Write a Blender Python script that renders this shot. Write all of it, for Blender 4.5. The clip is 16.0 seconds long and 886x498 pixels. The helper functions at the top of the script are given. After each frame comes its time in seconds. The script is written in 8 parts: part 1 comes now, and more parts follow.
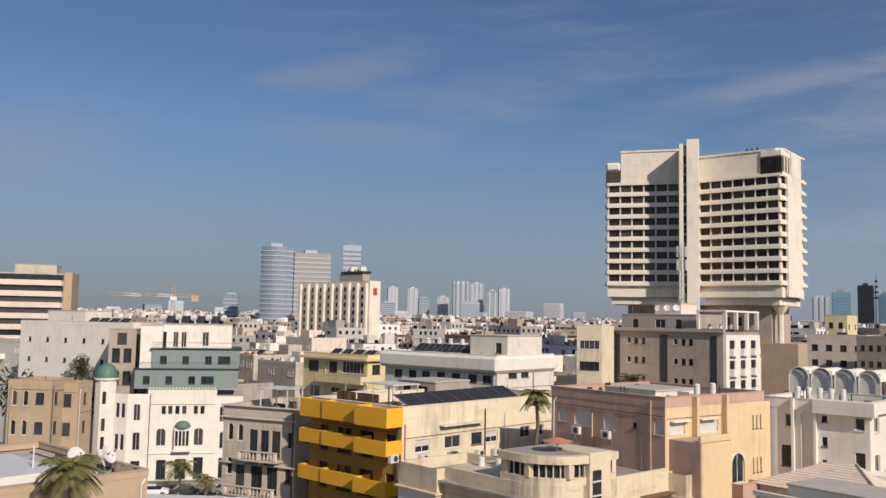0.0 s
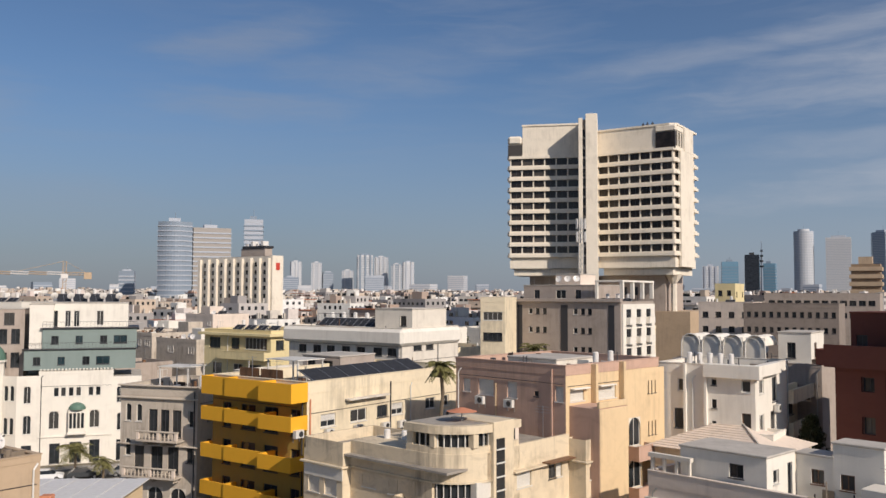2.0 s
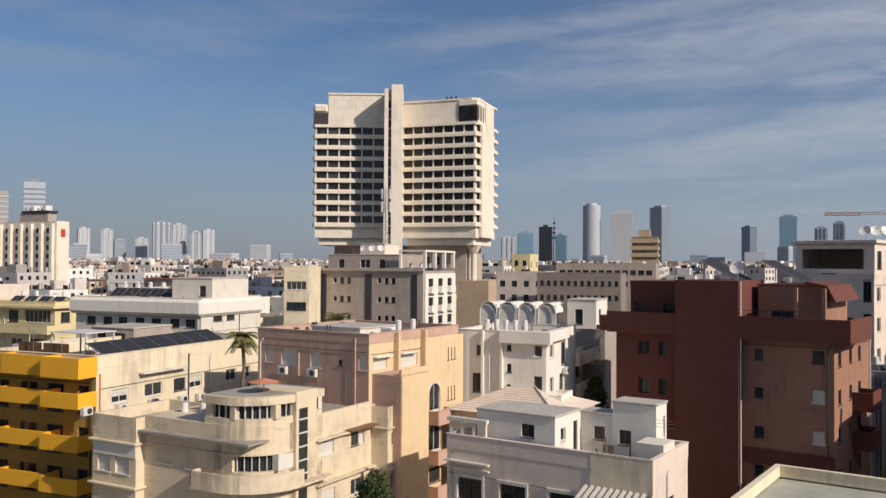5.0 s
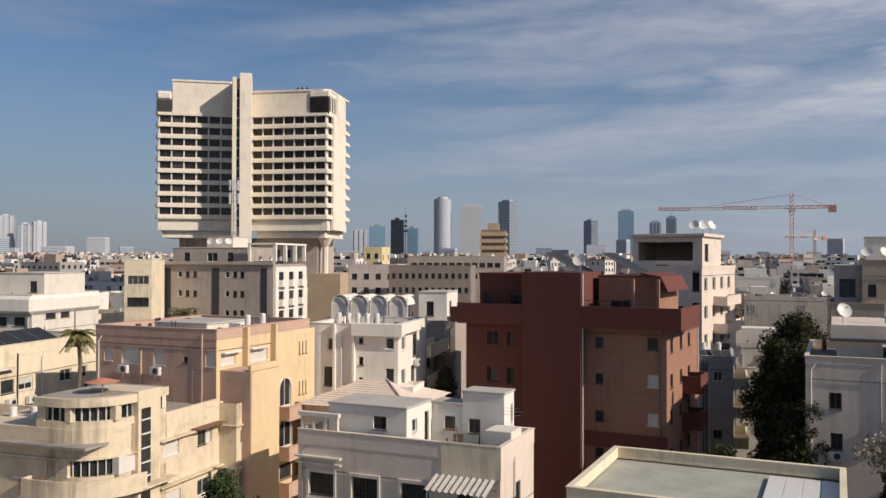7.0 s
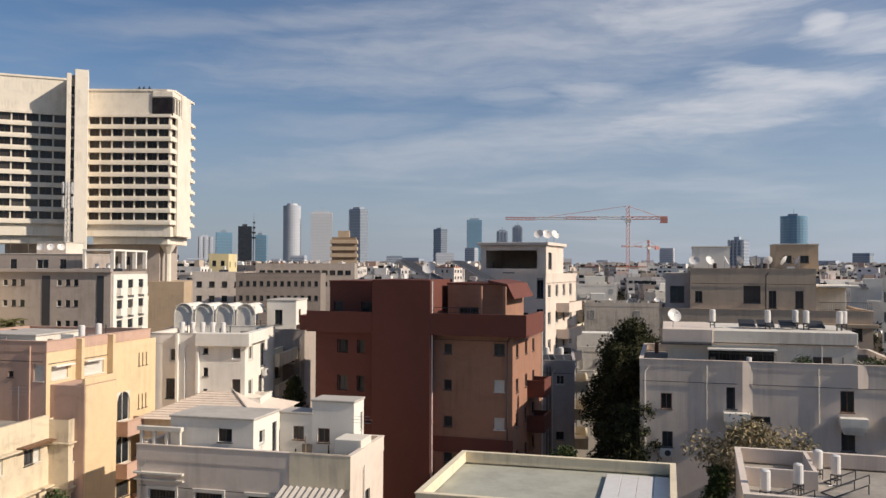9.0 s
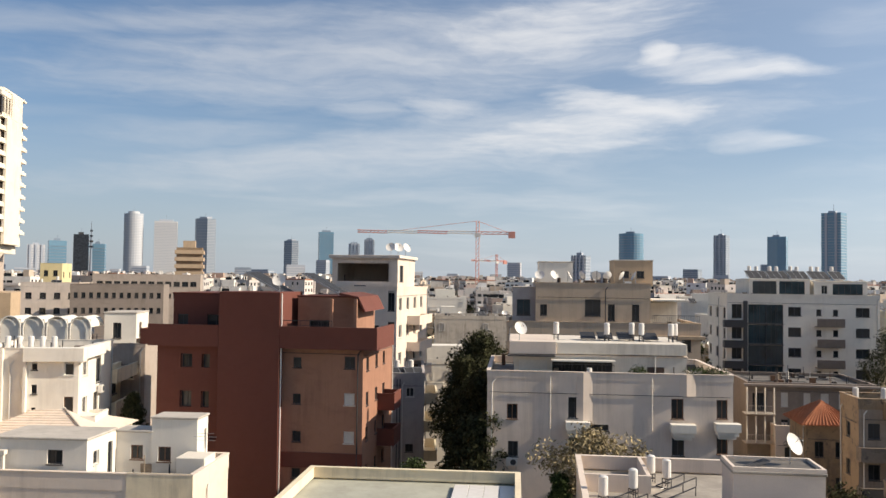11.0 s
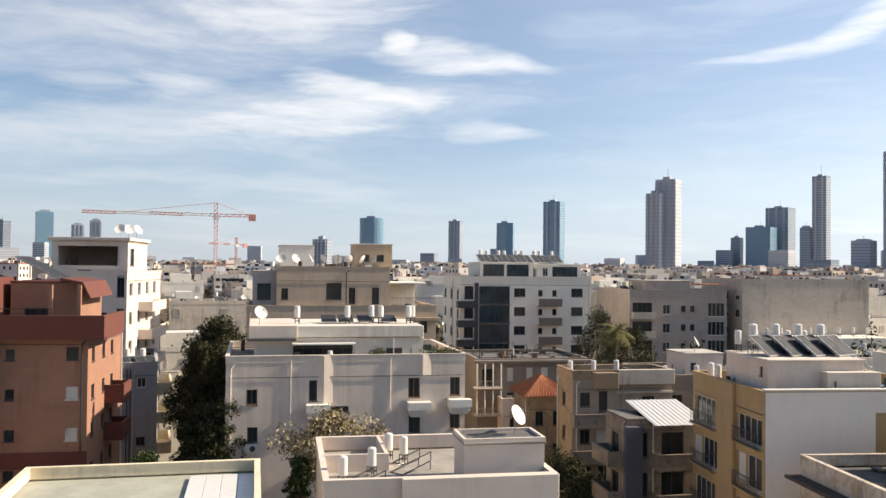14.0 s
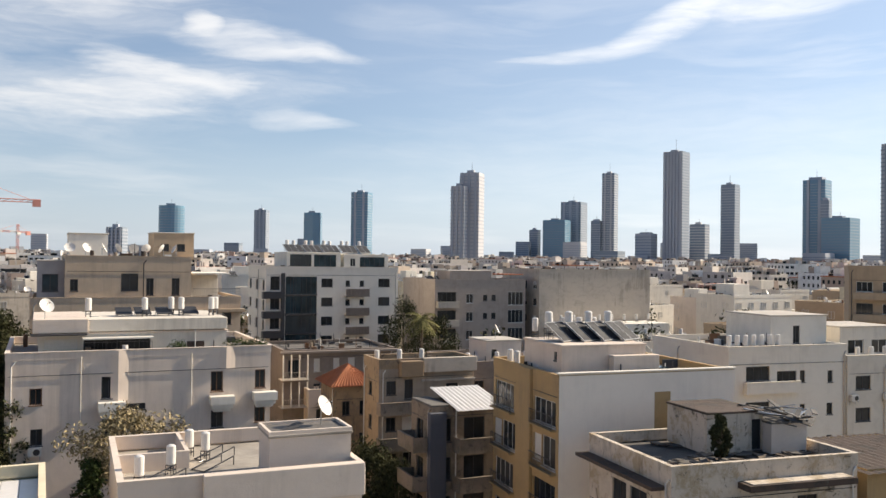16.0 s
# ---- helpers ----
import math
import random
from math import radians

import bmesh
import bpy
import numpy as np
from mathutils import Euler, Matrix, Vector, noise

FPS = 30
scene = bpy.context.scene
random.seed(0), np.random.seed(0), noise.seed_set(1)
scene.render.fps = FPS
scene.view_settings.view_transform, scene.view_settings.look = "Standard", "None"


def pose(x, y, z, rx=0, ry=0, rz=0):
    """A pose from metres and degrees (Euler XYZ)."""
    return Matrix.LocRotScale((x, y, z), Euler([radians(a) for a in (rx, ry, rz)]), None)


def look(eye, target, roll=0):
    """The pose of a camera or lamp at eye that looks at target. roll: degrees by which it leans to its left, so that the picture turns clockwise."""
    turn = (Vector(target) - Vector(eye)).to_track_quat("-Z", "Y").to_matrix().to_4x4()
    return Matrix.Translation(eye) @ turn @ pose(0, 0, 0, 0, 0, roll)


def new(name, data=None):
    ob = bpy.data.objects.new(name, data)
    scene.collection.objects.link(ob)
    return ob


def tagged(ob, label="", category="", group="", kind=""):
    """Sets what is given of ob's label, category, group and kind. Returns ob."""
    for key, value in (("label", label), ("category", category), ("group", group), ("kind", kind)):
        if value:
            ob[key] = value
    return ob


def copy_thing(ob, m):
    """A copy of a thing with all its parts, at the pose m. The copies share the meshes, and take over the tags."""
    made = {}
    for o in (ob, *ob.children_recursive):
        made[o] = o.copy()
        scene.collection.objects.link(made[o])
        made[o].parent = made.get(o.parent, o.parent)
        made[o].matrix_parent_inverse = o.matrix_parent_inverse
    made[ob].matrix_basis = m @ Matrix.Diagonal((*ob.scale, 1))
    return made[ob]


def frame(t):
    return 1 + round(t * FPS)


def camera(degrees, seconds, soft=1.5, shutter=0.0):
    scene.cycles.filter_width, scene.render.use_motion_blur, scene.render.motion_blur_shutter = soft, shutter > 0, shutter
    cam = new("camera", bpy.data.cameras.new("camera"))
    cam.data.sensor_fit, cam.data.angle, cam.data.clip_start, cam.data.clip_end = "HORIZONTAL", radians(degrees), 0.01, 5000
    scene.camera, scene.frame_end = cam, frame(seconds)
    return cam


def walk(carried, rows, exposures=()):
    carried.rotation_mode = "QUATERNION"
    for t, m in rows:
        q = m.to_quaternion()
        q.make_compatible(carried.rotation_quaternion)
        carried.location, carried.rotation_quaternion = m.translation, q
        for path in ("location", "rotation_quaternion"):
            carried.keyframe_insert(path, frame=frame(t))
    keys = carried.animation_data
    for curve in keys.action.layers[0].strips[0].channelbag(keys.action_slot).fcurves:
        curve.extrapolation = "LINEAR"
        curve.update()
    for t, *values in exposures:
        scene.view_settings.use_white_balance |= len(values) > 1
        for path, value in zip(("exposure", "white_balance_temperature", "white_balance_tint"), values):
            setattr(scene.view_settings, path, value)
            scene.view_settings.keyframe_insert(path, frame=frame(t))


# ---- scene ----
EYE = Vector((0, 0, 25.0))
PAN = [(0, -34.39, 4.78, 1.09), (0.5, -32.93, 4.31, 0.46), (1, -31.39, 3.92, 0.33), (1.5, -29.87, 3.48, 0.28), (2, -27.91, 3.06, 0.17),
       (2.5, -26.07, 2.75, 0.17), (3, -24.31, 2.31, 0.19), (3.5, -22.35, 1.83, 0.24), (4, -19.80, 1.78, 0.27), (4.2, -18.81, 1.59, 0.25),
       (6.3, -8.47, 0.79, 0.22), (6.5, -7.55, 0.76, 0.13), (7, -4.87, 0.62, 0.14), (7.5, -1.58, 0.30, -0.02), (8, 0.01, -0.10, 0.06),
       (8.5, 2.72, -0.16, 0.44), (9, 5.16, 1.17, 0.26), (9.2, 6.07, 1.32, 0.28), (11.3, 17.09, 2.13, 0.91), (11.5, 18.57, 1.97, 1.06),
       (12, 22.35, 1.57, 0.86), (12.5, 24.98, 0.79, 0.34), (13, 27.76, 1.06, 0.12), (13.5, 30.27, 1.17, 0.42), (14, 32.38, 1.21, 0.58),
       (14.5, 35.84, 1.15, 0.66), (15, 38.64, 1.03, 0.61), (15.5, 41.72, 0.78, 0.39), (16, 45.28, 0.70, 0.72)]


def aim(yaw, pitch, roll):
    y, p = radians(yaw), radians(pitch)
    return look(EYE, EYE + Vector((math.sin(y) * math.cos(p), math.cos(y) * math.cos(p), math.sin(p))) * 100, roll)


cam = camera(54.99, 16.0)
walk(cam, [(t, aim(y, p, r)) for t, y, p, r in PAN], exposures=[(0, -0.37, 6500, 13), (4, -0.31, 6550, 13), (8, -0.27, 6650, 13), (9, -0.15, 6700, 12), (11.5, 0.38, 7100, 10), (14, 0.58, 7150, 10), (16, 0.48, 7150, 10)])

# ---- world and sun ----
SUN_AZ, SUN_EL = radians(113.5), radians(31)
world = bpy.data.worlds.new("sky")
scene.world = world
world.use_nodes = True


class Graph:
    """Short hand for node trees."""

    def __init__(self, tree):
        self.tree = tree
        self.tree.nodes.clear()

    def node(self, kind, inputs=None, **props):
        n = self.tree.nodes.new(kind)
        for k, v in props.items():
            setattr(n, k, v)
        for k, v in (inputs or {}).items():
            self.plug(v, n.inputs[k])
        return n

    def plug(self, v, socket):
        if isinstance(v, bpy.types.NodeSocket):
            self.tree.links.new(v, socket)
        else:
            socket.default_value = v

    def math(self, op, a, b=0.0, c=0.0, clamp=False):
        n = self.node("ShaderNodeMath", operation=op, use_clamp=clamp)
        for i, v in enumerate((a, b, c)):
            self.plug(v, n.inputs[i])
        return n.outputs[0]

    def noise(self, vec, scale, detail=4.0, rough=0.55, distort=0.0):
        return self.node("ShaderNodeTexNoise", {"Vector": vec, "Scale": scale, "Detail": detail, "Roughness": rough, "Distortion": distort}).outputs[0]

    def map(self, vec, scale=(1, 1, 1), loc=(0, 0, 0), rot=(0, 0, 0)):
        return self.node("ShaderNodeMapping", {"Vector": vec, "Scale": scale, "Location": loc, "Rotation": rot}).outputs[0]

    def span(self, v, a, b, c=0.0, d=1.0, smooth=False):
        n = self.node("ShaderNodeMapRange", {0: v, 1: a, 2: b, 3: c, 4: d})
        if smooth:
            n.interpolation_type = "SMOOTHSTEP"
        return n.outputs[0]

    def mix(self, f, a, b, mode="MIX"):
        n = self.node("ShaderNodeMix", data_type="RGBA", blend_type=mode)
        self.plug(f, n.inputs[0])
        for v, i in ((a, 6), (b, 7)):
            self.plug(v if isinstance(v, bpy.types.NodeSocket) else (*v[:3], 1), n.inputs[i])
        return n.outputs[2]


def build_sky():
    g = Graph(world.node_tree)
    sky = g.node("ShaderNodeTexSky", sky_type="NISHITA", sun_disc=False, sun_elevation=SUN_EL, sun_rotation=SUN_AZ,
                 altitude=30, air_density=1.0, dust_density=0.7, ozone_density=4.8).outputs[0]
    sky = g.mix(1.0, sky, (0.985, 1.04, 1.09), "MULTIPLY")
    way = g.node("ShaderNodeTexCoord").outputs["Generated"]
    parts = g.node("ShaderNodeSeparateXYZ", {0: way}).outputs
    az = g.math("MULTIPLY", g.math("ARCTAN2", parts[0], parts[1]), 57.2958)
    el = g.math("MULTIPLY", g.math("ARCSINE", parts[2]), 57.2958)
    flat = g.node("ShaderNodeCombineXYZ", {0: az, 1: el, 2: 0.0}).outputs[0]
    # gentle drift, so that no streak is quite straight
    drift = g.math("SUBTRACT", g.noise(g.map(flat, (0.07, 0.22, 1)), 1.0, 3), 0.5)
    el2 = g.math("ADD", el, g.math("MULTIPLY", drift, 2.4))
    az2 = g.math("ADD", az, g.math("MULTIPLY", drift, 5.0))
    bent = g.node("ShaderNodeCombineXYZ", {0: az2, 1: el2, 2: 0.0}).outputs[0]
    fibre = g.noise(g.map(bent, (0.085, 0.75, 1), (3.1, 1.7, 0), (0, 0, -0.10)), 1.0, 7, 0.55, 0.15)
    fine = g.noise(g.map(bent, (0.33, 1.5, 1), (0.4, 5.2, 0), (0, 0, -0.16)), 1.0, 7, 0.62, 0.3)
    fray = g.math("ADD", g.math("MULTIPLY", fibre, 0.6), g.math("MULTIPLY", fine, 0.4))
    broad = g.noise(g.map(flat, (0.03, 0.09, 1), (0.4, 5.2, 0)), 1.0, 2)
    veil = g.math("MULTIPLY", g.span(fibre, 0.45, 0.75), g.span(broad, 0.38, 0.66), clamp=True)
    total = g.math("MULTIPLY", veil, g.span(az, -45, 5, 0.22, 0.36))
    # cloud streaks: azimuth, elevation, half length, half height, slope, widening, bend, strength, softness
    for a0, e0, aw, eh, slope, taper, bow, power, soft in CLOUDS:
        da = g.math("SUBTRACT", az2, a0)
        u = g.math("DIVIDE", da, aw)
        de = g.math("SUBTRACT", g.math("SUBTRACT", el2, e0), g.math("MULTIPLY", da, slope))
        if bow:
            de = g.math("SUBTRACT", de, g.math("MULTIPLY", g.math("MULTIPLY", u, u), bow))
        half = g.math("MAXIMUM", g.math("MULTIPLY_ADD", u, eh * taper, eh), eh * 0.25)
        v = g.math("DIVIDE", de, half)
        d = g.math("ADD", g.math("MULTIPLY", u, u), g.math("MULTIPLY", v, v))
        core = g.math("SUBTRACT", g.math("MULTIPLY_ADD", g.math("SUBTRACT", fray, 0.5), 3.8, 0.75), d)
        total = g.math("MAXIMUM", total, g.math("MULTIPLY", g.span(core, -0.9 * soft, 1.5 * soft, smooth=True), power))
    hazy = g.span(el, 0.0, 15.0, 0.70, 0.0, smooth=True)
    hazy = g.math("MAXIMUM", hazy, g.span(az, -18, 50, 0.0, 0.36))
    col = g.mix(hazy, sky, g.mix(g.span(az, -40, 75), (2.9, 3.25, 4.0), (6.9, 8.3, 10.5)))
    col = g.mix(total, col, g.mix(g.span(az, -40, 60), (4.2, 4.7, 5.5), (10.2, 10.5, 11.1)))
    back = g.node("ShaderNodeBackground", {"Color": col, "Strength": 0.087})
    g.tree.links.new(back.outputs[0], g.node("ShaderNodeOutputWorld").inputs[0])


BANK = [(8, 14.3, 19.4, 2.9, 0.09, 0.25, 0, 0.648, 1.3), (22, 16.6, 9.18, 2.17, 0.14, 0, 0, 0.81, 1), (3, 13, 11.9, 1.59, 0.05, 0.3, 0, 0.558, 1.2), (-1, 16.3, 9.72, 1.01, 0.06, 0.3, 0, 0.495, 1.1),
        (13, 8.7, 21.6, 2.17, 0.13, 0.35, 0, 0.648, 1.3), (22.5, 9.8, 10.3, 1.74, 0.12, 0.1, 0, 0.828, 0.9), (26.8, 11.5, 5.4, 1.23, -0.14, -0.3, 0, 0.828, 0.8), (15.2, 11.6, 4.32, 0.725, -0.04, 0, 0, 0.63, 0.9)]
TUFTS = [(9.3, 11.2, 3.46, 0.725, 0, 0, 0, 0.495, 1), (-1, 9.3, 8.64, 0.797, 0.03, 0, 0, 0.378, 1.2), (29, 14.5, 1.3, 0.75, -0.3, 0, 0, 0.81, 0.8), (33.6, 13.5, 5.9, 0.95, -0.07, -0.45, 0, 0.74, 0.9),
         (35.6, 9.1, 3.0, 0.652, -0.1, -0.3, 0, 0.56, 1.1), (54.5, 13.4, 5.4, 0.58, 0.1, 0.5, 0.3, 0.54, 1), (60.2, 15.4, 4.54, 1.16, 0.4, 0.3, 0, 0.72, 0.9), (66.5, 16.4, 6.48, 1.45, 0.05, 0, 0, 0.675, 1)]
WISPS = [(42, 15.8, 4.32, 0.725, 0.05, 0, 0, 0.198, 1.2), (-14, 14.8, 7.56, 0.58, 0.03, 0, 0, 0.378, 1.1), (-41, 16.3, 6.48, 1.3, 0.2, 0.2, 0.4, 0.468, 1.2), (-33.5, 14.4, 6.48, 1.3, -0.05, 0, 0, 0.378, 1.3), (-41, 12.3, 7.02, 1.09, -0.03, 0, 0, 0.414, 1.2),
         (-61, 10.2, 6.48, 2.61, 0.2, 0, 0, 0.45, 1.4), (-52, 5.8, 7.56, 1.45, 0, 0, 0, 0.252, 1.5), (-12, 15.2, 9.72, 0.87, 0.07, 0, 0, 0.378, 1.1), (-30, 15.6, 5.4, 1.16, 0, 0, 0, 0.288, 1.4), (64, 6.6, 21.6, 4.35, 0.03, 0, 0, 0.315, 1.6)]
CLOUDS = BANK + TUFTS + WISPS
build_sky()
lamp = bpy.data.lights.new("sun", "SUN")
lamp.energy, lamp.angle, lamp.color = 5.6, radians(0.53), (1.0, 0.90, 0.77)
sun = new("sun", lamp)
sun.matrix_world = look((0, 0, 0), (-math.sin(SUN_AZ) * math.cos(SUN_EL), -math.cos(SUN_AZ) * math.cos(SUN_EL), -math.sin(SUN_EL)))

# ---- materials ----


def material(name, build):
    m = bpy.data.materials.new(name)
    m.use_nodes = True
    g = Graph(m.node_tree)
    g.tree.links.new(build(g), g.node("ShaderNodeOutputMaterial").inputs[0])
    return m


def surface(g, color, rough=0.8, metal=0.0, bump=None, bump_size=0.02, **more):
    ins = {"Base Color": color if isinstance(color, bpy.types.NodeSocket) else (*color, 1), "Roughness": rough, "Metallic": metal}
    ins.update(more)
    if bump is not None:
        ins["Normal"] = g.node("ShaderNodeBump", {"Height": bump, "Strength": 0.5, "Distance": bump_size}).outputs[0]
    return g.node("ShaderNodeBsdfPrincipled", ins).outputs[0]


def plaster(name, color, stain=0.35, dirt=(0.16, 0.13, 0.10), vary=0.0):
    """Painted render with blotches, rain streaks and fine grain."""
    def build(g):
        pos = g.node("ShaderNodeNewGeometry").outputs["Position"]
        blot = g.noise(pos, 0.35, 5, 0.6)
        patch = g.noise(pos, 1.3, 4, 0.6, 0.5)
        streak = g.math("MULTIPLY", g.noise(g.map(pos, (1.7, 1.7, 0.14)), 1.0, 5, 0.7, 0.6), g.span(g.noise(pos, 0.22, 3, 0.6), 0.35, 0.62, 0.55, 1.15))
        smear = g.noise(g.map(pos, (0.5, 0.5, 0.85)), 1.0, 6, 0.68, 1.2)
        grain = g.noise(pos, 14.0, 3, 0.6)
        c = g.mix(g.span(blot, 0.35, 0.7, 0.0, 0.3), color, [v * 0.82 for v in color])
        c = g.mix(g.span(patch, 0.5, 0.75, 0.0, stain * 0.5), c, [min(1, v * 1.12 + 0.02) for v in color])
        c = g.mix(g.math("MULTIPLY", g.span(streak, 0.46, 0.78), stain), c, dirt)
        c = g.mix(g.math("MULTIPLY", g.span(smear, 0.50, 0.72), stain * 0.75), c, [v * 0.55 for v in color])
        c = g.mix(g.math("MULTIPLY", g.span(blot, 0.56, 0.78), stain * 0.55), c, dirt)
        c = g.mix(g.span(grain, 0.3, 0.7, 0.0, 0.12), c, [v * 0.7 for v in color])
        if vary:
            r = g.node("ShaderNodeObjectInfo").outputs["Random"]
            c = g.mix(g.span(r, 0, 1, 0, vary), c, [v * 0.55 for v in color])
        return surface(g, c, 0.88, bump=g.math("ADD", grain, g.math("MULTIPLY", patch, 1.5)), bump_size=0.015)
    return material(name, build)


def peeling(name, color, under):
    """Flaking paint: sharp-edged patches of old plaster and soot."""
    def build(g):
        pos = g.node("ShaderNodeNewGeometry").outputs["Position"]
        a, b2, c2 = g.noise(pos, 0.55, 8, 0.72, 0.25), g.noise(pos, 1.6, 6, 0.72, 0.8), g.noise(g.map(pos, (1.2, 1.2, 0.2)), 1.0, 5, 0.7)
        c = g.mix(g.span(b2, 0.35, 0.65, 0, 0.5), color, [v * 0.7 for v in color])
        c = g.mix(g.span(a, 0.50, 0.60), c, under)
        c = g.mix(g.span(b2, 0.60, 0.64, 0, 0.8), c, (0.10, 0.085, 0.07))
        c = g.mix(g.span(c2, 0.55, 0.75, 0, 0.75), c, (0.07, 0.06, 0.05))
        return surface(g, c, 0.92, bump=g.math("ADD", g.span(a, 0.52, 0.56, 1, 0), b2), bump_size=0.04)
    return material(name, build)


def plain(name, color, rough=0.5, metal=0.0, wear=0.15, scale=6.0):
    def build(g):
        pos = g.node("ShaderNodeNewGeometry").outputs["Position"]
        n = g.noise(pos, scale, 4)
        c = g.mix(g.span(n, 0.35, 0.75, 0, wear), color, [v * 0.5 for v in color])
        return surface(g, c, g.span(n, 0.3, 0.7, rough * 0.85, min(1, rough * 1.15)), metal)
    return material(name, build)


def roofing(name, color, dirt=(0.10, 0.09, 0.08)):
    def build(g):
        pos = g.node("ShaderNodeNewGeometry").outputs["Position"]
        a, b, c3 = g.noise(pos, 0.5, 5, 0.65), g.noise(pos, 2.5, 5, 0.7, 0.6), g.noise(pos, 20, 2)
        c = g.mix(g.span(a, 0.4, 0.7, 0, 0.55), color, dirt)
        c = g.mix(g.span(b, 0.5, 0.75, 0, 0.45), c, [v * 0.6 for v in color])
        return surface(g, c, 0.9, bump=g.math("ADD", b, c3), bump_size=0.02)
    return material(name, build)


def glass(name, color, rough=0.06):
    def build(g):
        pos = g.node("ShaderNodeNewGeometry").outputs["Position"]
        n = g.noise(pos, 0.6, 2)
        r = g.node("ShaderNodeObjectInfo").outputs["Random"]
        c = g.mix(g.span(n, 0.35, 0.65), color, [v * 0.45 for v in color])
        c = g.mix(g.span(r, 0.6, 1.0, 0, 0.6), c, (0.10, 0.09, 0.08))
        return surface(g, c, rough, **{"IOR": 1.5, "Specular IOR Level": 0.3})
    return material(name, build)


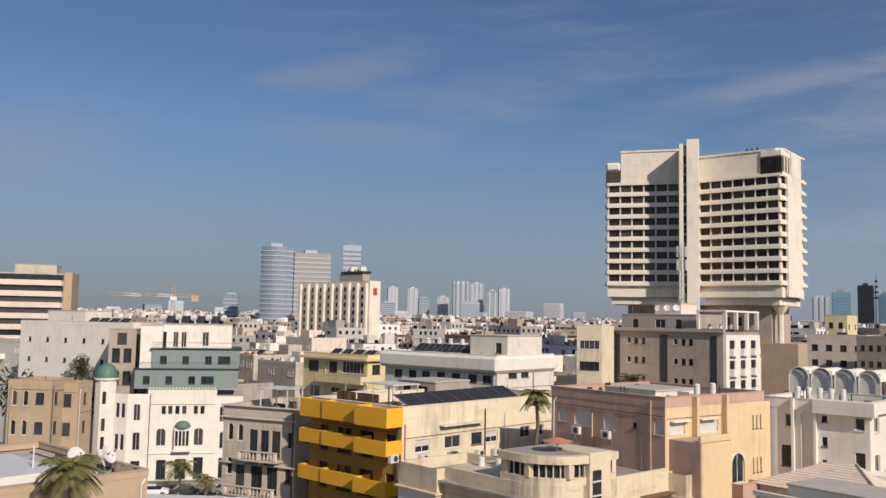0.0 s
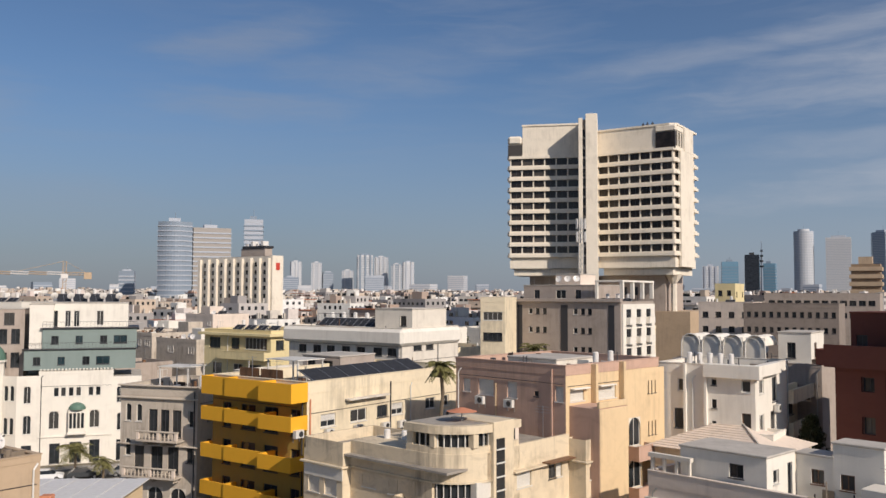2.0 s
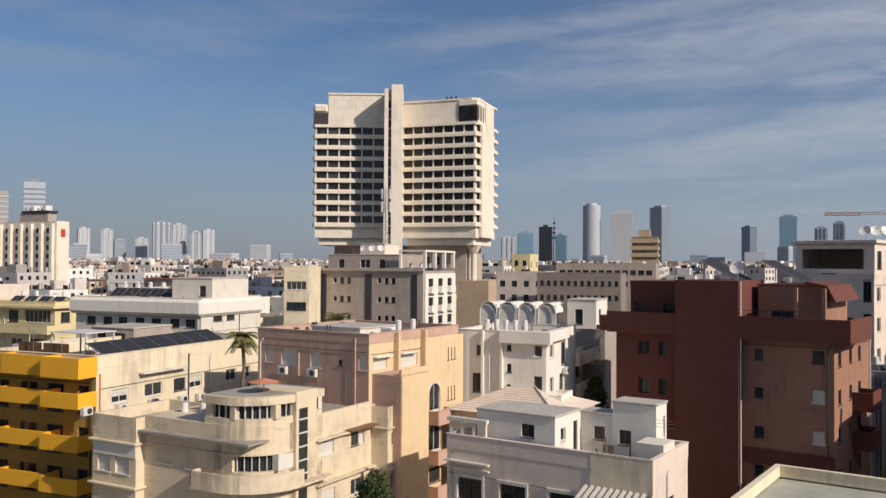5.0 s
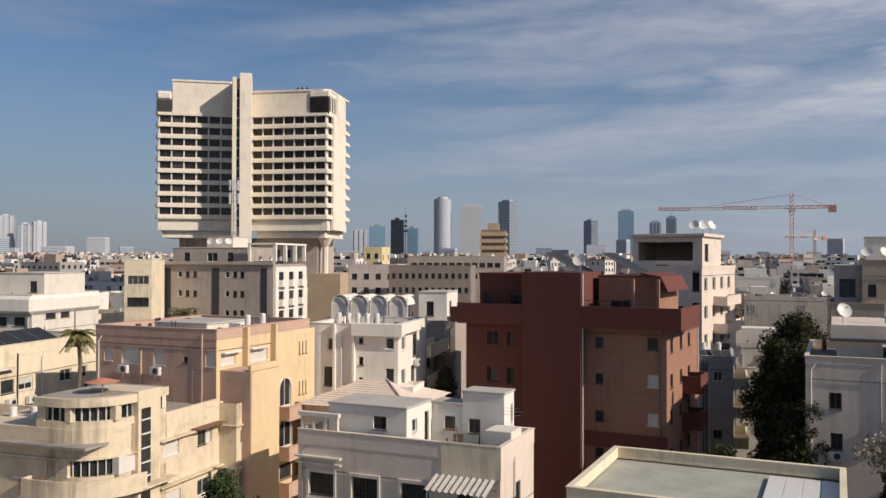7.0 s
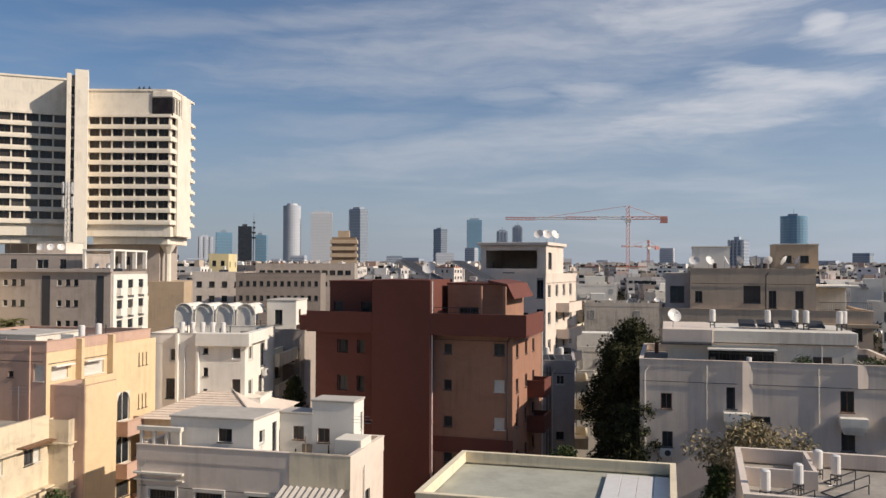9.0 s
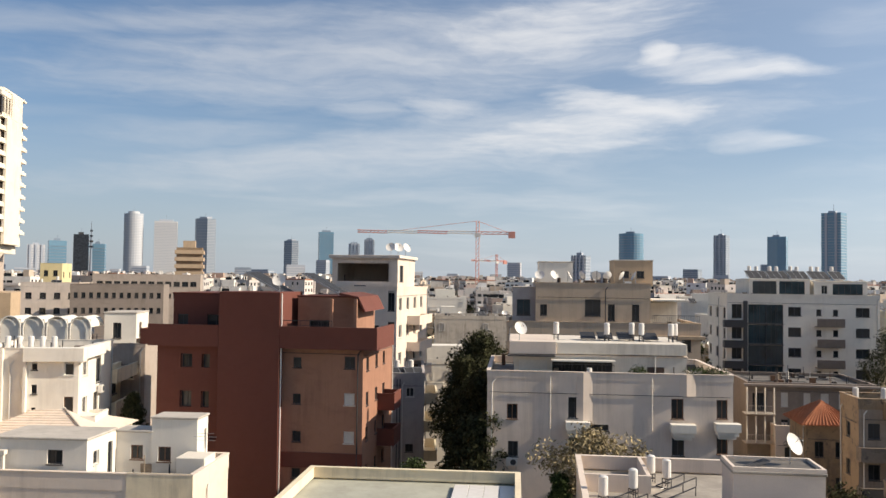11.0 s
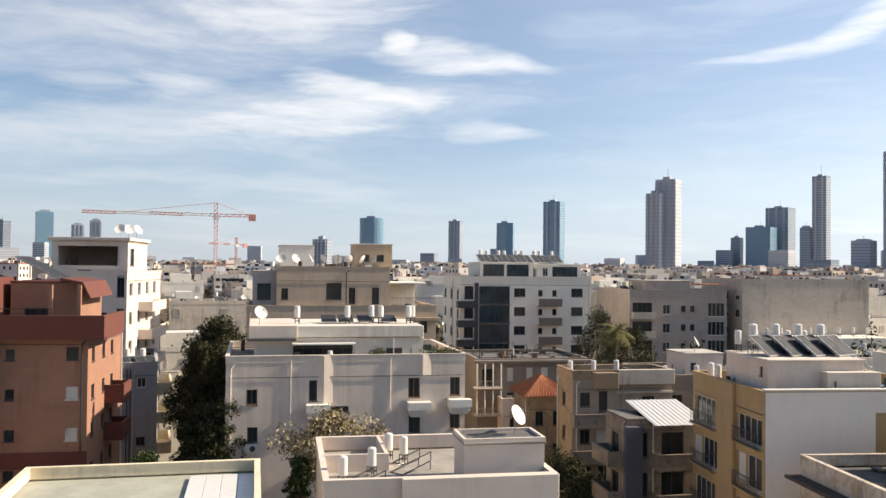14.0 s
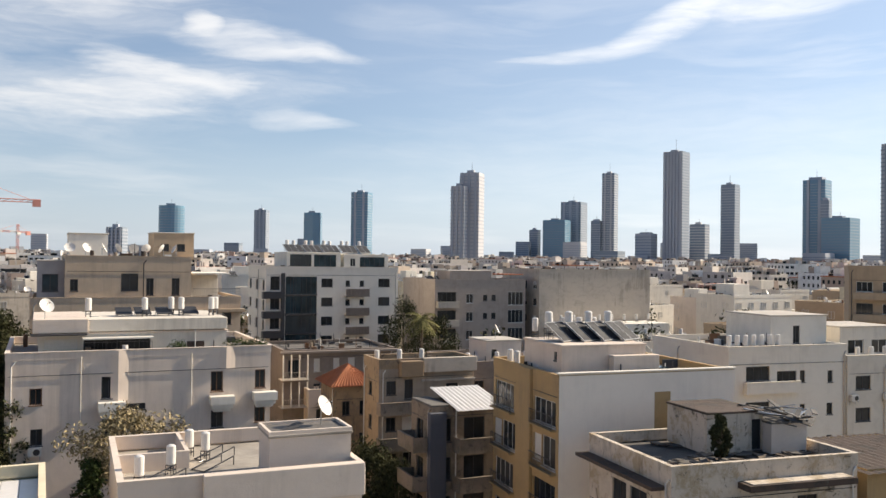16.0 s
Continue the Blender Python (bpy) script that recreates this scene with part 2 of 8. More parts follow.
M = {
    "worn": plaster("weathered_cream_render", (0.67, 0.56, 0.40), 0.78, (0.21, 0.175, 0.135)),
    "cream": plaster("cream_render", (0.75, 0.645, 0.465), 0.42),
    "white": plaster("white_render", (0.68, 0.625, 0.54), 0.32),
    "bright": plaster("fresh_white_render", (0.76, 0.715, 0.635), 0.18),
    "gable": plaster("clean_warm_white_render", (0.86, 0.77, 0.665), 0.10),
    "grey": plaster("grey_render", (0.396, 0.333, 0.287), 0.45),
    "wallgrey": plaster("weathered_light_render", (0.7, 0.595, 0.505), 0.25),
    "stone": plaster("old_stone_render", (0.53, 0.46, 0.38), 0.65),
    # one salmon render in two tones, with shade and sunlight put into the colour
    "pink": plaster("salmon_shaded_tone", (0.52, 0.345, 0.265), 0.35),
    "salmon": plaster("salmon_sunlit_tone", (0.681, 0.513, 0.312), 0.3),
    "brown": plaster("red_brown_tile_render", (0.135, 0.0408, 0.0279), 0.25, (0.08, 0.03, 0.02)),
    "brick": plaster("faded_terracotta_render", (0.331, 0.171, 0.111), 0.5, (0.16, 0.08, 0.05)),
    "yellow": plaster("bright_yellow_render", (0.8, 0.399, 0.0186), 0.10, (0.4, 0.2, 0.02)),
    "amber": plaster("shaded_amber_render", (0.37, 0.24, 0.05), 0.25), "ochre": plaster("ochre_render", (0.43, 0.29, 0.14), 0.4),
    "lemon": plaster("pale_yellow_render", (0.68, 0.57, 0.32), 0.3),
    "beige": plaster("beige_render", (0.56, 0.435, 0.315), 0.3),
    "tan": plaster("tan_stone_render", (0.46, 0.342, 0.23), 0.3),
    "blue": plaster("blue_grey_render", (0.423, 0.393, 0.381), 0.5),
    "teal": plaster("teal_cladding", (0.21, 0.261, 0.246), 0.15, (0.08, 0.12, 0.12)),
    "hotel": plaster("cream_concrete", (0.76, 0.685, 0.57), 0.25),
    "rust": plaster("rusty_brown_plaster", (0.276, 0.192, 0.119), 0.6),
    "dingy": plaster("dingy_grey_render", (0.251, 0.207, 0.176), 0.6), "ochrep": peeling("flaking_ochre_render", (0.37, 0.265, 0.165), (0.25, 0.185, 0.13)),
    "ruin": peeling("crumbling_render", (0.60, 0.52, 0.43), (0.40, 0.315, 0.215)),
    "grimy": peeling("grimy_render", (0.26, 0.207, 0.16), (0.19, 0.15, 0.105)), "rotten": peeling("sooty_plaster", (0.085, 0.058, 0.045), (0.05, 0.04, 0.034)), "aged": plaster("aged_beige_render", (0.40, 0.325, 0.25), 0.65), "navy": plaster("dark_blue_grey_render", (0.085, 0.09, 0.11), 0.3),
    "roof": roofing("pale_roof_membrane", (0.36, 0.325, 0.28)),
    "roofw": roofing("white_roof_coating", (0.49, 0.45, 0.40), (0.30, 0.27, 0.23)),
    "roofg": roofing("green_grey_roof", (0.40, 0.40, 0.33), (0.22, 0.21, 0.17)),
    "tar": roofing("dark_tar_roof", (0.09, 0.085, 0.08), (0.25, 0.22, 0.19)),
    "tile": roofing("terracotta_roof_tile", (0.42, 0.15, 0.07), (0.25, 0.10, 0.05)),
    "asphalt": roofing("asphalt", (0.055, 0.055, 0.055), (0.09, 0.085, 0.08)),
    "soil": roofing("dry_ground", (0.20, 0.17, 0.12), (0.10, 0.10, 0.06)),
    "paving": roofing("pavement_slabs", (0.32, 0.30, 0.27), (0.2, 0.18, 0.16)),
    "glass": glass("window_glass", (0.035, 0.04, 0.045)),
    "tinted": glass("brown_tinted_glass", (0.030, 0.022, 0.018)),
    "bluegl": glass("blue_tower_glass", (0.035, 0.065, 0.08)),
    "darkgl": glass("dark_tower_glass", (0.03, 0.035, 0.045)),
    "frame": plain("white_aluminium", (0.62, 0.60, 0.56), 0.45),
    "darkfr": plain("dark_metal", (0.05, 0.05, 0.055), 0.5, 0.3),
    "metal": plain("galvanised_metal", (0.42, 0.42, 0.42), 0.4, 0.8),
    "tank": plain("white_enamel_tank", (0.70, 0.67, 0.63), 0.35, 0.0, 0.2, 3.0),
    "panel": plain("solar_collector", (0.020, 0.022, 0.028), 0.75, 0.0, 0.2, 2.0),
    "shutter": plain("white_roller_blind", (0.66, 0.63, 0.57), 0.55, 0.0, 0.2),
    "brownwood": plain("brown_wood", (0.16, 0.08, 0.04), 0.6),
    "red": plain("red_paint", (0.50, 0.05, 0.03), 0.5),
    "orange": plain("orange_sheet", (0.55, 0.22, 0.12), 0.7),
    "craneR": plain("red_crane_paint", (0.58, 0.26, 0.21), 0.6),
    "craneW": plain("grey_crane_paint", (0.66, 0.62, 0.58), 0.6),
    "green": plain("oxidised_dome", (0.09, 0.17, 0.13), 0.6),
    "rubber": plain("black_tyre", (0.02, 0.02, 0.02), 0.8),
    "carw": plain("white_car_paint", (0.75, 0.75, 0.75), 0.25), "carg": plain("dark_car_paint", (0.05, 0.055, 0.06), 0.25),
    "cars": plain("silver_car_paint", (0.42, 0.43, 0.45), 0.25, 0.6),
    "bark": plain("bark", (0.16, 0.12, 0.08), 0.9, 0.0, 0.5, 9.0),
    # muted tower colours: aerial haze is put into the base tones
    "haze": plain("haze_tinted_concrete", (0.39, 0.42, 0.47), 0.8), "hazew": plain("haze_tinted_white_cladding", (0.52, 0.525, 0.54), 0.7),
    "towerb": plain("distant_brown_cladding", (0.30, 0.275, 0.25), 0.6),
    "hazeb": plain("haze_tinted_blue_glass", (0.15, 0.28, 0.38), 0.25), "hazed": plain("haze_tinted_grey_glass", (0.22, 0.265, 0.32), 0.3),
}


def leafy(name, color):
    def build(g):
        r = g.node("ShaderNodeNewGeometry").outputs["Random Per Island"]
        c = g.mix(r, [v * 0.5 for v in color], [v * 1.5 for v in color])
        return surface(g, c, 0.85, **{"Specular IOR Level": 0.15})
    return material(name, build)


M["leaf"], M["leafd"], M["leafp"] = leafy("green_leaves", (0.050, 0.070, 0.024)), leafy("dark_leaves", (0.050, 0.052, 0.024)), leafy("palm_leaves", (0.15, 0.14, 0.055))
M["leafo"] = leafy("dusty_olive_leaves", (0.26, 0.21, 0.12))

# ---- building blocks ----


def mesh(name, verts, faces, mats, slots=None):
    me = bpy.data.meshes.new(name)
    me.from_pydata(verts, [], faces)
    for m in mats if isinstance(mats, (list, tuple)) else [mats]:
        me.materials.append(m)
    if slots:
        me.polygons.foreach_set("material_index", slots)
    me.update()
    return me


def put(name, me, parent=None, m=None, label=""):
    ob = new(name, me)
    if parent:
        ob.parent = parent
    if m is not None:
        ob.matrix_local = m
    if label:
        ob["label"] = label
    return ob


BOX_F = [(0, 1, 3, 2), (4, 6, 7, 5), (0, 4, 5, 1), (2, 3, 7, 6), (0, 2, 6, 4), (1, 5, 7, 3)]


class Soup:
    """Collects boxes, tubes and quads into one mesh."""

    def __init__(self):
        self.v, self.f, self.s = [], [], []

    def box(self, x0, x1, y0, y1, z0, z1, slot=0, m=None):
        n = len(self.v)
        pts = [Vector((x, y, z)) for x in (x0, x1) for y in (y0, y1) for z in (z0, z1)]
        self.v += [tuple(m @ p) if m else tuple(p) for p in pts]
        self.f += [tuple(n + i for i in f) for f in BOX_F]
        self.s += [slot] * 6
        return self

    def quad(self, a, b, c, d, slot=0):
        n = len(self.v)
        self.v += [tuple(a), tuple(b), tuple(c), tuple(d)]
        self.f.append((n, n + 1, n + 2, n + 3))
        self.s.append(slot)
        return self

    def face(self, pts, slot=0):
        n = len(self.v)
        self.v += [tuple(p) for p in pts]
        self.f.append(tuple(range(n, n + len(pts))))
        self.s.append(slot)
        return self

    def tube(self, a, b, r0, r1=None, k=8, slot=0, caps=True):
        a, b, r1 = Vector(a), Vector(b), r0 if r1 is None else r1
        q = (b - a).to_track_quat("Z", "Y")
        n = len(self.v)
        for c, r in ((a, r0), (b, r1)):
            self.v += [tuple(c + q @ Vector((math.cos(i * 2 * math.pi / k) * r, math.sin(i * 2 * math.pi / k) * r, 0))) for i in range(k)]
        self.f += [(n + i, n + (i + 1) % k, n + k + (i + 1) % k, n + k + i) for i in range(k)]
        self.s += [slot] * k
        if caps:
            self.f += [tuple(n + i for i in reversed(range(k))), tuple(n + k + i for i in range(k))]
            self.s += [slot] * 2
        return self

    def prism(self, ring, z0, z1, slot=0, top=True):
        """A closed outline (x, y) raised from z0 to z1."""
        n, k = len(self.v), len(ring)
        self.v += [(x, y, z0) for x, y in ring] + [(x, y, z1) for x, y in ring]
        self.f += [(n + i, n + (i + 1) % k, n + k + (i + 1) % k, n + k + i) for i in range(k)]
        self.s += [slot] * k
        if top:
            self.f += [tuple(n + k + i for i in range(k)), tuple(n + i for i in reversed(range(k)))]
            self.s += [slot] * 2
        return self

    def rim(self, x0, x1, y0, y1, t, z0, z1, slot=0):
        """A closed rectangular rim of thickness t."""
        n = len(self.v)
        for e, z in ((0, z0), (0, z1), (t, z1), (t, z0)):
            self.v += [(x0 + e, y0 + e, z), (x1 - e, y0 + e, z), (x1 - e, y1 - e, z), (x0 + e, y1 - e, z)]
        for k in range(4):
            for i in range(4):
                a, c = n + 4 * k, n + 4 * ((k + 1) % 4)
                self.f.append((a + i, a + (i + 1) % 4, c + (i + 1) % 4, c + i))
                self.s.append(slot)
        return self

    def mesh(self, name, mats):
        return mesh(name, self.v, self.f, mats, self.s)


def slab(parent, name, x0, x1, y0, y1, z0, z1, mat, label="", bevel=0.03):
    """A box with softened edges as one part."""
    bm = bmesh.new()
    bmesh.ops.create_cube(bm, size=1, matrix=Matrix.LocRotScale(((x0 + x1) / 2, (y0 + y1) / 2, (z0 + z1) / 2), None, (abs(x1 - x0), abs(y1 - y0), abs(z1 - z0))))
    if bevel:
        bmesh.ops.bevel(bm, geom=list(bm.edges), offset=min(bevel, abs(x1 - x0) / 3, abs(y1 - y0) / 3, abs(z1 - z0) / 3), segments=1, affect="EDGES")
    me = bpy.data.meshes.new(name)
    bm.to_mesh(me)
    bm.free()
    me.materials.append(mat)
    return put(name, me, parent, None, label)


WINDOWS = {}


def window_meshes(w, h, kind):
    """Frame and pane of a window: x along the wall, y inwards, z up, from its lower left corner."""
    key = (round(w, 2), round(h, 2), kind)
    if key not in WINDOWS:
        fr, pa = Soup(), Soup()
        mat, pm = {"dark": (M["darkfr"], M["glass"]), "shut": (M["frame"], M["shutter"]), "wood": (M["brownwood"], M["glass"]),
                   "gl": (M["darkfr"], M["bluegl"])}.get(kind, (M["frame"], M["glass"]))
        t, y0, y1 = min(0.07, w * 0.09), 0.10, 0.17
        fr.box(0, w, y0, y1, 0, t).box(0, w, y0, y1, h - t, h).box(0, t, y0, y1, t, h - t).box(w - t, w, y0, y1, t, h - t)
        fr.box(-0.06, w + 0.06, -0.06, 0.10, -0.07, -0.003)
        if kind != "shut" and w > 0.7:
            n = max(2, round(w / 0.8))
            for i in range(1, n):
                fr.box(w * i / n - t * 0.4, w * i / n + t * 0.4, y0 + 0.01, y1 - 0.01, t, h - t)
        if kind == "half":
            k = int((h * 0.45) / 0.09)
            for i in range(k):
                fr.box(t, w - t, y0 - 0.02, y0 + 0.012, h - t - (i + 1) * 0.09, h - t - i * 0.09 - 0.012)
        if kind == "shut":
            k = int((h - 2 * t) / 0.09)
            for i in range(k):
                pa.box(t, w - t, y0 + 0.02, y1 - 0.02, t + i * 0.09, t + i * 0.09 + 0.075)
            pa.box(t, w - t, y1 - 0.02, y1 - 0.005, t, h - t)
        else:
            pa.box(t * 0.5, w - t * 0.5, 0.135, 0.15, t * 0.5, h - t * 0.5)
        if kind == "arch":
            n = 8
            for i in range(n):
                a0, a1 = math.pi * i / n, math.pi * (i + 1) / n
                x0, x1, z0, z1 = w / 2 - w / 2 * math.cos(a0), w / 2 - w / 2 * math.cos(a1), h - w / 2 + w / 2 * math.sin(a0), h - w / 2 + w / 2 * math.sin(a1)
                fr.face([(x0, 0.004, z0), (x1, 0.004, z1), (x1, 0.004, h), (x0, 0.004, h)], 1)
                fr.face([(x0, 0.004, z0), (x1, 0.004, z1), (x1, 0.12, z1), (x0, 0.12, z0)], 1)
        WINDOWS[key] = (fr.mesh("window_frame", [mat, M["white"]]), pa.mesh("pane", pm))
    return WINDOWS[key]


def side_matrix(side, w, d):
    return {"front": pose(0, 0, 0), "right": pose(w, 0, 0, 0, 0, 90), "left": pose(0, d, 0, 0, 0, -90), "back": pose(w, d, 0, 0, 0, 180)}[side]


def wall(parent, m, length, z0, z1, holes, mat, name="wall", depth=0.2, trim=None):
    """A wall with real openings and a window set in each. holes: u, v, w, h, kind."""
    holes = [h for h in holes if h[0] > 0.02 and h[0] + h[2] < length - 0.02 and h[1] > z0 and h[1] + h[3] < z1]
    us = sorted({0, length, *(round(h[0], 3) for h in holes), *(round(h[0] + h[2], 3) for h in holes)})
    vs = sorted({z0, z1, *(round(h[1], 3) for h in holes), *(round(h[1] + h[3], 3) for h in holes)})
    s = Soup()
    for i in range(len(us) - 1):
        for j in range(len(vs) - 1):
            cu, cv = (us[i] + us[i + 1]) / 2, (vs[j] + vs[j + 1]) / 2
            if not any(h[0] < cu < h[0] + h[2] and h[1] < cv < h[1] + h[3] for h in holes):
                s.quad((us[i], 0, vs[j]), (us[i + 1], 0, vs[j]), (us[i + 1], 0, vs[j + 1]), (us[i], 0, vs[j + 1]))
    for u, v, w, h, k in holes:
        for a, b in (((u, v), (u + w, v)), ((u + w, v), (u + w, v + h)), ((u + w, v + h), (u, v + h)), ((u, v + h), (u, v))):
            s.quad((a[0], 0, a[1]), (b[0], 0, b[1]), (b[0], depth, b[1]), (a[0], depth, a[1]))
    s.box(0, length, depth, depth + 0.02, z0, z0 + 0.02)
    put(name, s.mesh(name, mat), parent, m)
    for u, v, w, h, k in holes:
        if k == "void":
            continue
        fr, pa = window_meshes(w, h, k)
        win = put("window", fr, parent, m @ pose(u, 0, v))
        put("pane", pa, win)


def rows(n, u0, u1, vs, w, h, kinds=("win",), skip=0.0, seed=0):
    """A regular grid of openings between u0 and u1 at the sill heights vs."""
    rnd = random.Random(seed)
    out = []
    for v in vs:
        for i in range(n):
            k, r = rnd.choice(kinds), rnd.random()
            if r >= skip:
                out.append((u0 + (u1 - u0 - w) * (i / max(1, n - 1) if n > 1 else 0.5), v, w, h, k))
    return out


CLUTTER = [M["darkfr"], M["tank"], M["grimy"], M["rotten"], M["frame"], M["brownwood"]]


def clutter(s, rnd, w, d, z, count):
    """Odds and ends left on a flat roof: boxes, drums, boards, stub walls, short pipes."""
    for _ in range(count):
        u, v, kind, slot = rnd.uniform(0.5, w - 1.3), rnd.uniform(0.5, d - 1.3), rnd.random(), rnd.choice((0, 0, 1, 2, 3, 3, 4, 5))
        if kind < 0.4:
            s.box(u, u + rnd.uniform(0.2, 0.8), v, v + rnd.uniform(0.2, 0.8), z, z + rnd.uniform(0.12, 0.7), slot)
        elif kind < 0.6:
            s.tube((u, v, z), (u, v, z + rnd.uniform(0.5, 1.0)), rnd.uniform(0.12, 0.26), k=8, slot=slot)
        elif kind < 0.75:
            s.tube((u, v, z), (u, v, z + rnd.uniform(0.7, 1.9)), 0.04, k=5, slot=slot)
        elif kind < 0.88:
            s.box(u, u + rnd.uniform(0.8, 1.4), v, v + 0.12, z, z + rnd.uniform(0.3, 0.9), slot)
        else:
            s.tube((u, v, z + 0.06), (min(w - 0.5, u + rnd.uniform(1, 4)), v + rnd.uniform(-0.2, 0.2), z + 0.06), 0.05, k=5, slot=0)


def house(name, label, x, y, a, w, d, z, mat, front=(), right=(), left=(), par=0.8, roof=None, z0=0.0, kind="building", band=None, group="", flat=True, face=None, flank=None):
    """A block with four walls, a roof deck and a parapet. x, y: the front left corner; a: compass way of the front, to the right."""
    b = new(name)
    b.matrix_world = pose(x, y, 0, 0, 0, 90 - a)
    tagged(b, label, kind, group)
    zt = z - par
    for side, length, holes in (("front", w, front), ("right", d, right), ("left", d, left), ("back", w, ())):
        wall(b, side_matrix(side, w, d), length, z0, zt, list(holes), {"front": face, "right": flank}.get(side) or mat)
    if flat:
        slab(b, "roof", 0.02, w - 0.02, 0.02, d - 0.02, zt - 0.35, zt - 0.1, roof or M["roof"], bevel=0)
        if par > 0.05:
            ring = Soup().rim(-0.03, w + 0.03, -0.03, d + 0.03, 0.23, zt, z)
            put("parapet", ring.mesh("parapet", band or mat), b)
            cap = Soup().rim(-0.07, w + 0.07, -0.07, d + 0.07, 0.31, z, z + 0.05)
            put("coping", cap.mesh("coping", (M["white"] if mat in (M["white"], M["bright"]) else mat) if band is None else band), b)
    rnd = random.Random(int(abs(x) * 31 + abs(y) * 17))
    if flat and w > 5 and name not in ("flat_house", "boiler_house", "corner_house", "derelict_house") and math.hypot(x, y) < 180:
        zr, s = zt - 0.1, Soup()
        for k in range(4):
            u, v = rnd.uniform(0.6, w - 0.6), rnd.uniform(0.6, d - 0.6)
            s.tube((u, 0.4, zr + 0.07), (u, v, zr + 0.07), 0.035, k=5).tube((u, v, zr + 0.07), (rnd.uniform(0.6, w - 0.6), v, zr + 0.07), 0.035, k=5)
        for k in range(5):
            u, v = rnd.uniform(0.6, w - 0.6), rnd.uniform(0.6, d - 0.6)
            s.tube((u, v, zr), (u, v, zr + rnd.uniform(0.4, 1.3)), 0.05, k=6)
        put("roof_pipework", s.mesh("roof_pipework", M["darkfr"]), b)
        s = Soup()
        clutter(s, rnd, w, d, zr, int(w * d / 6))
        tagged(put("roof_clutter", s.mesh("roof_clutter", CLUTTER), b), kind="stuff")
    for side, length, holes in (("front", w, front), ("right", d, right), ("left", d, left)):
        free_u = [q for q in (0.35, length * 0.37, length * 0.61, length - 0.4) if all(not h[0] - 0.25 < q < h[0] + h[2] + 0.25 for h in holes)]
        if holes and free_u and math.hypot(x, y) < 140:
            u = rnd.choice(free_u)
            put("drainpipe", Soup().tube((u, -0.09, z0 + 0.3), (u, -0.09, zt - 0.4), 0.055, k=6).tube((u, -0.09, zt - 0.4), (u + 0.25, -0.05, zt - 0.1), 0.055, k=6).mesh("drainpipe", rnd.choice((M["darkfr"], M["frame"], M["metal"]))), b, side_matrix(side, w, d))
            v = rnd.uniform(zt - 3.6, zt - 2.9) if len(holes) < 3 else max(h[1] + h[3] for h in holes) + 0.22
            if v < zt - 0.1:
                s = Soup().tube((0.2, -0.05, v), (length - 0.2, -0.05, v - 0.04), 0.022, k=4)
                put("wall_cable", s.mesh("wall_cable", M["darkfr"]), b, side_matrix(side, w, d))
    return b


def levels(z, first=None, storey=3.05, low=0.0, top=1.15):
    """Sill heights from the top storey downwards."""
    v = z - 0.9 - storey + top if first is None else first
    out = []
    while v > low:
        out.append(v)
        v -= storey
    return out

# ---- ground and streets ----
disc = Soup()
disc.face([(4600 * math.cos(i * math.pi / 32), 4600 * math.sin(i * math.pi / 32), 0) for i in range(64)])
tagged(put("ground", disc.mesh("ground", M["soil"])), "dry dusty city ground reaching the horizon", "ground", kind="structure")


def street(name, x, y, a, before, after, width):
    """A road with raised pavements on both sides, through x, y in the compass way a."""
    m = pose(x, y, 0, 0, 0, -a)
    s = Soup().box(-width / 2, width / 2, -before, after, -0.1, 0.02)
    tagged(put(name, s.mesh(name, M["asphalt"]), None, m), "worn dark asphalt city street between buildings", "road", kind="structure")
    for k, o in enumerate((-width / 2 - 2.2, width / 2)):
        s = Soup().box(o + 0.15, o + 2.05, -before, after, -0.1, 0.14).box(o, o + 0.15, -before, after, -0.1, 0.15).box(o + 2.05, o + 2.2, -before, after, -0.1, 0.15)
        tagged(put("pavement", s.mesh("pavement", M["paving"]), None, m), "grey slab pavement with a raised kerb", "pavement", kind="structure")


street("road", 62.5, 68.0, 22, 60, 260, 6.5)
street("road", -103.0, 78.0, 42, 70, 200, 8.0)
street("road", -24.0, 40.0, 110, 60, 60, 6.0)

# ---- repeated things ----
TAKEN, PROTO = [], {}


def block(name, label, x, y, a, w, d, z, mat, **k):
    TAKEN.append((x, y, a, w, d))
    return house(name, label, x, y, a, w, d, z, mat, **k)


def place(kind, m):
    """Builds a thing of that kind the first time, copies it afterwards."""
    if kind in PROTO:
        return copy_thing(PROTO[kind], m)
    ob = kind()
    ob.matrix_basis = m
    PROTO[kind] = ob
    return ob


def on(b, kind, x, y, z, turn=0.0):
    return place(kind, b.matrix_basis @ pose(x, y, z, 0, 0, turn))


def tank_stand(s, x0, x1, y0, y1, h):
    for x in (x0, x1):
        for y in (y0, y1):
            s.tube((x, y, 0), (x, y, h), 0.025, k=4)
    for z in (h * 0.55, h):
        s.box(x0, x1, y0 - 0.02, y0 + 0.02, z - 0.04, z).box(x0, x1, y1 - 0.02, y1 + 0.02, z - 0.04, z)
        s.box(x0 - 0.02, x0 + 0.02, y0, y1, z - 0.045, z - 0.005).box(x1 - 0.02, x1 + 0.02, y0, y1, z - 0.045, z - 0.005)


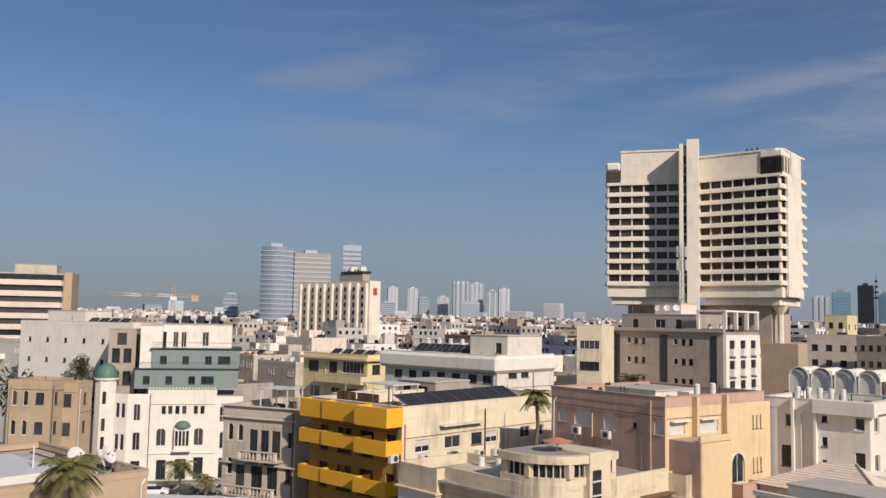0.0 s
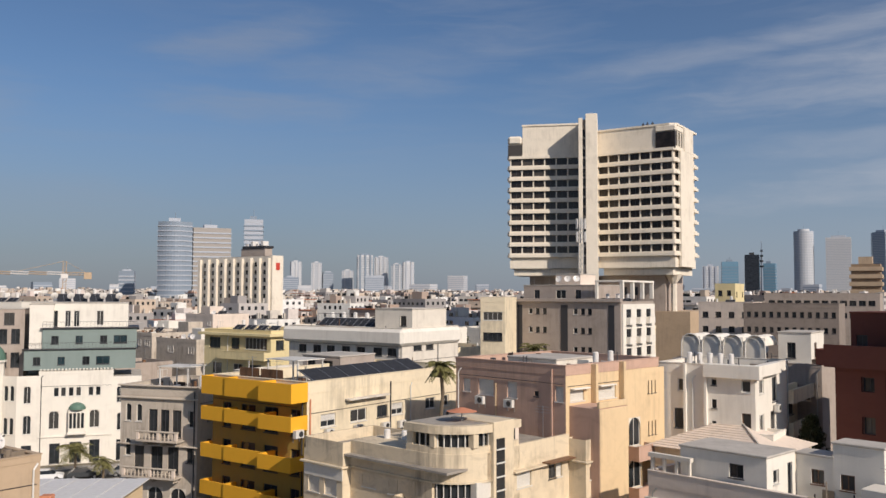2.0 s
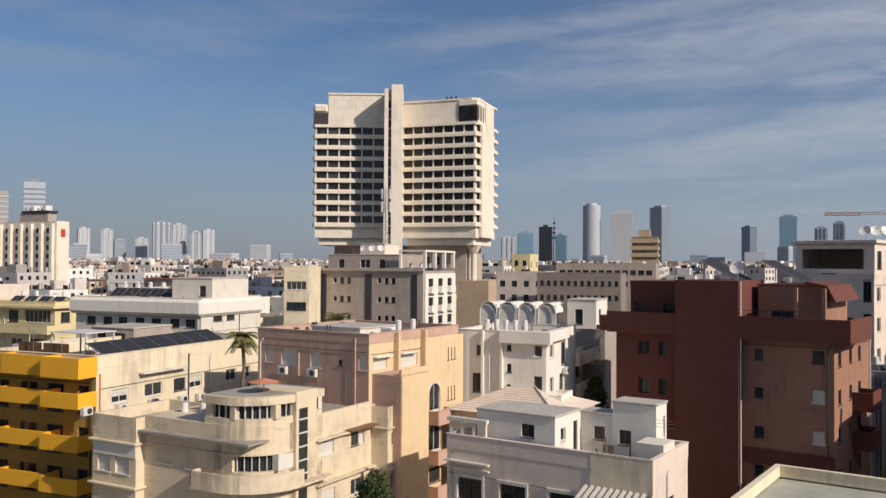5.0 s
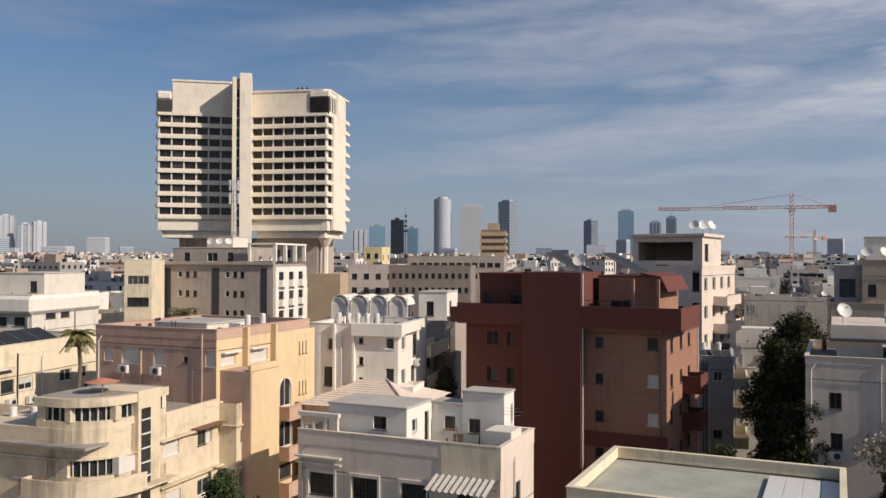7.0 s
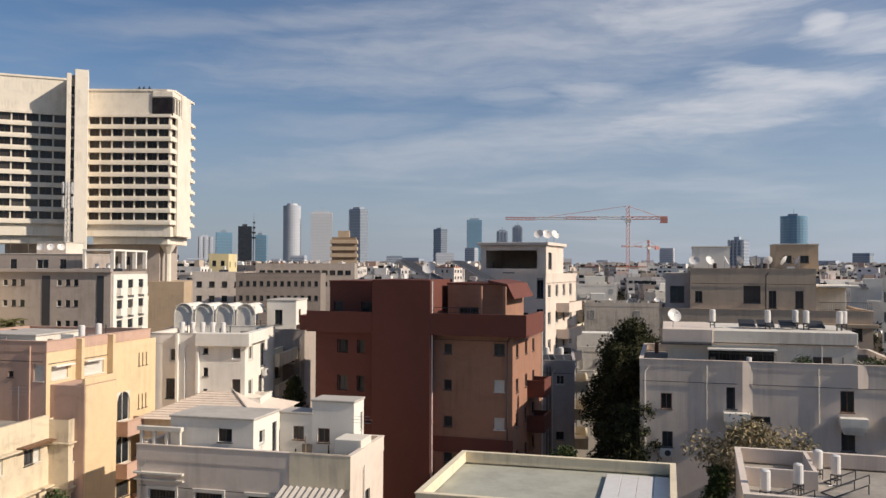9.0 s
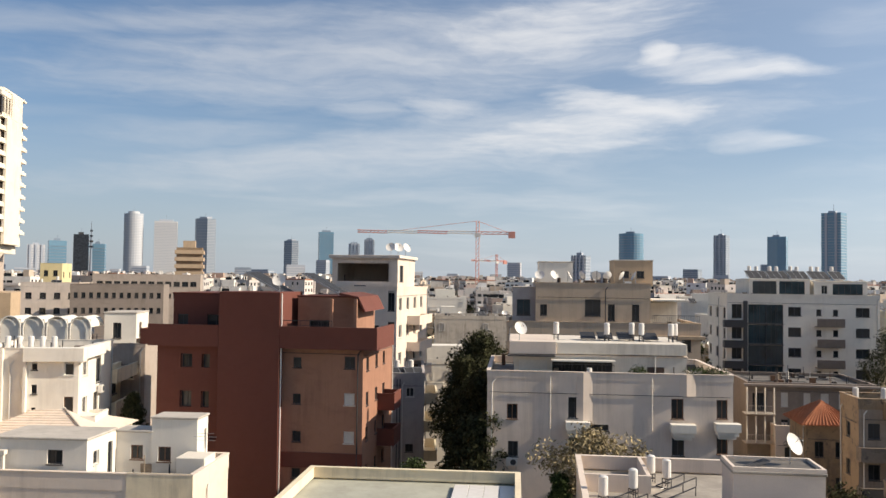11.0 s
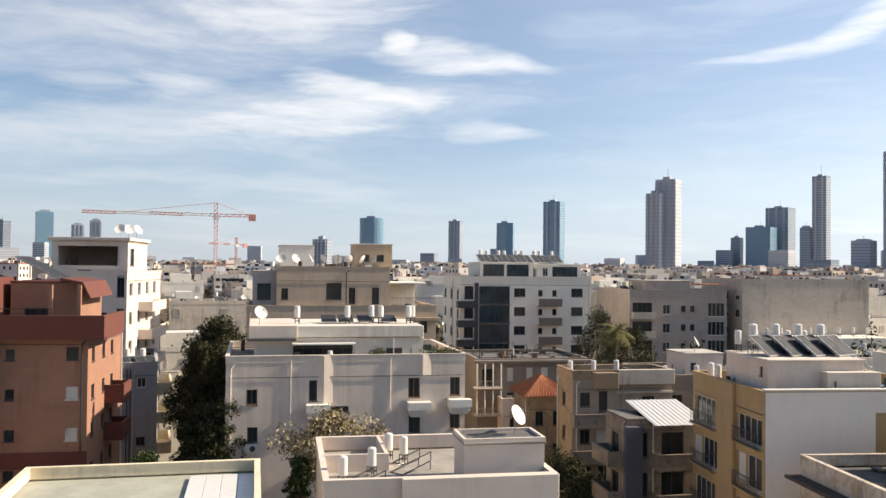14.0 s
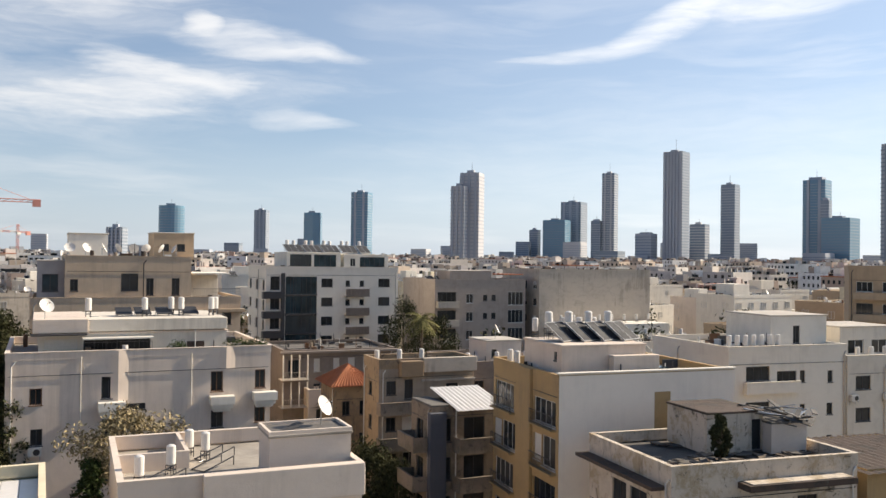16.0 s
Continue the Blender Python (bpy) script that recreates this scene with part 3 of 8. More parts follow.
def boiler():
    b = tagged(new("water_tank"), "white cylindrical hot water tank on a thin metal stand", "water tank", "rooftop water tanks")
    s = Soup()
    tank_stand(s, -0.17, 0.17, -0.17, 0.17, 0.5)
    put("stand", s.mesh("stand", M["darkfr"]), b)
    s = Soup().tube((0, 0, 0.5), (0, 0, 0.55), 0.19, 0.23, 14).tube((0, 0, 0.55), (0, 0, 1.42), 0.23, 0.23, 14).tube((0, 0, 1.42), (0, 0, 1.48), 0.23, 0.14, 14)
    put("tank", s.mesh("tank", M["tank"]), b)
    put("pipe", Soup().tube((0.1, 0.1, 0), (0.1, 0.1, 0.58), 0.02, k=5).tube((0.1, 0.1, 0.05), (0.8, 0.1, 0.05), 0.02, k=5).mesh("pipe", M["metal"]), b)
    return b


def solar():
    b = tagged(new("solar_heater"), "solar water heater with a white tank and dark tilted collector", "solar heater", "rooftop solar heaters")
    s = Soup()
    tank_stand(s, -0.25, 0.25, -0.2, 0.2, 0.85)
    put("stand", s.mesh("stand", M["darkfr"]), b)
    s = Soup().tube((0, 0, 0.85), (0, 0, 1.95), 0.28, 0.28, 14).tube((0, 0, 1.95), (0, 0, 2.03), 0.28, 0.14, 14)
    put("tank", s.mesh("tank", M["tank"]), b)
    t = pose(0, -1.25, 0.65, 35)
    put("collector", Soup().box(-0.95, 0.95, -1.0, 1.0, -0.04, 0.04, 0, t).mesh("collector", M["panel"]), b)
    put("collector_frame", Soup().box(-1.0, 1.0, -1.05, -1.0, -0.06, 0.06, 0, t).box(-1.0, 1.0, 1.0, 1.05, -0.06, 0.06, 0, t).box(-1.0, -0.95, -1, 1, -0.06, 0.06, 0, t)
        .box(0.95, 1.0, -1, 1, -0.06, 0.06, 0, t).box(-0.02, 0.02, -1, 1, 0.03, 0.055, 0, t).tube((-0.8, -0.5, 0), (-0.8, -0.5, 1.1), 0.025, k=4).tube((0.8, -0.5, 0), (0.8, -0.5, 1.1), 0.025, k=4).mesh("collector_frame", M["metal"]), b)
    return b


def dish():
    b = tagged(new("satellite_dish"), "white round satellite dish tilted up on a short mast", "satellite dish", "satellite dishes")
    s, n, rings = Soup(), 20, 4
    q = pose(0, -0.12, 0.95, 62)
    for j in range(rings):
        for i in range(n):
            c = []
            for jj, ii in ((j, i), (j, i + 1), (j + 1, i + 1), (j + 1, i)):
                r, a = 0.55 * jj / rings, ii * 2 * math.pi / n
                c.append(q @ Vector((r * math.cos(a), r * math.sin(a), 0.45 * r * r)))
            s.face(c if j else [c[0], c[2], c[3]])
    put("bowl", s.mesh("bowl", M["tank"]), b)
    put("mast", Soup().tube((0, 0, 0), (0, 0, 0.95), 0.03, k=6).tube((0, -0.02, 0.8), (0, -0.5, 1.35), 0.015, k=4).mesh("mast", M["metal"]), b)
    put("receiver", Soup().tube(q @ Vector((0, 0, 0.48)), q @ Vector((0, 0, 0.6)), 0.04, 0.05, 8).mesh("receiver", M["darkfr"]), b)
    return b


def cooler():
    b = tagged(new("air_conditioner"), "white boxy outdoor air conditioner on wall brackets", "air conditioner", "air conditioners")
    s = Soup().box(-0.42, 0.42, -0.42, -0.10, 0, 0.58)
    put("case", s.mesh("case", M["frame"]), b)
    s = Soup().tube((0.1, -0.425, 0.29), (0.1, -0.44, 0.29), 0.22, 0.22, 14)
    put("fan_grille", s.mesh("fan_grille", M["darkfr"]), b)
    put("bracket", Soup().box(-0.35, -0.3, -0.45, 0, -0.05, -0.002).box(0.3, 0.35, -0.45, 0, -0.05, -0.002).box(-0.35, -0.3, -0.04, 0, -0.35, -0.05).box(0.3, 0.35, -0.04, 0, -0.35, -0.05).mesh("bracket", M["metal"]), b)
    return b


def aerial():
    b = tagged(new("antenna_mast"), "thin metal television antenna mast with short crossbars", "antenna", "antennas")
    put("mast", Soup().tube((0, 0, 0), (0, 0, 2.6), 0.025, k=5).mesh("mast", M["metal"]), b)
    for z, w in ((2.5, 0.5), (2.3, 0.7), (2.1, 0.6)):
        put("crossbar", Soup().tube((-w, 0, z), (w, 0, z), 0.012, k=4).mesh("crossbar", M["metal"]), b)
    return b


def cells():
    b = tagged(new("cell_mast"), "tall steel lattice mast carrying white cell antennas", "mast", "cell masts")
    s = Soup()
    for i in range(3):
        a = i * 2.094
        s.tube((0.5 * math.cos(a), 0.5 * math.sin(a), 0), (0.35 * math.cos(a), 0.35 * math.sin(a), 9), 0.06, k=5)
        for k in range(9):
            a2 = a + 2.094
            s.tube((0.5 * math.cos(a), 0.5 * math.sin(a), k), (0.45 * math.cos(a2), 0.45 * math.sin(a2), k + 1), 0.03, k=4)
    put("lattice", s.mesh("lattice", M["metal"]), b)
    for i in range(6):
        a = i * 1.047
        x, y, z = 0.75 * math.cos(a), 0.75 * math.sin(a), 5.2 + (i % 2) * 2.2
        put("antenna_panel", Soup().box(x - 0.14, x + 0.14, y - 0.1, y + 0.1, z, z + 1.7).tube((x * 0.5, y * 0.5, z + 0.8), (x, y, z + 0.8), 0.04, k=4).mesh("antenna_panel", M["tank"]), b)
    return b


def crown_mesh(rnd, centres, count, size, mat, name="crown"):
    """Leaf clumps: many small bent leaves scattered in the blobs (x, y, z, r)."""
    s = Soup()
    total = sum(c[3] ** 2 for c in centres)
    for x, y, z, r in centres:
        for _ in range(int(count * r * r / total)):
            d = Vector((rnd.gauss(0, 1), rnd.gauss(0, 1), rnd.gauss(0, 0.8))).normalized() * r * (0.25 + 1.0 * rnd.random() ** 0.7)
            p = Vector((x, y, z)) + d
            q = Euler((rnd.uniform(-1.2, 1.2), rnd.uniform(-1.2, 1.2), rnd.uniform(0, 6.3))).to_matrix()
            a, b2 = size * (0.6 + 0.8 * rnd.random()), size * (0.25 + 0.35 * rnd.random())
            s.face([p + q @ Vector(v) for v in ((-a, 0, 0), (0, -b2, 0.12 * a), (a, 0, 0), (0, b2, 0.12 * a))])
    return s.mesh(name, mat)


def railing(b, m, length, height=0.9, gap=0.14, name="railing", mat=None):
    s = Soup().box(0, length, -0.025, 0.025, height - 0.05, height).box(0, length, -0.015, 0.015, 0.08, 0.11)
    n = max(2, int(length / gap))
    for i in range(n + 1):
        u = length * i / n
        s.box(u - 0.01, u + 0.01, -0.01, 0.01, 0, height - 0.04)
    return put(name, s.mesh(name, mat or M["darkfr"]), b, m)


def balcony(b, m, u0, u1, v, out=1.0, h=0.9, mat=None, t=0.12):
    """A slab with a solid parapet round three sides, hung on the wall that m names."""
    s = Soup().box(u0, u1, -out, -0.003, v - 0.14, v)
    s.box(u0, u1, -out, -out + t, v, v + h).box(u0, u0 + t, -out + t, -0.003, v, v + h).box(u1 - t, u1, -out + t, -0.003, v, v + h)
    s.box(u0 - 0.04, u1 + 0.04, -out - 0.04, -out + t + 0.04, v + h, v + h + 0.05)
    return put("balcony", s.mesh("balcony", mat or M["white"]), b, m)


def ledge(b, m, u0, u1, v, out=0.35, t=0.1, mat=None, name="ledge"):
    return put(name, Soup().box(u0, u1, -out, -0.003, v, v + t).mesh(name, mat or M["white"]), b, m)


def hut(b, x0, x1, y0, y1, z0, z1, mat, roof=None, name="roof_room", holes=()):
    """A room on a roof: four walls, a thin overhanging top."""
    w, d = x1 - x0, y1 - y0
    for side, length in (("front", w), ("right", d), ("left", d), ("back", w)):
        wall(b, pose(x0, y0, 0) @ side_matrix(side, w, d), length, z0, z1, [h[1:] for h in holes if h[0] == side], mat, name + "_wall")
    return slab(b, name + "_top", x0 - 0.08, x1 + 0.08, y0 - 0.08, y1 + 0.08, z1, z1 + 0.14, roof or M["roofw"])


def pergola(x, y, z, a, w, d, h, mat, label):
    b = tagged(new("pergola"), label, "pergola")
    b.matrix_basis = pose(x, y, z, 0, 0, 90 - a)
    for px in (0.05, w - 0.05):
        for py in (0.05, d - 0.05):
            put("post", Soup().box(px - 0.05, px + 0.05, py - 0.05, py + 0.05, 0, h).mesh("post", M["frame"]), b)
    put("roof_cover", Soup().box(-0.1, w + 0.1, -0.1, d + 0.1, h, h + 0.08).mesh("roof_cover", mat), b)
    return b


W1 = ("win", "win", "half", "dark")
F, R, L = "front", "right", "left"

# ---- yellow apartment house ----


def yellow_house():
    w, d, z = 10.9, 22.0, 18.3
    drop = [z - 3.4 - 3.0 * i for i in range(4)]
    front = [(u, v, ww, 2.0, "dark") for v in [q - 0.75 for q in drop] for u, ww in ((1.3, 1.0), (3.5, 1.7), (6.2, 1.6), (9.2, 1.0))]
    right = [(u - 1.3, v, ww, 1.0, k) for v in (14.7, 11.7, 8.7) for u, ww, k in ((2.8, 1.7, "half"), (6.2, 2.0, "win"), (9.5, 1.4, "dark"), (11.4, 1.6, "half"), (16.2, 1.5, "win"), (18.6, 1.2, "win"))]
    c, s = math.cos(radians(8)), math.sin(radians(8))
    # front wall: ochre paint, its amber deepened for the shade behind the balconies
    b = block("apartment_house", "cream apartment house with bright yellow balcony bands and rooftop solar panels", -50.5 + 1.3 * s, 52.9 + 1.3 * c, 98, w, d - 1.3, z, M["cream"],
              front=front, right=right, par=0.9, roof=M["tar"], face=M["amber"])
    for i, v in enumerate([z - 1.45] + [q - 0.15 - 0.0 for q in drop]):
        h = 1.45 if i == 0 else 1.1
        for u0, u1, out in ((-0.1, 2.9, 1.15), (2.9, 7.4, 1.25), (7.4, 11.0, 1.75)):
            q = Soup().box(u0, u1, -out, -out + 0.15, v, v + h).box(u0, u1, -out + 0.15, -0.01, v, v + 0.14)
            q.box(u1 - 0.15, u1, -out + 0.15, -0.01, v + 0.14, v + h).box(u0, u0 + 0.15, -out + 0.15, -0.01, v + 0.14, v + h)
            put("balcony_band", q.mesh("balcony_band", M["yellow"]), b, None, "bright yellow rendered balcony parapet")
    put("downpipe", Soup().tube((w + 0.08, 0.3, 2), (w + 0.08, 0.3, 17), 0.06, k=6).mesh("downpipe", M["orange"]), b)
    r = side_matrix(R, w, d - 1.3)
    ledge(b, r, 4.2, 9.2, 16.55, 0.6, 0.12, M["white"], "window_hood")
    put("drainpipe", Soup().tube((9.9, -0.07, 5), (9.9, -0.07, 17.6), 0.06, k=6).mesh("drainpipe", M["darkfr"]), b, r)
    for u, v in ((2.2, 14.0), (5.6, 13.9), (9.0, 13.7), (11.2, 13.6), (17.6, 13.8), (5.2, 11.0), (9.4, 10.9)):
        place(cooler, b.matrix_basis @ r @ pose(u, 0, v))
    place(cooler, b.matrix_basis @ side_matrix(R, w, d) @ pose(-1.1, 0, 14.3))
    # rooftop
    zt = z - 1.0
    for i in range(7):
        p = tagged(new("solar_array"), "dark blue tilted solar collector on a rooftop frame", "solar panel", "panels on the yellow house")
        p.matrix_basis = b.matrix_basis @ pose(w - 1.9 - 0.15 * i, 3.4 + 2.2 * i, zt)
        q = pose(0, 0, 0.95, 0, 24, 0)
        put("panel", Soup().box(-1.6, 1.6, -1.05, 1.05, -0.03, 0.03, 0, q).mesh("panel", M["panel"]), p)
        put("panel_frame", Soup().box(-1.65, 1.65, -1.1, -1.05, -0.05, 0.05, 0, q).box(-1.65, 1.65, 1.05, 1.1, -0.05, 0.05, 0, q).tube((-1.4, -0.9, 0), (-1.4, -0.9, 1.5), 0.03, k=4).tube((1.3, -0.9, 0), (1.3, -0.9, 0.4), 0.03, k=4)
            .tube((-1.4, 0.9, 0), (-1.4, 0.9, 1.5), 0.03, k=4).tube((1.3, 0.9, 0), (1.3, 0.9, 0.4), 0.03, k=4).mesh("panel_frame", M["metal"]), p)
    m = b.matrix_basis
    for x0, y0, ww in ((1.5, 1.5, 2.4), (4.2, 1.4, 2.6)):
        f = tagged(new("screen_fence"), "reddish brown slatted rooftop privacy screen", "fence", "rooftop screens")
        f.matrix_basis = m @ pose(x0, y0, zt)
        for k in range(12):
            put("slat", Soup().box(ww * k / 12, ww * k / 12 + ww / 14, 0, 0.04, 0.02, 1.6).mesh("slat", M["brownwood"]), f)
    q = m @ Vector((3.0, 3.2, zt))
    pergola(q.x, q.y, zt, 98, 3.6, 3.0, 2.2, M["shutter"], "white covered rooftop pergola on slim posts")
    for x, y in ((3.4, 1.2), (6.4, 1.1)):
        place(aerial, m @ pose(x, y, zt))


yellow_house()

# ---- old stone house with balconies ----


def stone_house():
    w, d, z = 7.8, 9.0, 17.0
    front = [(0.5, 13.9, 0.6, 1.5, "arch"), (1.6, 13.9, 0.6, 1.5, "arch"), (2.9, 12.7, 0.9, 2.3, "dark"), (4.1, 12.7, 0.9, 2.3, "dark"), (5.3, 12.7, 0.9, 2.3, "dark"), (6.9, 13.6, 0.5, 1.4, "win"),
             (0.5, 10.9, 0.6, 1.5, "arch"), (1.5, 9.6, 1.0, 2.2, "dark"), (3.2, 9.6, 1.2, 2.3, "dark"), (4.9, 9.6, 1.1, 2.3, "dark"), (6.8, 10.6, 0.6, 1.4, "dark"),
             (0.7, 5.8, 1.5, 2.6, "arch"), (2.9, 5.8, 1.6, 2.6, "arch"), (5.2, 5.8, 1.6, 2.6, "arch")]
    b = block("stone_house", "old grey rendered house with balustraded balconies and arches", -60.3, 53.45, 80, w, d, z, M["stone"], front=front,
              right=rows(3, 1.5, 8, (14.0, 11.0), 0.8, 1.4, ("dark",)), roof=M["roofw"])
    m = side_matrix(F, w, d)
    for v, u0, u1 in ((12.4, 2.5, 6.6), (9.3, 1.1, 6.4)):
        ledge(b, m, u0, u1, v, 1.15, 0.16, M["stone"], "balcony_floor")
        n = int((u1 - u0) / 0.36)
        for k in range(n):
            u = u0 + 0.15 + (u1 - u0 - 0.3) * k / (n - 1)
            put("baluster", Soup().tube((u, -1.05, v + 0.16), (u, -1.05, v + 0.4), 0.055, 0.085, 6).tube((u, -1.05, v + 0.4), (u, -1.05, v + 0.8), 0.085, 0.045, 6).mesh("baluster", M["stone"]), b)
        slab(b, "handrail", u0 - 0.05, u1 + 0.05, -1.2, -0.92, v + 0.8, v + 0.92, M["stone"])
        for u in (u0, (u0 + u1) / 2, u1 - 0.3):
            slab(b, "pier", u, u + 0.3, -1.16, -0.94, v + 0.16, v + 0.8, M["wallgrey"])
        for u in (u0 + 0.3, (u0 + u1) / 2, u1 - 0.5):
            slab(b, "bracket", u, u + 0.2, -0.8, -0.003, v - 0.35, v, M["stone"])
    for v in (11.9, 15.9, 16.95):
        slab(b, "cornice", -0.2, w + 0.2, -0.28, -0.003, v, v + 0.14, M["stone"])
    put("drainpipe", Soup().tube((7.55, -0.09, 1), (7.55, -0.09, 16.6), 0.06, k=6).mesh("drainpipe", M["darkfr"]), b)
    q = b.matrix_basis @ Vector((2.0, 2.6, 0))
    pergola(q.x, q.y, 16.1, 80, 3.0, 2.6, 2.3, M["shutter"], "white rooftop awning canopy over a terrace")
    for k in range(3):
        on(b, aerial, 5.6, 2 + k * 2.0, 16.2)
    for k in range(2):
        on(b, boiler, 6.2, 3 + k * 2.2, 16.2)
    # terrace block further back, white steps and railings
    b = block("terrace_house", "low white house with a cluttered roof terrace", -58.5, 66.0, 98, 12, 9, 17.4, M["white"], front=rows(4, 1, 11, (14, 11), 1.2, 1.3, W1), roof=M["roofw"])
    hut(b, 6.5, 11.5, 3, 8, 16.4, 19.0, M["grey"], holes=[(F, 0.6, 17.0, 1.1, 1.6, "dark"), (F, 2.6, 17.0, 1.4, 1.6, "dark")])


stone_house()

# ---- moorish palace with a glass extension ----


def palace():
    x, y, a, w, d = -110.4, 82.8, 42, 10.1, 16.0
    front = [(2.0, 9.9, 0.7, 1.3, "win"), (2.95, 9.9, 0.7, 1.3, "win"), (4.0, 9.9, 0.7, 1.3, "win"), (5.0, 9.9, 0.7, 1.3, "win"), (6.7, 9.9, 0.7, 1.3, "win"), (7.7, 9.9, 0.7, 1.3, "win"),
             (1.4, 5.2, 1.4, 2.6, "arch"), (6.9, 5.2, 1.4, 2.6, "arch"), (1.6, 0.2, 1.4, 2.9, "dark"), (4.3, 0.2, 1.6, 3.0, "dark"), (7.0, 0.2, 1.4, 3.2, "dark")]
    b = block("palace_house", "white oriental style palace with arched windows and battlements", x, y, a, w, d, 13.6, M["bright"], front=front, roof=M["roofw"], par=0.5)
    m = side_matrix(F, w, d)
    for k in range(21):
        slab(b, "merlon", 0.1 + k * 0.48, 0.36 + k * 0.48, -0.05, 0.2, 13.66, 13.95, M["bright"], bevel=0.04)
    # oriel with a small half dome
    o = Soup().box(4.1, 6.4, -0.9, -0.003, 4.7, 8.0).box(3.95, 6.55, -1.05, -0.003, 4.4, 4.7)
    put("oriel", o.mesh("oriel", M["bright"]), b)
    for k in range(4):
        put("oriel_window", Soup().box(4.25 + k * 0.53, 4.62 + k * 0.53, -0.93, -0.905, 5.3, 7.5).mesh("oriel_window", M["glass"]), b)
    dm = Soup()
    for j in range(5):
        a0, a1 = j * math.pi / 10, (j + 1) * math.pi / 10
        dm.tube((5.25, -0.3, 8.0 + 1.0 * math.sin(a0)), (5.25, -0.3, 8.0 + 1.0 * math.sin(a1)), 1.2 * math.cos(a0), 1.2 * math.cos(a1) + 0.01, 16)
    put("half_dome", dm.mesh("half_dome", M["green"]), b, None, "weathered green copper half dome")
    ledge(b, m, 0, w, 4.0, 0.15, 0.14, M["bright"], "string_course")
    # side tower bay at the street corner
    wall(b, pose(-2.9, -0.02, 0), 2.9, 0, 13.0, [(0.9, 9.0, 1.0, 2.5, "arch"), (0.9, 4.6, 1.1, 2.7, "arch"), (0.8, 0.2, 1.3, 2.8, "dark")], M["bright"], "bay_wall")
    wall(b, pose(-6.46, 2.2, 0) @ pose(0, 0, 0, 0, 0, -32), 4.2, 0, 13.0, [(2.1, 9.4, 0.7, 2.2, "arch"), (3.1, 9.4, 0.7, 2.2, "arch"), (2.1, 4.6, 0.7, 2.4, "arch"), (3.1, 4.6, 0.7, 2.4, "arch"), (2.4, 0.2, 1.2, 2.6, "dark")], M["bright"], "corner_wall")
    slab(b, "corner_deck", -6.2, 0, 2.3, 9, 12.2, 12.5, M["roofw"])
    slab(b, "bay_deck", -2.85, 0, 0.2, 2.29, 12.2, 12.5, M["roofw"])
    # right wing with a loggia
    wing = [(0.5, 8.7, 1.0, 2.4, "arch"), (1.8, 8.7, 1.0, 2.4, "arch"), (3.0, 8.7, 0.9, 2.4, "arch"), (0.6, 4.6, 1.1, 2.6, "arch"), (2.4, 4.6, 1.1, 2.6, "arch"), (0.6, 0.2, 1.2, 3.0, "dark"), (2.4, 0.2, 1.2, 3.0, "dark")]
    wall(b, pose(w, 0.15, 0), 4.0, 0, 12.6, wing, M["bright"], "wing_wall")
    slab(b, "wing_deck", w, w + 4.0, 0.2, 12, 12.3, 12.6, M["roofw"])
    # minaret-like turret
    t = Soup().prism([(-7.9 + 1.6 * math.cos(i * math.pi / 4 + 0.39) + 1.6, 2 + 1.6 * math.sin(i * math.pi / 4 + 0.39)) for i in range(8)], 0, 15.0)
    put("turret", t.mesh("turret", M["bright"]), b)
    for v in (11.5, 7.5, 4.8):
        put("turret_window", Soup().box(-6.55, -6.05, 0.40, 0.52, v, v + 1.8).mesh("turret_window", M["glass"]), b)
    dm = Soup().prism([(-6.3 + 1.8 * math.cos(i * math.pi / 8), 2 + 1.8 * math.sin(i * math.pi / 8)) for i in range(16)], 15.0, 15.3, 1)
    for j in range(6):
        a0, a1 = j * math.pi / 12, (j + 1) * math.pi / 12
        dm.tube((-6.3, 2, 15.3 + 2.2 * math.sin(a0)), (-6.3, 2, 15.3 + 2.2 * math.sin(a1)), 1.7 * math.cos(a0), 1.7 * math.cos(a1) + 0.01, 16)
    put("dome", dm.mesh("dome", [M["green"], M["bright"]]), b, None, "weathered green copper dome")
    # glass storeys above
    for v, x0, x1, y0 in ((13.7, -2.2, 13.2, 1.2), (16.8, 0.2, 13.3, 1.0)):
        holes = [(1.2, v + 0.7, 1.0, 1.2, "dark"), (4.5, v + 0.7, 1.0, 1.2, "gl"), (7.9, v + 0.7, 1.0, 1.2, "dark"), (9.8, v + 0.7, 1.9, 1.2, "gl")]
        wall(b, pose(x0, y0, 0), x1 - x0, v, v + 2.95, holes, M["teal"], "cladding")
        wall(b, pose(x0, y0 + 10, 0, 0, 0, -90), 10, v, v + 2.95, [], M["teal"], "cladding")
        wall(b, pose(x1, y0, 0, 0, 0, 90), 10, v, v + 2.95, [], M["teal"], "cladding")
        slab(b, "floor_edge", x0 - 0.3, x1 + 0.3, y0 - 0.3, y0 + 10, v + 2.95, v + 3.1, M["darkfr"])
        railing(b, pose(x0, y0 - 0.2, v + 3.1), x1 - x0, 0.9, 0.5)
    hut(b, -1.5, 12.0, 2.5, 10, 19.9, 23.5, M["bright"], holes=[(F, 2.9, 20.0, 0.7, 2.4, "dark"), (F, 4.6, 20.0, 0.8, 2.4, "win"), (F, 5.8, 20.0, 0.8, 2.4, "win"), (F, 9.0, 20.2, 1.0, 2.2, "win")])
    hut(b, -1.6, 1.6, 1.4, 8, 16.6, 23.3, M["bright"], name="stair_room")
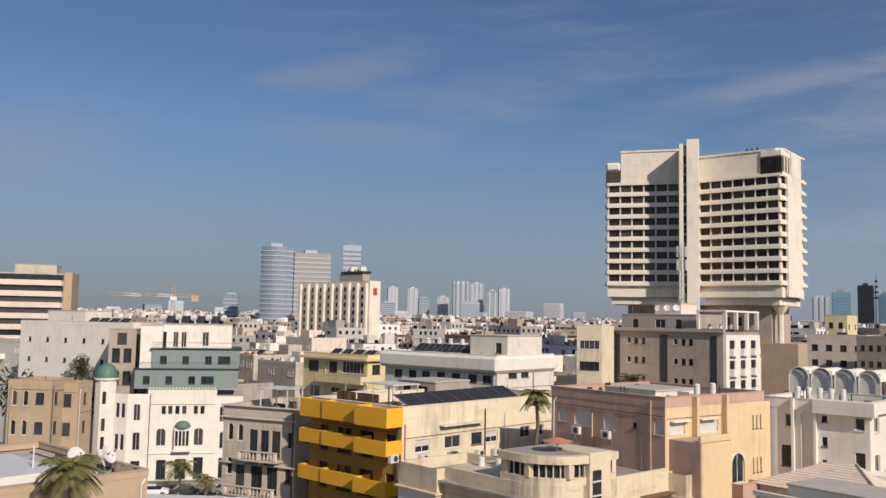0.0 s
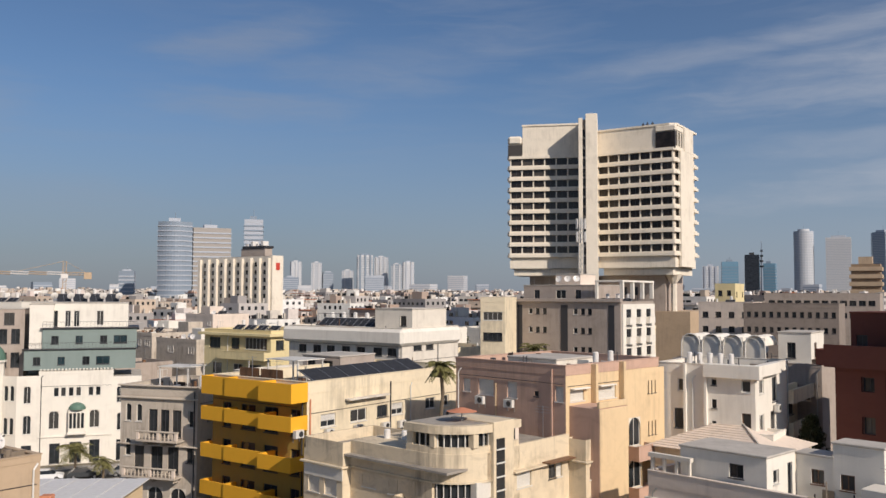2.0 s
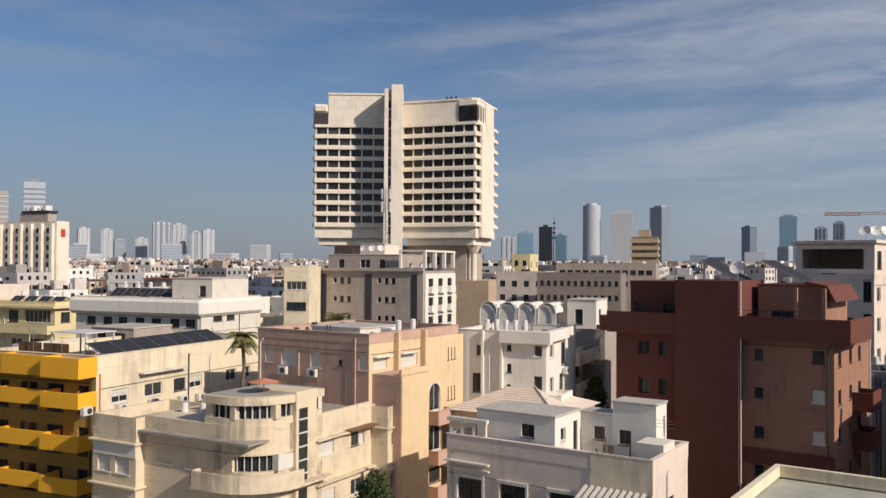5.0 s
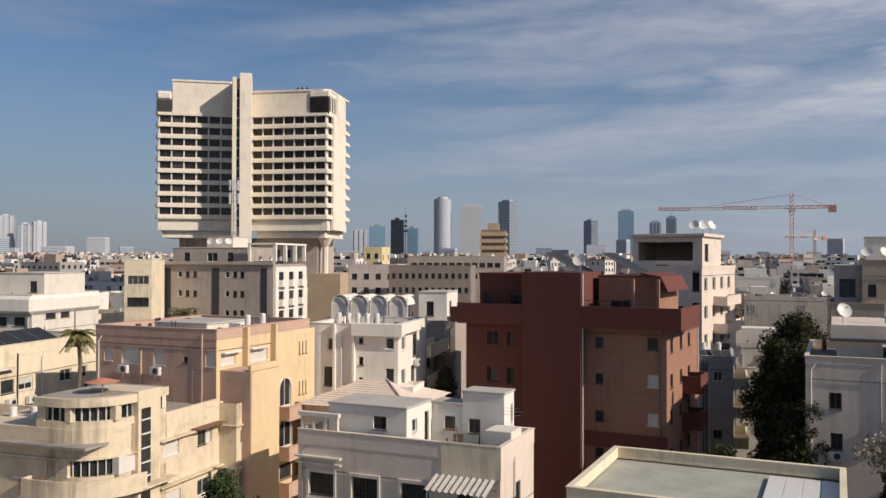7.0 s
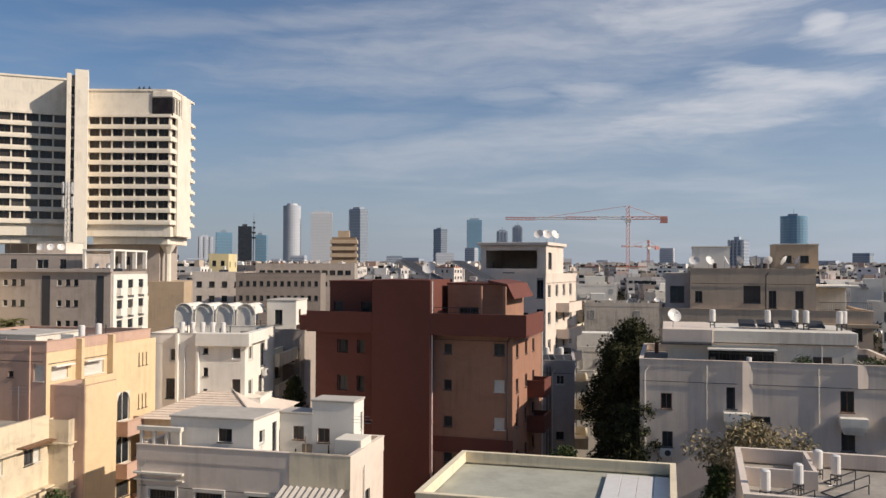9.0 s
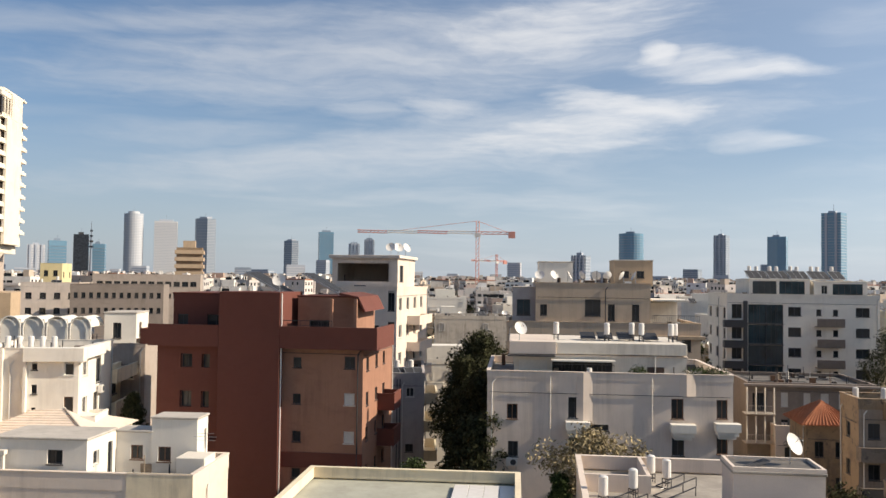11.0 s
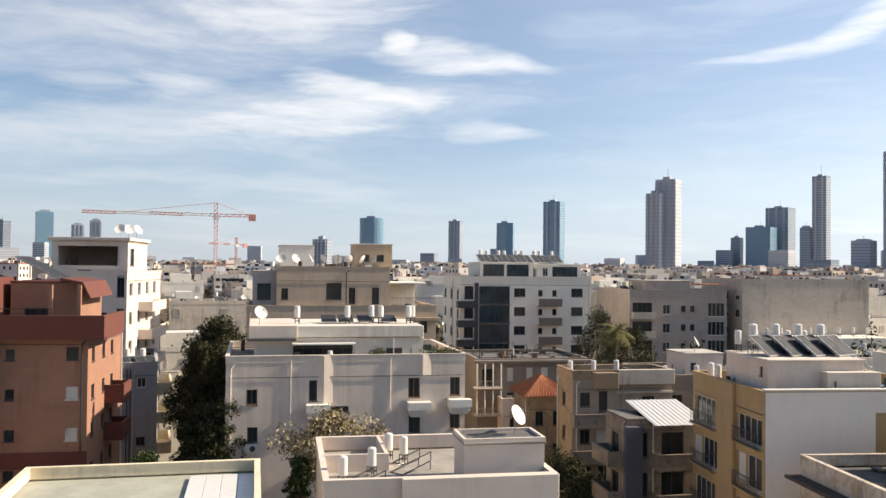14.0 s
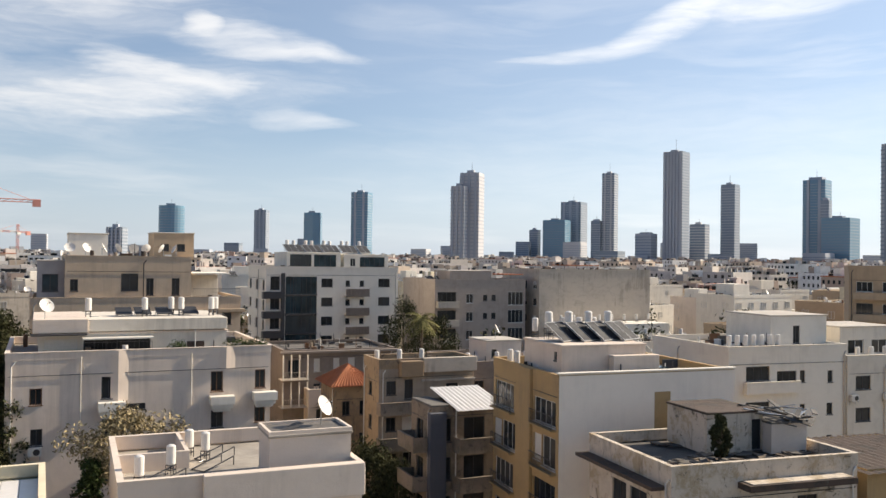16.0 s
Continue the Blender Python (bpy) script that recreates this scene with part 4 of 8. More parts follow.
    hut(b, -6.5, -2.5, 4, 10, 12.5, 22.6, M["grey"], name="annex", holes=[(F, 0.5, 14.0, 1.2, 2.2, "dark"), (F, 2.2, 14.0, 1.2, 2.2, "dark"), (F, 0.5, 17.5, 1.2, 2.2, "dark"), (F, 2.2, 17.5, 1.2, 2.2, "dark"), (F, 1.2, 20.3, 1.4, 1.8, "dark")])
    for k in range(5):
        on(b, dish, 1.5 + 2.3 * k, 4, 23.65, 200)
    for k in range(4):
        on(b, solar, 2.4 + 2.3 * k, 7, 23.65, 10)


palace()

# ---- streamlined corner house ----


def curved_house():
    w, d = 13.9, 16.8
    x, y, a = -36.9, 49.8, 104
    b = new("corner_house")
    b.matrix_basis = pose(x, y, 0, 0, 0, 90 - a)
    TAKEN.append((x, y, a, w, d))
    tagged(b, "stained cream corner house with a rounded streamlined front", "building")

    def outline(o, r=3.0, u0=4.1, y1=2.7):
        """Front from u0, round the corner, to y1 along the side; o: set back."""
        pts = [(u0, o)]
        for i in range(11):
            t = -math.pi / 2 + math.pi / 2 * i / 10
            pts.append((w - r + (r - o) * math.cos(t), r + (r - o) * math.sin(t)))
        return pts + [(w - o, y1), (w - o, 6.0), (u0, 6.0)]

    def band(name, z0, z1, o, mat):
        return put(name, Soup().prism(outline(o), z0, z1).mesh(name, mat), b)

    def ribbon(z0, z1, u_from, spacing=0.55):
        band("ribbon_glass", z0, z1, 0.22, M["glass"])
        ring = outline(0.12)
        pts = [Vector((p[0], p[1], 0)) for p in ring[:13]]
        for p, q in zip(pts, pts[1:]):
            n = max(1, int((q - p).length / spacing))
            for k in range(n):
                c = p.lerp(q, k / n)
                if c.x > u_from:
                    put("mullion", Soup().tube((c.x, c.y, z0), (c.x, c.y, z1), 0.04, k=6).mesh("mullion", M["frame"]), b)

    band("lower_front", 0, 12.3, 0.0, M["worn"])
    put("balcony_floor", Soup().prism(outline(-0.9, 3.0, 9.0), 11.2, 11.35).mesh("balcony_floor", M["worn"]), b)
    rim, inner, low = outline(-0.9, 3.0, 9.0)[:13], outline(-0.76, 3.0, 9.0)[:13], Soup()
    for (p, q), (p2, q2) in zip(zip(rim, rim[1:]), zip(inner, inner[1:])):
        low.quad((*p, 11.35), (*q, 11.35), (*q, 12.3), (*p, 12.3)).quad((*p2, 11.35), (*q2, 11.35), (*q2, 12.3), (*p2, 12.3)).quad((*p, 12.3), (*q, 12.3), (*q2, 12.3), (*p2, 12.3))
    low.box(9.0, 9.14, -0.9, -0.003, 11.35, 12.3)
    put("balcony_wall", low.mesh("balcony_wall", M["worn"]), b, None, "curved cream balcony parapet")
    ribbon(12.35, 13.35, 10.8, 0.6)
    put("ribbon_pier", Soup().box(4.1, 11.6, 0.03, 0.5, 12.3, 13.36).mesh("ribbon_pier", M["worn"]), b)
    put("ribbon_blind", Soup().box(13.42, 13.9, 1.6, 3.0, 12.3, 13.36).mesh("ribbon_blind", M["shutter"]), b)
    band("upper_front", 13.35, 15.1, 0.0, M["worn"])
    put("cornice", Soup().prism(outline(-0.14), 13.3, 13.42).mesh("cornice", M["worn"]), b)
    # roof pavilion with the strip of windows
    def pav(o):
        return [(p[0], p[1]) for p in outline(o, 3.0, 9.3, 4.0)]
    put("pavilion_sill", Soup().prism(pav(0.05), 15.1, 15.5).mesh("pavilion_sill", M["worn"]), b)
    put("pavilion_glass", Soup().prism(pav(0.35), 15.5, 16.35).mesh("pavilion_glass", M["glass"]), b)
    ring = [Vector((p[0], p[1], 0)) for p in pav(0.2)[:13]]
    for p, q in zip(ring, ring[1:]):
        n = max(1, int((q - p).length / 0.5))
        for k in range(n):
            c = p.lerp(q, k / n)
            put("pavilion_post", Soup().box(c.x - 0.035, c.x + 0.035, c.y - 0.035, c.y + 0.035, 15.5, 16.35).mesh("pavilion_post", M["frame"]), b)
    for x0, x1, y0, y1 in ((9.35, 9.9, 0.06, 0.4), (11.3, 11.75, 0.08, 0.5), (13.25, 13.72, 1.55, 2.05), (13.55, 13.84, 3.3, 4.0)):
        slab(b, "pavilion_pier", x0, x1, y0, y1, 15.45, 16.4, M["worn"])
    put("pavilion_roof", Soup().prism(pav(-0.15), 16.35, 16.85).mesh("pavilion_roof", M["worn"]), b)
    put("pavilion_deck", Soup().prism(pav(0.3), 16.853, 16.875).mesh("pavilion_deck", M["roof"]), b)
    # left part of the front
    for side, x0, ln, holes in ((F, 0, 4.1, ()),):
        wall(b, pose(0, -0.7, 0), 4.1, 0, 15.0, [(0.5, 11.3, 1.2, 1.1, "shut"), (2.2, 11.3, 1.3, 1.1, "shut")], M["worn"])
        wall(b, pose(4.1, -0.7, 0, 0, 0, 90), 0.8, 0, 15.0, [], M["worn"])
    slab(b, "ledge", -0.2, 4.3, -0.95, 0.1, 13.25, 13.4, M["worn"])
    slab(b, "ledge", -0.2, 4.3, -0.95, 0.1, 10.4, 10.55, M["worn"])
    slab(b, "blind_strip", 0.1, 4.12, -0.76, -0.705, 12.4, 13.2, M["shutter"])
    wall(b, pose(4.1, -0.004, 0), 7.0, 10.5, 13.2, [(1.2, 12.2, 1.3, 0.75, "win"), (3.7, 12.1, 0.8, 0.75, "shut"), (4.5, 12.1, 0.7, 0.95, "dark"), (6.1, 11.5, 0.6, 1.6, "dark")], M["worn"], "front_panel_wall")
    put("front_parapet", Soup().box(0, 0.2, -0.7, 6, 14.2, 15.02).box(0.2, 4.1, 5.8, 6, 14.2, 15.02).mesh("front_parapet", M["worn"]), b)
    slab(b, "terrace_deck", 0.1, w - 0.5, -0.6, 12, 14.1, 14.25, M["roof"], bevel=0)
    # stair tower with the glazed slot
    r = side_matrix(R, w, d)
    slab(b, "stair_tower", w - 3.4, w + 0.25, 3.0, 5.1, 0, 16.97, M["worn"])
    put("slot_glass", Soup().box(w + 0.253, w + 0.275, 3.25, 4.1, 4, 15.9).mesh("slot_glass", M["glass"]), b)
    for k in range(14):
        put("slot_bar", Soup().box(w + 0.25, w + 0.33, 3.22, 4.13, 4.0 + k * 0.86, 4.09 + k * 0.86).mesh("slot_bar", M["frame"]), b)
    # right wing
    wall(b, r @ pose(5.1, 0, 0), 6.7, 0, 15.2, [(0.6, 12.35, 1.6, 0.95, "shut"), (4.2, 12.4, 0.9, 0.95, "dark"), (5.1, 12.4, 0.7, 0.95, "shut"), (0.8, 9.0, 1.6, 1.1, "shut"), (4.2, 9.0, 1.4, 1.1, "win")], M["worn"])
    for v in (13.5, 10.6):
        ledge(b, r, 5.0, 11.8, v, 0.45, 0.1, M["worn"])
    put("awning", Soup().box(8.5, 11.6, -0.75, -0.05, 13.62, 13.7).mesh("awning", M["brownwood"]), b, r)
    wall(b, pose(w - 7.2, d, 0, 0, 0, 180) @ pose(-7.2, 0, 0), 7.2, 0, 15.2, [], M["worn"])
    slab(b, "wing_deck", w - 7.2, w - 0.1, 5.1, d, 14.4, 14.6, M["roof"], bevel=0)
    put("wing_parapet", Soup().box(w - 0.22, w - 0.003, 5.1, 11.7, 14.6, 15.2).box(w - 7.2, w - 7.0, 5.1, d, 14.6, 15.2).mesh("wing_parapet", M["worn"]), b)
    hut(b, w - 6.0, w - 3.2, 7.0, 10.2, 14.6, 15.9, M["wallgrey"], M["roof"], "tank_room")
    # projecting box at the far end
    for side, ln, holes in ((F, 1.6, []), (R, 5.0, [(0.5, 12.1, 1.4, 0.9, "shut"), (2.0, 12.1, 1.6, 0.9, "dark"), (0.4, 9.0, 3.6, 1.1, "win")]), (L, 5.0, []), ("back", 1.6, [])):
        wall(b, pose(w - 0.2, 11.8, 0) @ side_matrix(side, 1.6, 5.0), ln, 0, 14.9, holes, M["worn"], "bay_wall")
    slab(b, "bay_deck", w - 0.1, w + 1.3, 11.9, 16.7, 14.2, 14.4, M["tar"], bevel=0)
    for v in (13.3, 10.4):
        slab(b, "bay_ledge", w - 0.3, w + 1.6, 11.6, 17.0, v, v + 0.12, M["worn"])
    # roof things
    m = b.matrix_basis
    o = tagged(new("patio_umbrella"), "faded orange round sunshade lying on the roof", "sunshade")
    o.matrix_basis = m @ pose(12.0, 2.4, 16.92)
    put("canopy", Soup().tube((0, 0, 0.62), (0, 0, 0.85), 1.0, 0.12, 12).mesh("canopy", M["orange"]), o)
    put("pole", Soup().tube((0, 0, 0), (0, 0, 0.7), 0.04, k=6).mesh("pole", M["metal"]), o)
    for k in range(3):
        on(b, boiler, 5.4 + k * 1.3, 2.2 + 0.4 * k, 14.25)
        place(cooler, m @ pose(5.0 + k * 1.5, 4.6, 14.3))
    hut(b, 6.4, 8.6, 3.0, 5.2, 14.25, 15.9, M["blue"], M["roofw"], "utility_room")
    on(b, aerial, 12.6, 10.5, 14.6)


curved_house()

# ---- salmon house with arches ----


def salmon_house():
    w, d, z = 11.1, 12.2, 19.9
    # front takes the shaded tone, the flank its sunlit copy
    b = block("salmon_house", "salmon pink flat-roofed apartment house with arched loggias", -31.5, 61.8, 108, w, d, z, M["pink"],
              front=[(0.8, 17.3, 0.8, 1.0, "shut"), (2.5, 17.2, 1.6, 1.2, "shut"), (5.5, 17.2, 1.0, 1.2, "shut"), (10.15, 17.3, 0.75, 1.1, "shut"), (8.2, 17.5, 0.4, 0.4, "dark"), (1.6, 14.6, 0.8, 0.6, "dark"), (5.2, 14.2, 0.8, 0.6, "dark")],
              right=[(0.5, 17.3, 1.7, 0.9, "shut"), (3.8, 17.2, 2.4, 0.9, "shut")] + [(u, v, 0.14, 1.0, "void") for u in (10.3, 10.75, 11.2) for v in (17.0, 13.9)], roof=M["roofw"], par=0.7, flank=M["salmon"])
    r = side_matrix(R, w, d)
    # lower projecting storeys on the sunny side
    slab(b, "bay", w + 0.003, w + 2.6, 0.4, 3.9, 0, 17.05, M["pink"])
    # thin sheet that only gives the bay's side the sunlit tone
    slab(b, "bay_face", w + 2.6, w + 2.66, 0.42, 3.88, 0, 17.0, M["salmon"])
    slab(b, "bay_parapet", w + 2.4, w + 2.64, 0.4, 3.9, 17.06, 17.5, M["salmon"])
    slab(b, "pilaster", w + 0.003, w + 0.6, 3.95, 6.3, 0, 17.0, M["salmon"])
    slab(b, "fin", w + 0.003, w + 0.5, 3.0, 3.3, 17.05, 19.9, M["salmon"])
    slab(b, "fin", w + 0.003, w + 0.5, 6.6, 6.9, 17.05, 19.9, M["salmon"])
    for y0 in (0.5, 3.8):
        slab(b, "blind_box", w + 0.003, w + 0.4, y0, y0 + 2.0, 18.15, 18.27, M["bright"])
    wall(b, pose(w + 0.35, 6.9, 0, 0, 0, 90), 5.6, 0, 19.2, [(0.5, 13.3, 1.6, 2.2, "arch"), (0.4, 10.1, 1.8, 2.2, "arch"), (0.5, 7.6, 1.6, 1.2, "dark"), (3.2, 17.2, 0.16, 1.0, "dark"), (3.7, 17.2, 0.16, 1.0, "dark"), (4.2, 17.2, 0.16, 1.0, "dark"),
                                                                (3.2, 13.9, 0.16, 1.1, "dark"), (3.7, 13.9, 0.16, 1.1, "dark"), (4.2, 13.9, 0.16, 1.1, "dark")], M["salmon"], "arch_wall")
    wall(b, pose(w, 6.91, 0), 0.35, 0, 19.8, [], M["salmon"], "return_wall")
    for v in (12.5, 9.4, 6.6):
        balcony(b, r, 7.0, 9.6, v, 1.5, 0.95, M["pink"])
    put("downpipe", Soup().tube((9.9, -0.08, 3), (9.9, -0.08, 19.6), 0.06, k=6).mesh("downpipe", M["pink"]), b)
    put("downpipe", Soup().tube((4.4, -0.08, 12), (4.4, -0.08, 18.2), 0.05, k=6).mesh("downpipe", M["salmon"]), b)
    for u in (2.9, 5.9):
        place(cooler, b.matrix_basis @ pose(u, 0, 16.5))
    hut(b, 2.5, 7.5, 3.5, 8.5, 19.1, 19.9, M["white"], M["roofw"], "skylight_room")
    for k in range(2):
        on(b, boiler, 9.4, 6 + 2 * k, 19.1)


salmon_house()

# ---- white stepped house ----


def stepped_house():
    w, d, z = 7.8, 9.0, 19.5
    b = block("white_house", "white rendered apartment house with stepped balconies", -17.3, 70.6, 99, w, d, z, M["bright"],
              front=[(0.1, 17.5, 0.35, 0.9, "dark"), (1.65, 17.3, 0.7, 1.0, "win"), (1.35, 14.3, 1.0, 1.6, "dark"), (4.4, 17.9, 0.4, 0.7, "dark"), (4.4, 16.1, 0.4, 0.7, "dark"), (4.4, 14.7, 0.35, 0.4, "dark"), (6.75, 17.5, 0.7, 1.0, "win"), (6.75, 14.6, 0.7, 1.3, "wood"), (6.75, 11.6, 0.7, 1.3, "win"), (1.6, 11.4, 0.8, 1.2, "win")],
              right=[(1.0, 17.3, 1.2, 1.1, "win"), (4.4, 16.4, 1.3, 2.0, "dark"), (1.0, 14.0, 1.2, 1.7, "win"), (3.9, 14.2, 1.2, 1.5, "dark"), (1.0, 11.0, 1.3, 1.7, "dark"), (4.0, 11.0, 1.3, 1.7, "win")], roof=M["roofw"])
    put("vertical_rib", Soup().box(2.2, 2.4, -0.3, 0, 5, 19.5).box(3.9, 4.1, -0.35, 0, 5, 18.6).mesh("vertical_rib", M["bright"]), b)
    slab(b, "cornice_beam", 3.9, w + 0.5, -0.55, 0.3, 18.55, 19.6, M["bright"])
    slab(b, "cornice_beam", w - 0.2, w + 0.5, 0.3, 5.5, 18.7, 19.6, M["bright"])
    r = side_matrix(R, w, d)
    balcony(b, r, -0.4, 3.0, 13.6, 1.4, 0.9, M["bright"])
    balcony(b, side_matrix(F, w, d), 5.6, 8.0, 13.6, 1.0, 0.5, M["bright"])
    place(cooler, b.matrix_basis @ r @ pose(5.0, 0, 15.6))
    # the longer wing further back
    b2 = block("white_wing", "white apartment wing with long balconies and wooden shutters", -13.4, 78.5, 99, 4.2, 15, 17.0, M["cream"],
               right=[(u, v, 1.6, 1.2, k) for v in (14.3, 11.4, 8.4) for u, k in ((1.2, "wood"), (4.4, "dark"), (8.0, "wood"), (11.5, "win"))], front=rows(2, 0.4, 3.8, (14.4, 11.4), 1.0, 1.2, ("win",)), roof=M["roofw"])
    r2 = side_matrix(R, 4.2, 15)
    for v in (16.0, 13.2, 10.2):
        balcony(b2, r2, 0.3, 13.5, v, 1.5, 1.0, M["cream"])
    for k in range(5):
        on(b, boiler, 0.6 + 0.9 * k, 5.4, z - 0.9)
    # roof hall with arched frames behind it
    h = block("arched_hall", "pale rooftop hall with a row of tall arched frames", -19.8, 86.9, 99, 14, 10, 18.7, M["grey"], front=rows(4, 1, 13, (15.4, 12.4), 1.3, 1.2, W1), roof=M["roofw"], par=0.3)
    for k in range(4):
        s, cx = Soup(), 1.7 + 2.1 * k
        s.tube((cx - 0.93, 0.3, 18.5), (cx - 0.93, 0.3, 20.2), 0.07, k=6).tube((cx + 0.93, 0.3, 18.5), (cx + 0.93, 0.3, 20.2), 0.07, k=6)
        v = Soup()
        for i in range(12):
            t0, t1 = math.pi * i / 12, math.pi * (i + 1) / 12
            p, q = [(cx - 0.93 * math.cos(t), 20.2 + 0.98 * math.sin(t)) for t in (t0, t1)]
            s.tube((p[0], 0.3, p[1]), (q[0], 0.3, q[1]), 0.07, k=6)
            v.quad((p[0], 0.4, p[1]), (q[0], 0.4, q[1]), (q[0], 4.5, q[1]), (p[0], 4.5, p[1]))
        v.box(cx - 0.9, cx + 0.9, 0.5, 0.56, 18.45, 20.95)
        put("arch_frame", s.mesh("arch_frame", M["shutter"]), h)
        put("vault", v.mesh("vault", M["bright"]), h)
    hut(h, 9.4, 12.4, 3, 8, 18.4, 21.4, M["bright"], holes=[(F, 0.8, 19.0, 0.8, 1.5, "dark"), (R, 1.2, 19.0, 1.0, 1.5, "wood")])
    on(h, dish, 7.0, 6.5, 18.5)


stepped_house()

# ---- grey block with dark stair strips ----


def grey_block():
    w, d, z = 18.5, 13.0, 24.0
    front = [(u, v, 0.7, 0.95, k) for v in (21.9, 18.9, 15.9, 12.9) for u, k in ((2.4, "win"), (3.7, "dark"), (5.0, "dark"), (10.5, "win"), (11.8, "dark"), (13.0, "dark"))]
    b = block("grey_block", "grey rendered office block with dark vertical strips", -55.3, 130.3, 98, w, d, z, M["grey"], front=front, par=0.6)
    for u, ww in ((0.3, 0.9), (8.3, 1.2), (16.5, 1.0)):
        slab(b, "dark_strip", u, u + ww, -0.06, -0.003, 8, 23.4, M["darkfr"], bevel=0)
    slab(b, "cornice", -0.3, w + 0.2, -0.5, 0.4, 23.9, 24.4, M["grey"])
    # white balcony tower on the sunny end
    r = side_matrix(R, w, d)
    wall(b, pose(w + 0.3, 0.3, 0, 0, 0, 90), 12.5, 0, 23.6, [(1.2 + 3.9 * i, v, 1.9, 1.9, "dark") for i in range(3) for v in (20.9, 17.9, 14.9, 11.9)], M["bright"], "white_wall")
    wall(b, pose(w + 0.0, 0.298, 0), 0.3, 0, 23.6, [], M["bright"], "white_return")
    for v in (20.6, 17.6, 14.6, 11.6):
        for u in (1.3, 5.2, 9.1):
            balcony(b, r, u, u + 2.2, v, 1.0, 0.95, M["bright"])
    for i in range(4):
        slab(b, "frame_post", w - 0.3, w + 0.3, 0.4 + 3.9 * i, 0.8 + 3.9 * i, 24.4, 27.0, M["bright"])
    slab(b, "frame_beam", w - 0.3, w + 0.3, 0.3, 12.7, 27.0, 27.3, M["bright"])
    slab(b, "frame_beam", w - 4.5, w - 0.3, 0.4, 0.8, 27.0, 27.3, M["bright"])
    slab(b, "frame_post", w - 4.4, w - 4.0, 0.4, 0.8, 24.4, 27.0, M["bright"])
    hut(b, 0.6, 13.5, 1.5, 11, 23.2, 26.5, M["grey"], holes=[(F, 2.0, 24.4, 1.0, 1.4, "dark"), (F, 6.0, 24.4, 1.8, 1.4, "win"), (F, 9.5, 24.4, 1.0, 1.4, "dark")])
    hut(b, 5.5, 10.0, 3.5, 9, 26.6, 28.3, M["wallgrey"], name="machine_room")
    on(b, cells, 9.8, 4.2, 28.4)
    for k in range(3):
        on(b, dish, 7.0 + 1.5 * k, 2.0, 26.6, 20 * k)
    for k in range(3):
        on(b, solar, 15.0 + 0.4 * k, 3 + 3 * k, 23.2)
    for k in range(4):
        on(b, aerial, 2 + 2.8 * k, 2.5, 26.6)


grey_block()

# ---- long white hall and its neighbours ----
lb = block("long_hall", "long white house with a deep rounded cornice and small windows", -69.2, 88.3, 97, 18.4, 11.7, 21.0, M["white"],
           front=[(u, 17.7, 1.35, 0.95, "dark") for u in (1.7, 4.2, 6.5, 9.0, 11.4, 14.0, 16.2)] + rows(7, 1.5, 17.5, (14.6,), 1.4, 1.0, ("dark",)),
           right=[(2.2, 18.3, 1.7, 0.6, "dark"), (4.7, 18.3, 1.6, 0.6, "dark")], par=0.5, roof=M["roofw"])
slab(lb, "cornice", -0.7, 18.9, -0.7, 11.8, 18.95, 20.9, M["bright"], bevel=0.35)
hut(lb, 12.5, 18.2, 2.2, 9.3, 20.9, 23.2, M["white"], M["roofw"], holes=[(F, 3.9, 21.2, 0.9, 1.2, "dark")])
railing(lb, pose(4.5, 0.6, 21.0), 8.0, 1.6, 0.6, "screen")
for k in range(5):
    on(lb, solar, 2 + 2 * k, 6, 20.6)
yb = block("lemon_house", "pale yellow flat-roofed house with wide dark windows", -93.4, 98.5, 97, 14.4, 12, 19.7, M["lemon"],
           front=[(1.2, 16.9, 2.4, 1.6, "dark"), (6.0, 16.9, 1.8, 1.6, "dark"), (9.0, 16.9, 4.6, 1.7, "win"), (2.0, 13.2, 2.0, 1.5, "dark"), (6.5, 13.2, 2.0, 1.5, "win"), (10.0, 13.2, 2.4, 1.5, "dark")], right=rows(3, 1, 11, (16.9, 13.3), 1.6, 1.4, W1))
slab(yb, "roof_edge", -0.6, 15.0, -0.8, 12.3, 18.85, 19.25, M["lemon"])
balcony(yb, side_matrix(F, 14.4, 12), 4.5, 14.4, 15.6, 1.3, 1.0, M["lemon"])
for k in range(4):
    on(yb, solar, 2 + 2.6 * k, 6, 18.9)

# ---- ribbed hotel slab ----


def ribbed_hotel():
    w, d, z = 42.5, 6.0, 40.3
    b = block("ribbed_hotel", "cream hotel slab with vertical ribs and small dark windows", -263.2, 274.7, 97, w, d, z, M["white"], par=1.0,
              front=[(1.9 + 5.2 * i, 36.2 - 3.2 * j, 2.4, 1.7, "dark") for i in range(8) for j in range(10)])
    for i in range(9):
        slab(b, "rib", -0.6 + 5.2 * i, 0.9 + 5.2 * i, -1.3, -0.003, 0, 39.5, M["hotel"], bevel=0.1)
    slab(b, "end_wall", w + 0.003, w + 1.0, 0, d, 0, 40.5, M["hotel"])
    slab(b, "sign", w + 1.0, w + 1.15, 1.9, 4.0, 34.6, 37.6, M["red"])
    hut(b, 24, 38, 1, 5, 39.3, 43.5, M["grey"], M["darkfr"])
    slab(b, "roof_cap", 25, 38.5, 0.6, 5.4, 43.7, 44.6, M["darkfr"])
    for k in range(4):
        slab(b, "plant_box", 26 + 3 * k, 27.4 + 3 * k, 1.5, 4.5, 44.6, 45.6 + k % 2, M["tank"])


ribbed_hotel()

# ---- low house with the white roof rooms ----


